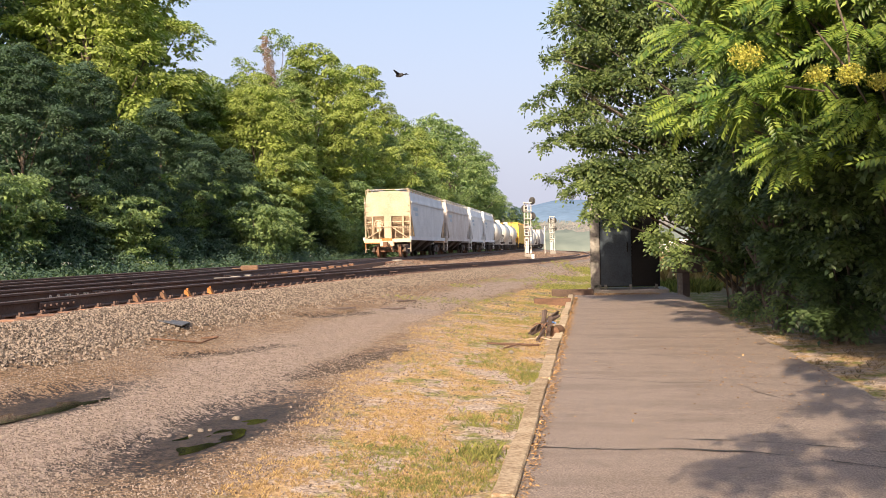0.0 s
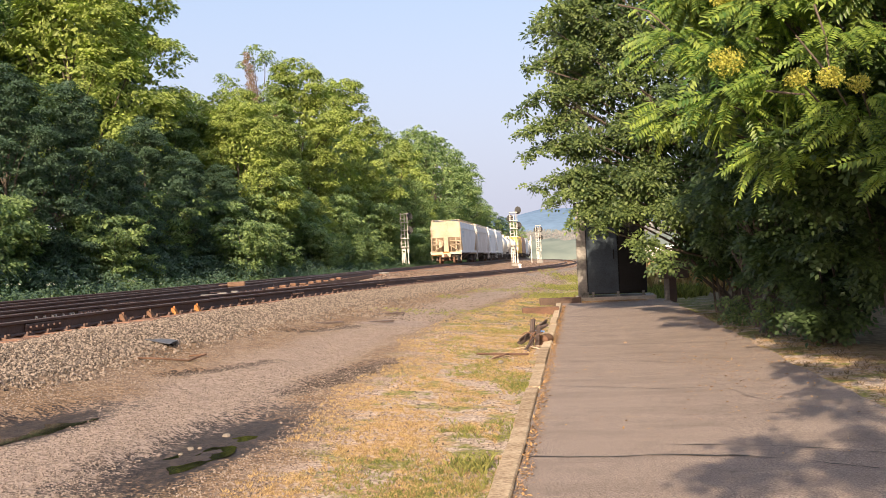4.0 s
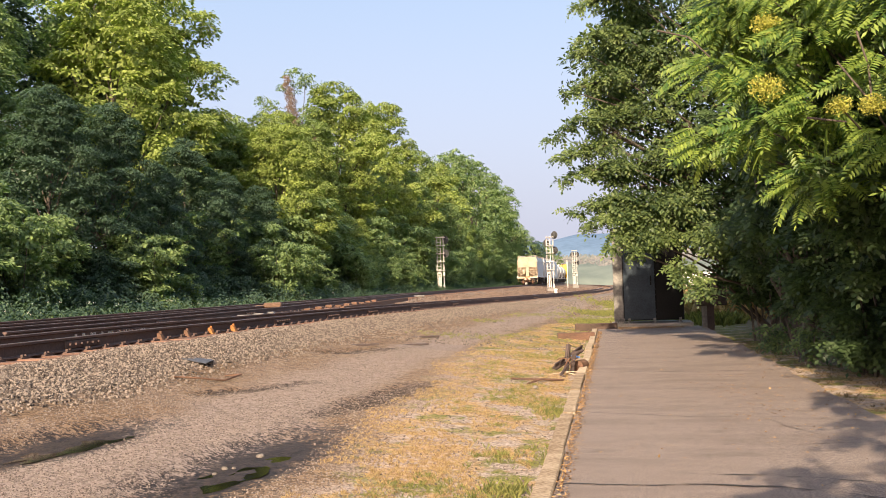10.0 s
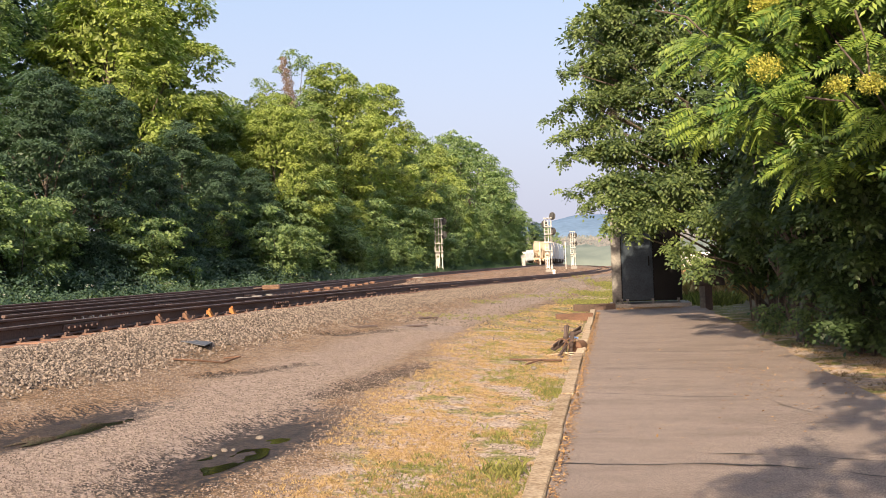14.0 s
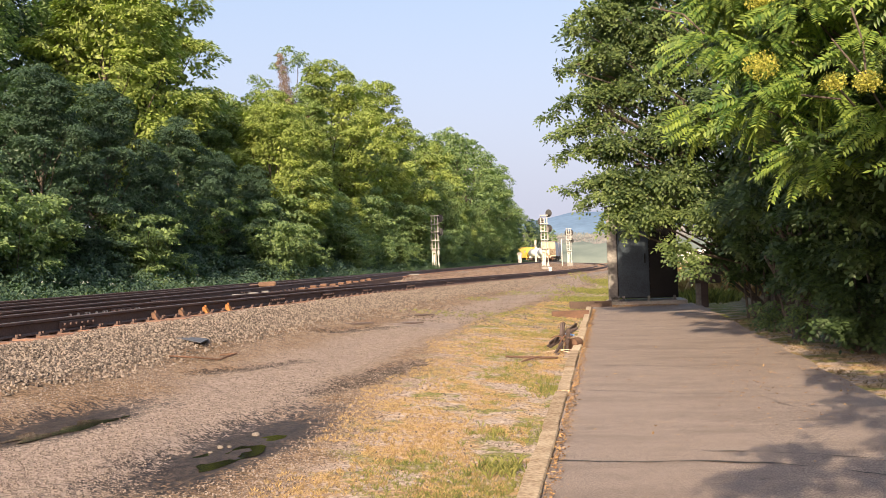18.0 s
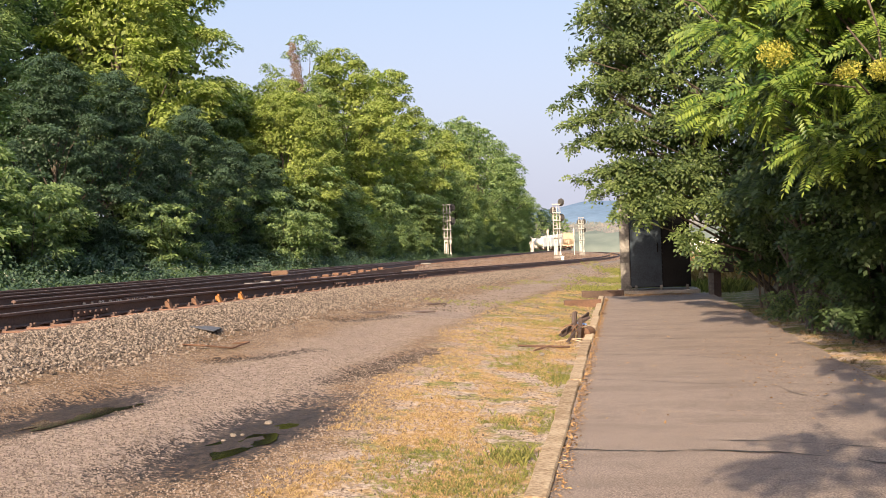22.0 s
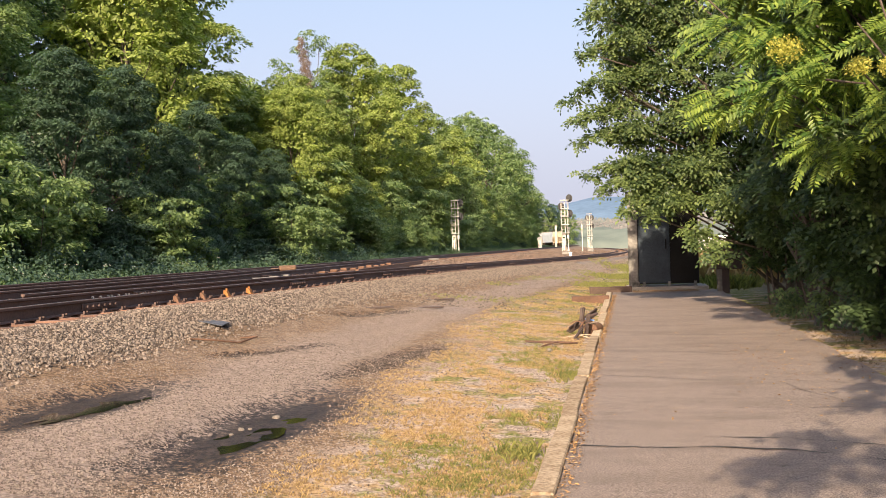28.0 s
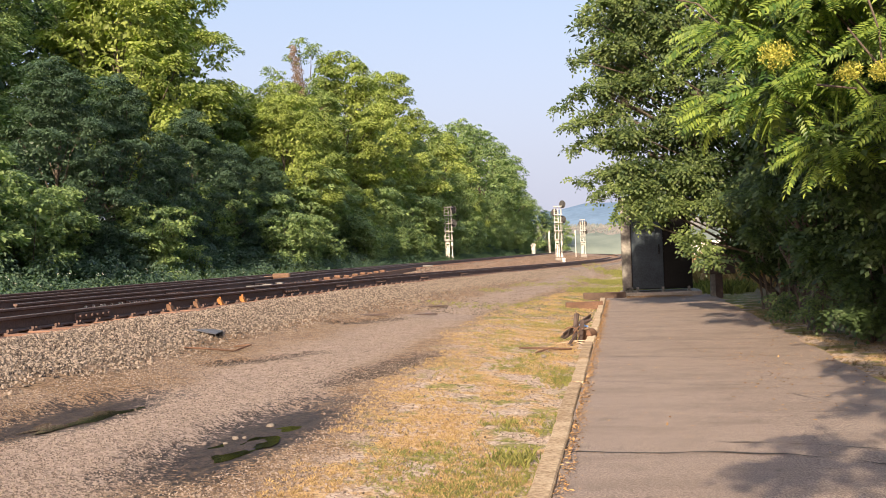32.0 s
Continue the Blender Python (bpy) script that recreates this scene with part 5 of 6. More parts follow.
# trees behind the watcher's shoulder, whose shade falls on the walk and the undergrowth
shade = [r for r in envelope(8.5, 3.5, 3.6, 46, 0.4, 0.8, 91)]
shade += moved([(-1.0, -1.6, 4.5, 0.36), (-0.6, -1.0, 4.5, 0.36), (-0.1, -1.4, 4.4, 0.4), (0.2, -0.7, 4.6, 0.38), (0.1, 0.9, 4.5, 0.32), (0.45, 2.0, 4.5, 0.35), (0.3, 3.2, 4.6, 0.3), (0.55, 4.2, 4.5, 0.35)], 4.6, 2.4)
shade += moved([(0.1 + 0.8 * i + 0.2 * (j % 2), 3.8 + 0.9 * j, 4.7 + 0.35 * ((i * 3 + j * 2) % 3), 0.42 if i == 1 else 0.55) for i in range(1, 6) for j in range(6) if j < 5 or i > 2], 4.6, 2.4)
shady = platform_tree("broadleaf tree that shades the platform", 5.75, 2.4, 8.2, shade, 36, TWIG, 0.42, "leaf_elm", 0.16, 30)
thick = moved([(1.7 + 0.8 * i, 3.6 + 0.85 * j, 4.9 + 0.3 * ((i + j) % 3), 0.6) for i in range(6) for j in range(5)], 4.6, 2.4)
child(new("crown", crown_mesh("crown", thick, 16000, 0.13, "leaf_elm")), shady)
low_shade = [r for r in envelope(6.5, 2.1, 1.0, 50, 0.4, 0.8, 95)]
platform_tree("low broadleaf tree beside the platform", 6.5, 5.6, 6.2, low_shade, 46, TWIG, 0.42, "leaf_elm", 0.12, 24)


# ---- train ----
def hopper(name, label, end, side, bays, length):
    """A covered hopper car; its rear end faces -y, its wheels stand on z = 0."""
    top = empty(name, label, "hopper car", "cars of the freight train")
    h = length / 2
    w = 1.58
    # body: round-sided shell, sloped at both ends
    out = [(-w + 0.04, 1.25), (-w, 1.7), (-w, 3.55), (-w + 0.10, 3.95), (-w + 0.18, 4.34), (-0.6, 4.42), (0.6, 4.42), (w - 0.18, 4.34), (w - 0.10, 3.95), (w, 3.55), (w, 1.7), (w - 0.04, 1.25)]
    bm = bmesh.new()
    rows = []
    for y, lowest in ((-h + 0.75, 2.85), (-h + 0.78, 2.80), (-h + 2.4, 1.25), (h - 2.4, 1.25), (h - 0.78, 2.8), (h - 0.75, 2.85)):
        rows.append([bm.verts.new((x, y, max(z, lowest))) for x, z in out])
    n = len(out)
    for a, b in zip(rows, rows[1:]):
        for i in range(n):
            bm.faces.new((a[i], a[(i + 1) % n], b[(i + 1) % n], b[i]))
    bm.faces.new(rows[0])
    bm.faces.new(rows[-1])
    bmesh.ops.remove_doubles(bm, verts=bm.verts, dist=0.002)
    bmesh.ops.recalc_face_normals(bm, faces=bm.faces)
    part("body", bm, side, top)
    for sy in (-1, 1):
        # upper end sheet, slope sheet below it, and the end posts
        bm = bmesh.new()
        pts = [(-w + 0.02, 2.75), (-w + 0.02, 3.55), (-w + 0.12, 3.95), (-w + 0.19, 4.33), (-0.6, 4.41), (0.6, 4.41), (w - 0.19, 4.33), (w - 0.12, 3.95), (w - 0.02, 3.55), (w - 0.02, 2.75)]
        prism(bm, pts, sy * (h - 0.74), sy * (h - 0.68))
        part("end_sheet", bm, end, top)
        bm = bmesh.new()
        vs = [bm.verts.new(p) for p in ((-w + 0.1, sy * (h - 0.72), 2.76), (w - 0.1, sy * (h - 0.72), 2.76), (w - 0.1, sy * (h - 1.7), 1.22), (-w + 0.1, sy * (h - 1.7), 1.22))]
        bm.faces.new(vs)
        bmesh.ops.solidify(bm, geom=bm.faces[:], thickness=0.03)
        part("slope_sheet", bm, "slope_brown" if end == "cream" else end, top)
        for x in (-w + 0.06, -w + 0.55, w - 0.55, w - 0.06):
            part("end_post", boxed(x - 0.05, x + 0.05, sy * (h - 0.66) - 0.06, sy * (h - 0.66) + 0.06, 1.15, 2.8), end, top)
        part("centre_post", boxed(-0.24, 0.24, sy * (h - 0.66) - 0.08, sy * (h - 0.66) + 0.08, 1.1, 2.8), end, top)
        for z in (1.95, 2.35):
            for x0, x1 in ((-w + 0.11, -0.24), (0.24, w - 0.11)):
                part("end_rung", boxed(x0, x1, sy * (h - 0.655) - 0.025, sy * (h - 0.655) + 0.025, z, z + 0.05), end, top)
        bm = boxed(-w, w, sy * (h - 0.75), sy * (h - 0.25), 1.0, 1.2)
        box(bm, -0.45, 0.45, sy * (h - 0.5), sy * (h - 0.1), 0.75, 1.1)
        part("end_sill", bm, "slope_brown" if end == "cream" else end, top)
        # roof-end hand rail
        bm = bmesh.new()
        for x in (-w + 0.12, w - 0.12):
            rod(bm, (x, sy * (h - 0.7), 4.0), (x, sy * (h - 0.7), 4.52), 0.03, sides=6)
        rod(bm, (-w + 0.12, sy * (h - 0.7), 4.52), (w - 0.12, sy * (h - 0.7), 4.52), 0.03, sides=6)
        part("roof_rail", bm, end, top)
        bm = rod(bmesh.new(), (0, sy * (h - 0.1), 0.88), (0, sy * (h + 0.28), 0.88), 0.10, sides=8)
        box(bm, -0.14, 0.14, sy * (h + 0.10), sy * (h + 0.40), 0.72, 1.02, bevel=0.03)
        rod(bm, (0.25, sy * (h - 0.05), 0.8), (0.42, sy * (h + 0.1), 0.35), 0.03, sides=6)
        part("coupler", bm, "rust", top)
        bm = bmesh.new()
        for x in (-w + 0.05, w - 0.05):
            for k in range(8):
                z = 0.55 + k * 0.42
                rod(bm, (x - 0.22 * (1 if x > 0 else -1), sy * (h - 0.58), z), (x, sy * (h - 0.58), z), 0.02, sides=5)
            rod(bm, (x, sy * (h - 0.58), 0.4), (x, sy * (h - 0.58), 4.0), 0.028, sides=5)
        part("ladder", bm, end, top)
    # brake wheel on the rear end
    bm = bmesh.new()
    for k in range(16):
        a, b = k * math.pi / 8, (k + 1) * math.pi / 8
        rod(bm, (-0.62 + 0.27 * math.cos(a), -h + 0.5, 2.22 + 0.27 * math.sin(a)), (-0.62 + 0.27 * math.cos(b), -h + 0.5, 2.22 + 0.27 * math.sin(b)), 0.03, sides=5)
        if k % 4 == 0:
            rod(bm, (-0.62, -h + 0.5, 2.22), (-0.62 + 0.27 * math.cos(a), -h + 0.5, 2.22 + 0.27 * math.sin(a)), 0.02, sides=5)
    box(bm, -0.75, -0.45, -h + 0.52, -h + 0.66, 1.75, 2.35)
    part("brake_wheel", bm, "slope_brown", top)
    # running boards
    bm = bmesh.new()
    for x in (-0.85, 0.85):
        box(bm, x - 0.3, x + 0.3, -h + 0.6, h - 0.6, 4.50, 4.54)
        for k in range(9):
            y = -h + 1.0 + k * (length - 2.0) / 8
            box(bm, x - 0.28, x - 0.2, y - 0.04, y + 0.04, 4.2, 4.5)
            box(bm, x + 0.2, x + 0.28, y - 0.04, y + 0.04, 4.1, 4.5)
    part("running_board", bm, side, top)
    # raised roof edge on posts, open below
    for sx in (-1, 1):
        bm = boxed(sx * (w - 0.24) - 0.04, sx * (w - 0.24) + 0.04, -h + 0.7, h - 0.7, 4.54, 4.60)
        for k in range(15):
            y = -h + 0.75 + k * (length - 1.5) / 14
            box(bm, sx * (w - 0.24) - 0.03, sx * (w - 0.24) + 0.03, y - 0.05, y + 0.05, 4.30, 4.54)
        part("edge_walk", bm, end, top)
    # rear and front gear: crossover step, grab irons, braces, uncoupling lever, hoses
    for sy in (-1, 1):
        e = sy * (h - 0.42)
        part("crossover_step", boxed(-w + 0.05, w - 0.05, e - 0.16, e + 0.16, 1.20, 1.24), "slope_brown" if end == "cream" else end, top)
        bm = rod(bmesh.new(), (-w + 0.1, e, 2.05), (w - 0.1, e, 2.05), 0.022, sides=6)
        for x in (-w + 0.1, -0.55, 0.55, w - 0.1):
            rod(bm, (x, e, 1.22), (x, e, 2.05), 0.022, sides=6)
        part("grab_iron", bm, end, top)
        for sx in (-1, 1):
            part("brace", rod(bmesh.new(), (sx * (w - 0.15), e + sy * 0.02, 1.25), (sx * 0.26, sy * (h - 0.62), 2.0), 0.035, sides=6), end, top)
            part("side_brace", rod(bmesh.new(), (sx * (w - 0.03), sy * (h - 0.66), 2.75), (sx * (w - 0.03), sy * (h - 1.9), 1.30), 0.05, sides=6), end, top)
        part("uncoupling_lever", rod(rod(bmesh.new(), (-1.45, e + sy * 0.28, 0.95), (0.2, e + sy * 0.28, 0.92), 0.022, sides=6), (-1.45, e + sy * 0.28, 0.95), (-1.48, e + sy * 0.28, 0.55), 0.022, sides=6), "orange_rust", top)
        bm = bmesh.new()
        for q in range(6):
            u0, u1 = q / 6, (q + 1) / 6
            rod(bm, (0.36 + 0.12 * u0, e + sy * (0.2 + 0.3 * u0), 0.85 - 0.5 * math.sin(2.4 * u0)), (0.36 + 0.12 * u1, e + sy * (0.2 + 0.3 * u1), 0.85 - 0.5 * math.sin(2.4 * u1)), 0.03, sides=6)
        part("air_hose", bm, "truck_iron", top)
        part("draft_pocket", boxed(-0.34, 0.34, sy * (h - 0.28), sy * (h - 0.12), 0.70, 1.28, bevel=0.02), "orange_rust" if end == "cream" else "rust", top)
    # side sill, and hoppers darkened for the shade under the car
    for sx in (-1, 1):
        part("side_sill", boxed(sx * w - 0.06, sx * w + 0.03, -h + 0.4, h - 0.4, 1.12, 1.36), side, top)
        part("roof_edge", boxed(sx * w - 0.05, sx * w + 0.05, -h + 0.75, h - 0.75, 3.60, 3.72), side, top)
    for k in range(bays):
        y = (k - (bays - 1) / 2) * (length - 6.5) / max(bays - 0.4, 1)
        bm = bmesh.new()
        q = bmesh.ops.create_cone(bm, cap_ends=True, segments=4, radius1=0.5, radius2=2.0, depth=0.9, matrix=Matrix.Translation((0, y, 0.85)) @ Matrix.Rotation(math.pi / 4, 4, "Z"))
        # dark iron in place of the side's paint, standing for underbody shadow
        part("hopper_bay", bm, "truck_iron", top)
    # faint lettering
    for k, (y0, y1, z0, z1) in enumerate(((-h + 1.5, -h + 3.4, 3.12, 3.36), (-h + 2.3, -h + 3.5, 2.78, 2.98))):
        for sx in (-1, 1):
            part("lettering", boxed(sx * (w + 0.002) - 0.003, sx * (w + 0.002) + 0.003, y0, y1, z0, z1), "faded_blue", top, "faded pale blue lettering")
    for sx in (-1, 1):
        for sy in (-1, 1):
            bm = bmesh.new()
            for d in (0.0, 0.32):
                rod(bm, (sx * (w - 0.05), sy * (h - 0.45 - d), 1.0), (sx * (w - 0.05), sy * (h - 0.45 - d), 0.35), 0.02, sides=5)
            rod(bm, (sx * (w - 0.05), sy * (h - 0.45), 0.36), (sx * (w - 0.05), sy * (h - 0.77), 0.36), 0.025, sides=5)
            part("step", bm, end, top)
    trucks(top, length)
    return top


def trucks(top, length):
    """Two four-wheel trucks with side frames, springs and wheels."""
    for sy in (-1, 1):
        y = sy * (length / 2 - 2.0)
        for sx in (-1, 1):
            bm = bmesh.new()
            pts = [(y - 1.25, 0.38), (y - 1.1, 0.62), (y - 0.45, 0.78), (y + 0.45, 0.78), (y + 1.1, 0.62), (y + 1.25, 0.38), (y + 1.0, 0.34), (y + 0.4, 0.22), (y - 0.4, 0.22), (y - 1.0, 0.34)]
            a = [bm.verts.new((sx * 0.98, p, q)) for p, q in pts]
            b = [bm.verts.new((sx * 1.14, p, q)) for p, q in pts]
            bm.faces.new(a), bm.faces.new(b[::-1])
            for i in range(len(pts)):
                bm.faces.new((a[i], b[i], b[(i + 1) % len(pts)], a[(i + 1) % len(pts)]))
            bmesh.ops.recalc_face_normals(bm, faces=bm.faces)
            for k in (-0.18, 0.0, 0.18):
                rod(bm, (sx * 1.16, y + k, 0.3), (sx * 1.16, y + k, 0.6), 0.06, sides=6)
            part("side_frame", bm, "truck_iron", top)
        for d in (-0.87, 0.87):
            bm = bmesh.new()
            for sx in (-1, 1):
                rod(bm, (sx * 0.70, y + d, 0.42), (sx * 0.83, y + d, 0.42), 0.42, sides=18)
                rod(bm, (sx * 0.66, y + d, 0.42), (sx * 0.71, y + d, 0.42), 0.45, sides=18)
            rod(bm, (-1.1, y + d, 0.42), (1.1, y + d, 0.42), 0.08, sides=8)
            part("wheelset", bm, "rust" if sy < 0 else "truck_iron", top)
        part("bolster", boxed(-1.1, 1.1, y - 0.25, y + 0.25, 0.45, 0.85), "truck_iron", top)


def tank_car(name, label, key, length):
    top = empty(name, label, "tank car", "cars of the freight train")
    h = length / 2
    bm = rod(bmesh.new(), (0, -h + 1.1, 2.55), (0, h - 1.1, 2.55), 1.45, sides=28)
    for sy in (-1, 1):
        bmesh.ops.create_uvsphere(bm, u_segments=28, v_segments=12, radius=1.45, matrix=Matrix.Translation((0, sy * (h - 1.1), 2.55)) @ Matrix.Diagonal((1, 0.35, 1, 1)))
    part("tank", bm, key, top, smooth=True)
    bm = rod(bmesh.new(), (0, 0, 3.9), (0, 0, 4.45), 0.38, sides=16)
    part("dome", bm, key, top)
    bm = bmesh.new()
    for x in (-0.9, 0.9):
        box(bm, x - 0.25, x + 0.25, -1.3, 1.3, 3.78, 3.82)
        for y in (-1.3, 0, 1.3):
            rod(bm, (x, y, 3.8), (x, y, 4.6), 0.025, sides=5)
        rod(bm, (x, -1.3, 4.6), (x, 1.3, 4.6), 0.025, sides=5)
    part("walkway", bm, "truck_iron", top)
    for sy in (-1, 1):
        part("end_frame", boxed(-1.5, 1.5, sy * (h - 0.9), sy * (h - 0.2), 0.95, 1.2), "truck_iron", top)
        part("saddle", boxed(-1.2, 1.2, sy * (h - 2.4), sy * (h - 1.6), 0.85, 1.6), key, top)
        bm = bmesh.new()
        for x in (-1.45, 1.45):
            rod(bm, (x, sy * (h - 0.3), 1.1), (x, sy * (h - 0.3), 2.1), 0.03, sides=5)
        rod(bm, (-1.45, sy * (h - 0.3), 2.1), (1.45, sy * (h - 0.3), 2.1), 0.03, sides=5)
        part("hand_rail", bm, "truck_iron", top)
        part("coupler", rod(bmesh.new(), (0, sy * (h - 0.2), 0.88), (0, sy * (h + 0.35), 0.88), 0.12, sides=8), "rust", top)
    trucks(top, length)
    return top


CARS = []


def add_car(thing, length):
    CARS.append((thing, length))


add_car(hopper("hopper_car", "covered hopper car with cream end and pale grey side", "cream", "car_grey", 3, 16.6), 16.6)
rusty = hopper("hopper_car", "rust-streaked grey covered hopper car", "car_rusty", "car_rusty", 3, 16.6)
add_car(rusty, 16.6)
white = hopper("hopper_car", "short white covered hopper car", "car_white", "car_white", 2, 12.4)
add_car(white, 12.4)
add_car(copy_thing(white, pose(0, 0, 0)), 12.4)
tank = tank_car("tank_car", "white tank car with a dome and walkway", "tank_white", 13.5)
add_car(tank, 13.5)
add_car(copy_thing(tank, pose(0, 0, 0)), 13.5)
add_car(copy_thing(tank, pose(0, 0, 0)), 13.5)
gold_car = hopper("hopper_car", "yellow covered hopper car", "car_yellow", "car_yellow", 3, 15.0)
add_car(gold_car, 15.0)
brown = hopper("hopper_car", "brown covered hopper car", "car_brown", "car_brown", 3, 16.0)
add_car(brown, 16.0)
add_car(copy_thing(white, pose(0, 0, 0)), 12.4)
for other, length in ((tank, 13.5), (tank, 13.5), (rusty, 16.6), (white, 12.4), (brown, 16.0), (gold_car, 15.0), (rusty, 16.6), (brown, 16.0), (rusty, 16.6)):
    add_car(copy_thing(other, pose(0, 0, 0)), length)


# ---- signals ----
def signal(x, y, z, height, heads, label):
    """A ladder mast with cages, on a concrete foot, its lamps facing away from the watcher."""
    top = empty("railway_signal", label, "railway signal", "railway signals", m=Matrix.LocRotScale((x, y, z), None, (0.82, 0.9, 1)))
    part("foot", boxed(-0.5, 0.62, -0.3, 0.3, -0.5, 0.04, bevel=0.03), "galvanised", top)
    bm = bmesh.new()
    for sx in (-0.42, 0.02):
        box(bm, sx - 0.045, sx + 0.045, -0.04, 0.04, 0.1, height)
    box(bm, -0.30, -0.10, -0.02, 0.02, 0.15, height * 0.25)
    part("mast", bm, "silver", top)
    bm = bmesh.new()
    rod(bm, (0.36, 0, 0.1), (0.36, 0, 0.55), 0.17, 0.08, sides=12)
    rod(bm, (0.36, 0, 0.5), (0.36, 0, height), 0.055, sides=10)
    box(bm, 0.24, 0.5, -0.12, 0.12, height * 0.25, height * 0.33, bevel=0.02)
    part("post", bm, "silver", top)
    k = 0.5
    while k < height:
        part("rung", rod(bmesh.new(), (-0.42, 0, k), (0.02, 0, k), 0.026, sides=5), "silver", top)
        k += 0.31
    for level in (0.36, 0.52, 0.68, 0.83, 0.985):
        bm = boxed(-0.50, 0.56, -0.45, 0.35, height * level - 0.03, height * level + 0.035)
        for sx in (-0.48, 0.1, 0.54):
            rod(bm, (sx, -0.42, height * level), (sx, -0.42, min(height * level + 0.55, height)), 0.02, sides=5)
        part("cage", bm, "silver", top)
    part("case", boxed(-0.36, -0.02, -0.12, 0.12, height * 0.29, height * 0.35, bevel=0.02), "silver", top)
    for z0, sx in heads:
        bm = rod(bmesh.new(), (sx, 0.30, z0), (sx, 0.34, z0), 0.42, sides=28)
        back = part("signal_head", bm, "black_plate", top, "black round signal plate")
        bm = boxed(sx - 0.2, sx + 0.2, 0.08, 0.30, z0 - 0.22, z0 + 0.22, bevel=0.04)
        for a in range(3):
            rod(bm, (sx + 0.2 * math.sin(a * 2.1), 0.34, z0 + 0.2 * math.cos(a * 2.1)), (sx + 0.2 * math.sin(a * 2.1), 0.62, z0 + 0.2 * math.cos(a * 2.1)), 0.09, sides=10)
        part("lamp_case", bm, "black_plate", back)
    return top


signal(-17.45, 103.5, 0.95, 5.45, [(5.1, 0.6), (3.7, 0.6)], "silver ladder signal mast with black signal plates on the far side")
signal(-6.55, 109.5, 0.62, 5.6, [(5.75, 0.62), (4.1, 0.62), (4.9, -0.45)], "tall silver ladder signal mast with round black signal plate on top")
signal(-5.9, 163.0, 0.6, 5.6, [(4.9, 0.5), (3.6, 0.5), (4.9, -0.4)], "distant silver ladder signal mast between the tracks")


def small_post(name, label, category, x, y, h, w, key):
    bm = boxed(-w / 2, w / 2, -w / 2, w / 2, -0.2, h, bevel=w * 0.15)
    box(bm, -w * 0.65, w * 0.65, -w * 0.65, w * 0.65, h * 0.8, h * 0.95)
    ob = part(name, bm, key, None)
    ob.matrix_basis = pose(x, y, float(land(x, y)))
    return tagged(ob, label, category)


small_post("marker_box", "small white trackside marker box", "marker", -5.1, 92.0, 0.42, 0.24, "white_paint")
small_post("marker_post", "thin pale trackside post at the bank's foot", "post", -19.0, 124.0, 1.5, 0.11, "silver")
small_post("line_post", "slim pale post at the end of the wood", "post", -13.9, 200.0, 4.4, 0.14, "silver")
small_post("line_post", "slim pale post at the end of the wood", "post", -13.5, 197.0, 4.5, 0.14, "silver")
small_post("relay_case", "pale upright relay case far down the line", "relay case", -16.8, 198.0, 2.4, 0.75, "silver")
small_post("line_post", "slim silver post beside the far signal", "post", -7.1, 163.0, 4.4, 0.14, "silver")


# ---- switch machine and scrap by the tracks ----
def switch_machine(x, y, z):
    top = empty("switch_machine", "rusty tan switch machine on the ties", "switch machine", m=pose(x, y, z, 0, 0, 12))
    part("base", boxed(-0.75, 0.85, -0.22, 0.22, 0.0, 0.12, bevel=0.02), "switch_tan", top)
    part("motor_case", boxed(-0.32, 0.28, -0.2, 0.2, 0.12, 0.30, bevel=0.04), "switch_tan", top)
    part("gear_case", boxed(-0.62, -0.30, -0.17, 0.17, 0.12, 0.22, bevel=0.03), "switch_tan", top)
    part("lock_rod", rod(bmesh.new(), (0.28, 0, 0.1), (1.25, 0, 0.08), 0.05, sides=8), "galvanised", top)
    return top


switch_machine(-11.55, 33.6, 0.76)


def frog(parent):
    """Cast rusty frog and guard rails of the turnout."""
    for k in range(9):
        s = 33 + k * 1.7
        p, h = path_cross(s)
        bm = boxed(-0.12, 0.12, -0.26, 0.26, -0.02, 0.05 + 0.02 * (k % 3), bevel=0.02)
        o = part("frog_block", bm, "rust", parent)
        o.matrix_basis = Matrix.Translation(p) @ pose(0.95, 0, 0, 0, 0, h)
    o = part("guard_rail", boxed(-0.05, 0.05, -9, 9, 0.0, 0.16), "rust", parent)
    o.matrix_basis = pose(-9.2, 40, 0.74, 0, 0, 5)


frog(crossing)
for x, y, turn, l in ((-9.6, 25.8, 4, 0.55), (-9.9, 27.2, 8, 0.5), (-10.1, 28.6, -4, 0.6), (-12.0, 62.0, 10, 0.9)):
    ob = part("track_clip", boxed(-l / 2, l / 2, -0.06, 0.06, 0, 0.10, bevel=0.02), "galvanised", None)
    ob.matrix_basis = pose(x, y, 0.76, 0, 0, turn)
    tagged(ob, "pale metal rod cover between the rails", "rod cover", "rod covers")


def plate(x, y):
    bm = boxed(-0.17, 0.17, -0.24, 0.24, 0, 0.012, bevel=0.003)
    bmesh.ops.subdivide_edges(bm, edges=bm.edges, cuts=4)
    for v in bm.verts:
        v.co.z += 0.02 * noise.noise(v.co * 4)
    ob = part("scrap_plate", bm, "grey_plate", None)
    ob.matrix_basis = pose(x, y, float(on_ground(x, y)) + 0.02, 0, 13, 10)
    return tagged(ob, "bent dark steel plate lying on the ballast", "scrap plate")


plate(-5.68, 13.3)


def bent_bar(name, label, pts, r, key, category, sides=6):
    bm = bmesh.new()
    for a, b in zip(pts, pts[1:]):
        rod(bm, a, b, r, sides=sides)
    return tagged(part(name, bm, key, None), label, category)


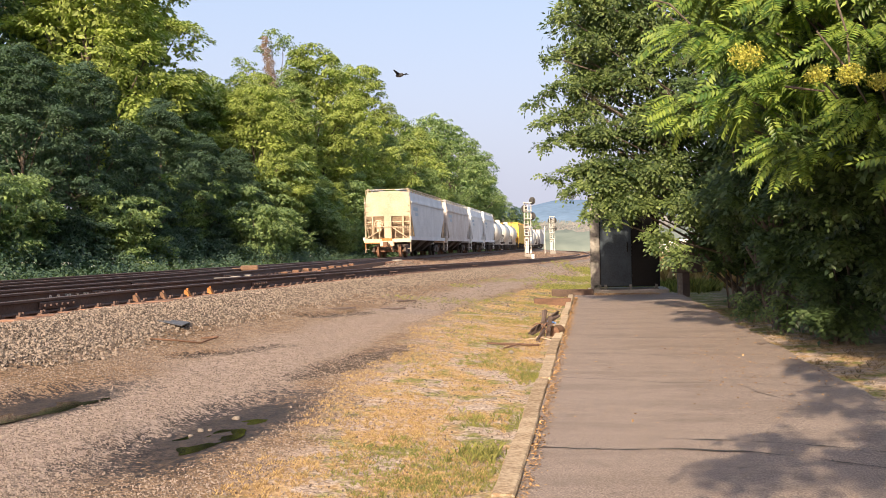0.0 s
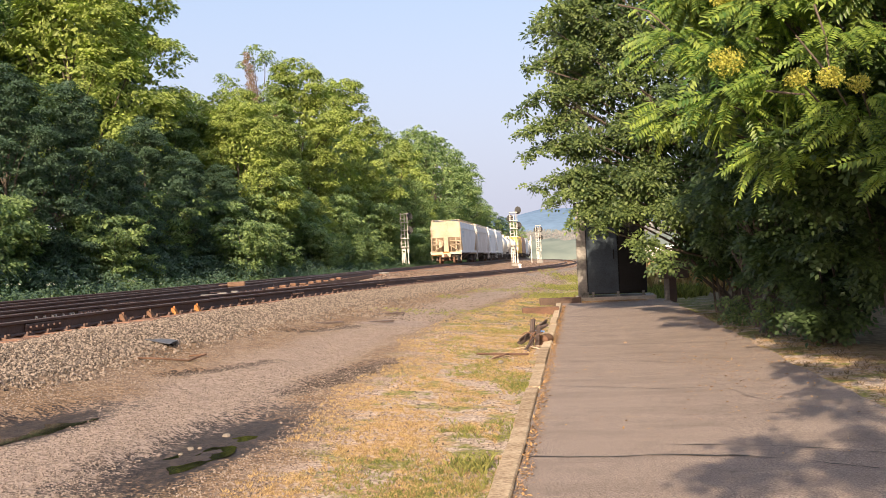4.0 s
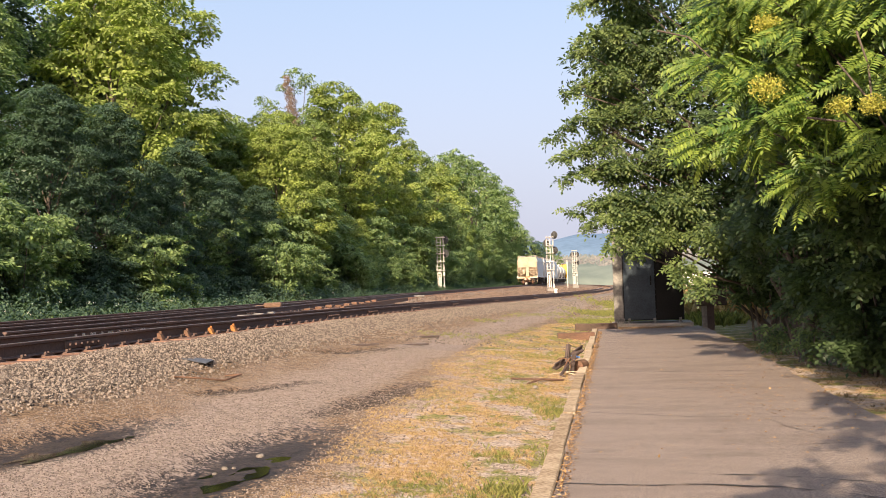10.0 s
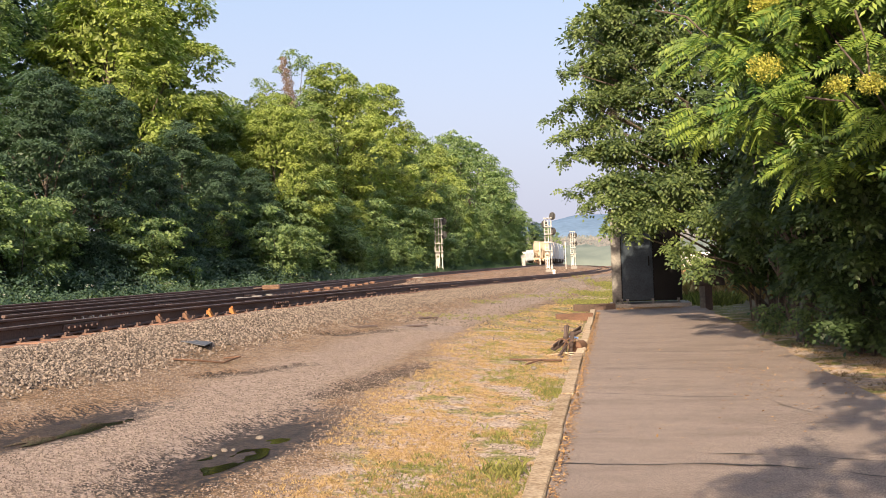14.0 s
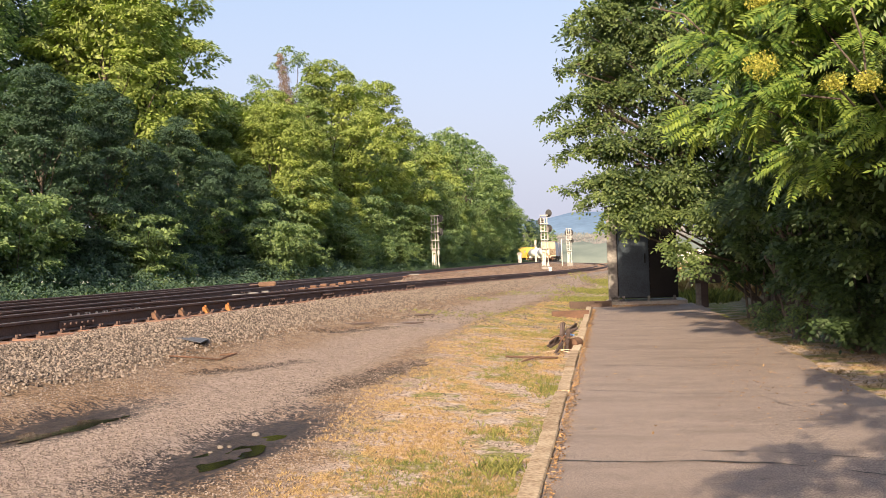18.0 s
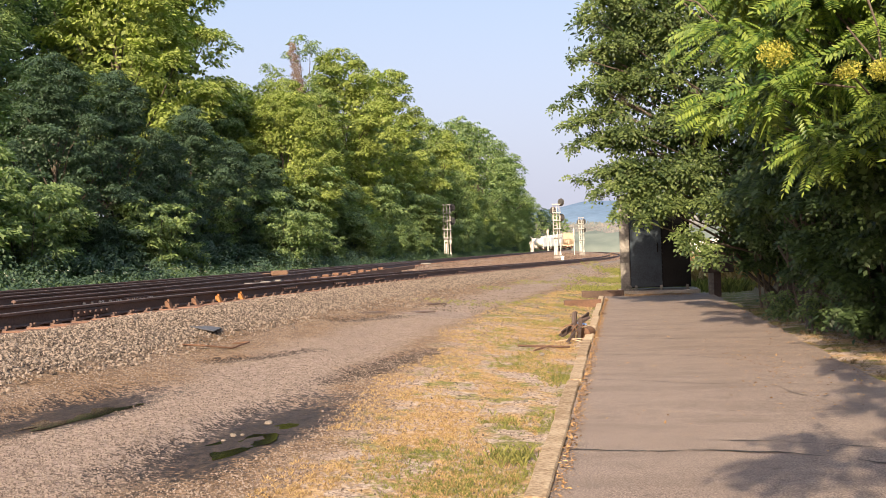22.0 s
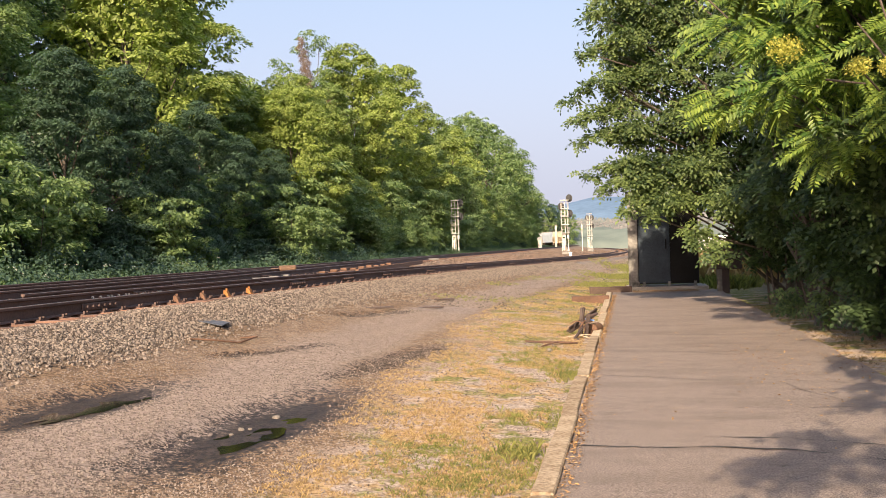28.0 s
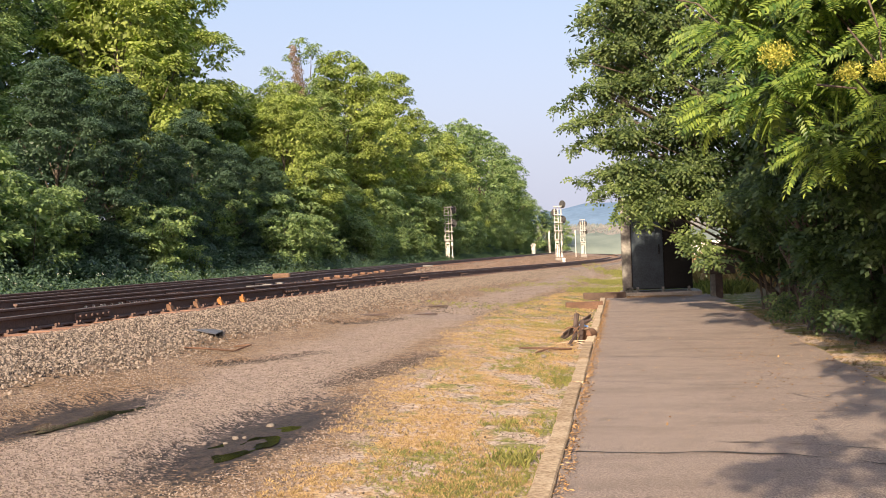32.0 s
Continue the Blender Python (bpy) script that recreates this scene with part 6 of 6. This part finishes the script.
g = lambda x, y, up=0.02: (x, y, float(on_ground(x, y)) + up)
bent_bar("scrap_wire", "rusty bent wire on the dirt below the ballast", [g(-5.4, 11.9), g(-5.15, 12.1, 0.05), g(-4.95, 12.4), g(-4.9, 12.9, 0.06), g(-5.1, 12.8)], 0.012, "rust", "scrap wire")
bent_bar("stick", "dry brown stick lying in the grass", [g(-1.6, 15.6), g(-1.25, 15.4, 0.05), g(-0.8, 15.6, 0.04)], 0.016, "old_timber", "stick")
bent_bar("stick", "dry forked stick lying in the grass", [g(-1.3, 15.0), g(-1.12, 15.35, 0.06), g(-1.05, 15.7, 0.03)], 0.014, "old_timber", "stick")
for x, y, l, turn in ((-4.5, 23.5, 0.9, 30), (-4.2, 21.0, 0.7, 20), (-5.0, 19.6, 0.8, 15)):
    ob = part("scrap_timber", boxed(-l / 2, l / 2, -0.06, 0.06, 0, 0.03, bevel=0.008), "dark_iron", None)
    ob.matrix_basis = pose(x, y, float(land(x, y)) - 0.01, 0, 0, turn)
    tagged(ob, "dark flat timber scrap pressed into the dirt", "scrap timber", "timber scraps")


def scrap_heap():
    """Crossed switch levers and angle irons that lean on the kerb."""
    top = empty("scrap_iron", "heap of rusty bent track irons beside the kerb", "scrap iron", m=Matrix.LocRotScale((-0.80, 17.1, float(land(-0.80, 17.1))), None, (0.78, 0.78, 0.78)))
    bm = prism(bmesh.new(), [(-0.06, 0), (0.06, 0), (0.05, 0.03), (0.012, 0.04), (0.012, 0.13), (-0.012, 0.13), (-0.012, 0.04), (-0.05, 0.03)], -0.62, 0.62)
    o = part("angle_iron", bm, "dark_iron", top)
    o.matrix_basis = pose(0.0, 0.35, 0.28, 16, 20, -22)
    bm = prism(bmesh.new(), [(-0.05, 0), (0.05, 0), (0.05, 0.03), (0.012, 0.04), (0.012, 0.11), (-0.012, 0.11), (-0.012, 0.04), (-0.05, 0.03)], -0.36, 0.36)
    o = part("angle_iron", bm, "dark_iron", top)
    o.matrix_basis = pose(-0.02, 0.2, 0.26, 75, 10, 14)
    bm = boxed(-0.045, 0.045, -0.035, 0.035, -0.05, 0.5, bevel=0.01)
    o = part("upright", bm, "dark_iron", top)
    o.matrix_basis = pose(0.08, 0.0, 0.0, 4, 8, 10)
    bm = boxed(-0.2, 0.2, -0.03, 0.03, 0, 0.05, bevel=0.01)
    o = part("cross_bar", bm, "dark_iron", top)
    o.matrix_basis = pose(0.15, 0.3, 0.40, 0, -14, 20)
    bm = rod(bmesh.new(), (0, 0, 0), (0, 0.45, 0), 0.13, sides=14)
    o = part("drum", bm, "rust", top)
    o.matrix_basis = pose(0.2, 0.25, 0.13, 0, 0, -15)
    bm = boxed(-0.10, 0.10, -0.08, 0.08, 0, 0.03, bevel=0.01)
    o = part("plastic_sheet", bm, "blue_plastic", top)
    o.matrix_basis = pose(0.16, 0.32, 0.33, 0, 12, 0)
    bm = rod(bmesh.new(), (-0.12, -0.7, 0.03), (0.02, -0.35, 0.22), 0.03, sides=6)
    rod(bm, (-0.12, -0.7, 0.03), (-0.02, -0.85, 0.02), 0.03, sides=6)
    part("hook", bm, "dark_iron", top)
    for k in range(5):
        bm = bmesh.new()
        a0 = k * 1.1
        for q in range(8):
            a, b = a0 + q * 0.32, a0 + (q + 1) * 0.32
            rod(bm, (0.17 * math.cos(a), 0, 0.17 * math.sin(a)), (0.17 * math.cos(b), 0, 0.17 * math.sin(b)), 0.014, sides=5)
        o = part("bent_strap", bm, ("rust", "dark_iron")[k % 2], top)
        o.matrix_basis = pose(-0.1 + 0.09 * k, 0.1 * (k % 3) - 0.1, 0.18 + 0.04 * k, 20 * k, 15, 35 * k)
    for k in range(7):
        o = part("splinter", rod(bmesh.new(), (-0.22, 0, 0), (0.22, 0.03, 0.02), 0.012, 0.006, 5), "slope_brown", top)
        o.matrix_basis = pose(-0.35 + 0.13 * k, -0.5 + 0.12 * (k % 3), 0.03 + 0.01 * k, 0, 6 * (k % 3) - 6, 47 * k)


scrap_heap()
for x, y, l, turn, w, key, label in ((-1.0, 26.6, 0.95, 8, 0.2, "old_timber", "old brown railway timber lying by the kerb"), (-0.55, 30.9, 1.25, 4, 0.26, "dark_timber", "dark railway timber lying at the platform's end")):
    top = empty("timber", label, "timber", "old timbers", m=pose(x, y, float(land(x, y)) - 0.02, 0, 0, turn))
    bm = boxed(-l / 2, l / 2, -0.11, 0.11, 0, w, bevel=0.012)
    bmesh.ops.subdivide_edges(bm, edges=[e for e in bm.edges if e.calc_length() > 0.6], cuts=5)
    for v in bm.verts:
        v.co += Vector((0, 0.012, 0.012)) * noise.noise(v.co * 6)
    part("beam", bm, key, top)
    part("spike", rod(bmesh.new(), (l * 0.35, 0, w - 0.02), (l * 0.35, 0, w + 0.05), 0.015, sides=6), "rust", top)


# ---- equipment case at the platform's end ----
def equipment_case():
    x0, x1, y0, hgt = 0.0, 2.08, 31.35, 2.95
    top = empty("equipment_case", "tall dark steel equipment case with double doors on a concrete slab", "equipment case")
    bm = boxed(x0 - 0.08, x1 + 0.25, 31.17, 33.0, -0.3, 0.12, bevel=0.015)
    part("slab", bm, "concrete", top)
    part("housing", boxed(x0 + 0.02, x1, y0 + 0.03, y0 + 1.3, 0.20, hgt, bevel=0.01), "cabinet_black", top)
    part("corner_post", boxed(x0, x0 + 0.29, y0 - 0.03, y0 + 0.3, 0.13, hgt, bevel=0.015), "galvanised", top)
    door = part("door", boxed(x0 + 0.31, x0 + 1.235, y0 - 0.015, y0 + 0.025, 0.23, hgt - 0.06, bevel=0.008), "cabinet_dark", top)
    part("handle", boxed(x0 + 1.10, x0 + 1.14, y0 - 0.05, y0 - 0.015, 1.25, 1.55, bevel=0.008), "cabinet_black", door)
    part("door", boxed(x0 + 1.25, x1 - 0.02, y0 + 0.0, y0 + 0.028, 0.23, hgt - 0.06, bevel=0.008), "cabinet_black", top)
    part("roof", boxed(x0 - 0.04, x1 + 0.05, y0 - 0.06, y0 + 1.36, hgt, hgt + 0.07, bevel=0.02), "cabinet_black", top)
    for x in (x0 + 0.15, x0 + 0.28, x0 + 0.45, x0 + 1.2, x1 - 0.12):
        bm = boxed(x - 0.07, x + 0.07, y0 - 0.08, y0 + 0.02, 0.12, 0.145)
        box(bm, x - 0.04, x + 0.04, y0 - 0.03, y0 + 0.02, 0.145, 0.27)
        rod(bm, (x, y0 - 0.06, 0.12), (x, y0 - 0.06, 0.19), 0.02, sides=6)
        part("bracket", bm, "galvanised", top)
    return top


equipment_case()


def junction_box():
    top = empty("junction_box", "dark metal junction box on a short post", "junction box", m=pose(2.66, 30.2, float(land(2.66, 30.2))))
    bm = boxed(-0.17, -0.03, -0.09, 0.09, -0.2, 0.72)
    part("post", bm, "galvanised", top)
    part("post", boxed(-0.03, 0.17, -0.1, 0.1, -0.2, 0.72), "dark_iron", top)
    part("box", boxed(-0.32, 0.52, -0.25, 0.25, 0.70, 1.35, bevel=0.02), "dark_iron", top)
    part("lid", boxed(-0.35, 0.55, -0.28, 0.28, 1.35, 1.40, bevel=0.01), "dark_iron", top)
    return top


junction_box()


def van(x, y, turn):
    """A white van far behind the undergrowth."""
    z = float(land(x, y))
    top = empty("van", "white parked van half hidden by the undergrowth", "van", m=pose(x, y, z, 0, 0, turn))
    bm = prism(bmesh.new(), [(-2.6, 0.45), (2.5, 0.45), (2.55, 1.0), (2.0, 1.15), (1.45, 2.05), (-2.5, 2.15), (-2.6, 1.2)], -0.95, 0.95)
    part("body", bm, "white_paint", top)
    part("windscreen", prism(bmesh.new(), [(1.52, 1.97), (2.0, 1.2), (2.05, 1.22), (1.57, 1.99)], -0.85, 0.85), "lens_dark", top)
    part("side_window", boxed(0.6, 1.35, -0.965, -0.94, 1.25, 1.85), "lens_dark", top)
    for wx in (-1.7, 1.7):
        for wy in (-0.85, 0.85):
            w = part("wheel", rod(bmesh.new(), (wx, wy - 0.11, 0.34), (wx, wy + 0.11, 0.34), 0.34, sides=18), "black_plate", top)
            part("rim", rod(bmesh.new(), (wx, wy - 0.12, 0.34), (wx, wy + 0.12, 0.34), 0.19, sides=14), "silver", w)
    return top


van(7.6, 92.0, 8)

# ---- distance ----
def hill():
    bm = bmesh.new()
    xs = np.linspace(-3200, 3200, 130)
    rows = []
    for k, (y, f) in enumerate(((2900, 0.0), (3100, 0.55), (3350, 0.86), (3700, 1.0), (4300, 0.85))):
        rows.append([bm.verts.new((x, y, -14 + f * (128 + 52 * math.exp(-((x + 60) / 270) ** 2) + 22 * noise.noise(Vector((x * 0.0016, 3, 0))) + 7 * noise.noise(Vector((x * 0.012, k, 0)))))) for x in xs])
    for a, b in zip(rows, rows[1:]):
        for i in range(len(xs) - 1):
            bm.faces.new((a[i], a[i + 1], b[i + 1], b[i]))
    # the hill's blue is air haze painted into its colour
    ob = part("backdrop_hill", bm, "hill_hazed", None, smooth=True)
    return tagged(ob, "blue hazy wooded hill on the horizon", "hill", kind="structure")


hill()


def ridge():
    bm = bmesh.new()
    xs = np.linspace(-900, 1500, 240)
    rows, spots = [], []
    for k, (y, f) in enumerate(((1150, 0.0), (1230, 0.5), (1330, 0.85), (1450, 1.0), (1600, 0.9))):
        rows.append([bm.verts.new((x, y + 20 * noise.noise(Vector((x * 0.01, k, 9))), -12 + f * (46 + 7 * noise.noise(Vector((x * 0.004, 1, 0))) + 5 * noise.noise(Vector((x * 0.03, k * 3, 0))) + 2.5 * noise.noise(Vector((x * 0.12, k * 5, 0)))))) for x in xs])
    for a, b in zip(rows, rows[1:]):
        for i in range(len(xs) - 1):
            bm.faces.new((a[i], a[i + 1], b[i + 1], b[i]))
    spots = np.array([v.co.lerp(w.co, k) for a, b in zip(rows, rows[1:]) for v, w in zip(a, b) if abs(v.co.x) < 420 for k in rng.random(110)])
    spots += rng.normal(0, 4, spots.shape) * [1, 1, 0.3]
    # ridge trees and slope share one colour already paled by haze
    v, f = scatter(LEAF_V, LEAF_F, spots, frames_from(unit(len(spots)) * [1, 0.3, 1], np.array([0, -0.9, 0.4]) + 0.2 * unit(len(spots))), rng.uniform(1.6, 3.6, len(spots)))
    tagged(new("ridge_woods", np_mesh("ridge_woods", v, f, "ridge_hazed")), "hazy woods covering the ridge across the valley", "woods", kind="stuff")
    ob = part("backdrop_ridge", bm, "ridge_hazed", None, smooth=True)
    return tagged(ob, "low hazy green wooded ridge across the valley", "ridge", kind="structure")


ridge()


def far_canopy():
    """Treetops across the valley, as one rolling canopy with a bump for each crown, in haze-paled colour."""
    xs, ys = np.arange(-160, 420, 4.0), np.arange(432, 1150, 5.0)
    X, Y = np.meshgrid(xs, ys)
    Z = np.zeros_like(X)
    for i, j in np.ndindex(Z.shape):
        q = Vector((X[i, j], Y[i, j], 0))
        Z[i, j] += 9 + 5 * noise.noise(q * 0.012 + Vector((0, 0, 2))) + 3.2 * abs(noise.noise(q * 0.055)) + 2.2 * noise.noise(q * 0.16 + Vector((0, 0, 5)))
    edge = np.clip((Y - 432) / 30, 0, 1) * np.clip((main_offset(X, Y) - 12) / 20, 0, 1)
    Z = land(X, Y) - 1.5 + (Z + 1.5) * edge ** 0.6
    nx = len(xs)
    i = (np.arange(len(ys) - 1)[:, None] * nx + np.arange(nx - 1)[None, :]).ravel()
    me = np_mesh("far_woods", np.stack([X, Y, Z], 2).reshape(-1, 3), np.stack([i, i + 1, i + nx + 1, i + nx], 1), "far_hazed", True)
    tagged(new("far_woods", me), "hazy green woods across the valley", "woods", kind="stuff")


far_canopy()


# ---- bird ----
def bird():
    top = empty("bird", "small dark bird flying past", "bird")
    bm = bmesh.new()
    bmesh.ops.create_uvsphere(bm, u_segments=10, v_segments=8, radius=0.05, matrix=Matrix.Diagonal((0.8, 2.0, 0.8, 1)))
    part("body", bm, "feather", top)
    for sx in (-1, 1):
        bm = bmesh.new()
        vs = [bm.verts.new(p) for p in ((0.02 * sx, 0.05, 0), (0.16 * sx, 0.03, 0.05), (0.24 * sx, -0.06, 0.03), (0.10 * sx, -0.05, 0.02), (0.02 * sx, -0.05, 0))]
        bm.faces.new(vs)
        bmesh.ops.solidify(bm, geom=bm.faces[:], thickness=0.006)
        part("wing", bm, "feather", top)
    bm = bmesh.new()
    vs = [bm.verts.new(p) for p in ((-0.02, -0.08, 0), (0.02, -0.08, 0), (0.04, -0.2, 0), (-0.04, -0.2, 0))]
    bm.faces.new(vs)
    bmesh.ops.solidify(bm, geom=bm.faces[:], thickness=0.006)
    part("tail", bm, "feather", top)
    return top


BIRD = bird()


# ---- movement ----
SPEED, REAR = 9.45, 66.0


def motions():
    """The train rolls away along the main line; the bird flies off."""
    back = REAR
    for thing, length in CARS:
        rows = []
        for k in range(33):
            s = back + length / 2 + SPEED * k
            a, _ = path_main(s - length / 2 + 2)
            b, _ = path_main(s + length / 2 - 2)
            mid = (a + b) / 2
            rows.append((float(k), pose(mid.x, mid.y, MAIN_Z + 0.18, 0, 0, math.degrees(math.atan2(-(b.x - a.x), b.y - a.y)))))
        walk(thing, rows)
        back += length + 0.75
    start = Vector((-3.50, 19.0, 4.80))
    walk(BIRD, [(t, pose(start.x - 9 * t, start.y - 6 * t, start.z + 16 * t if t < 3 else start.z + 48, 0, 10, 60)) for t in (0.0, 1.0, 2.0, 3.0)] + [(32.0, pose(start.x - 200, start.y - 120, start.z + 60, 0, 10, 60))])


motions()
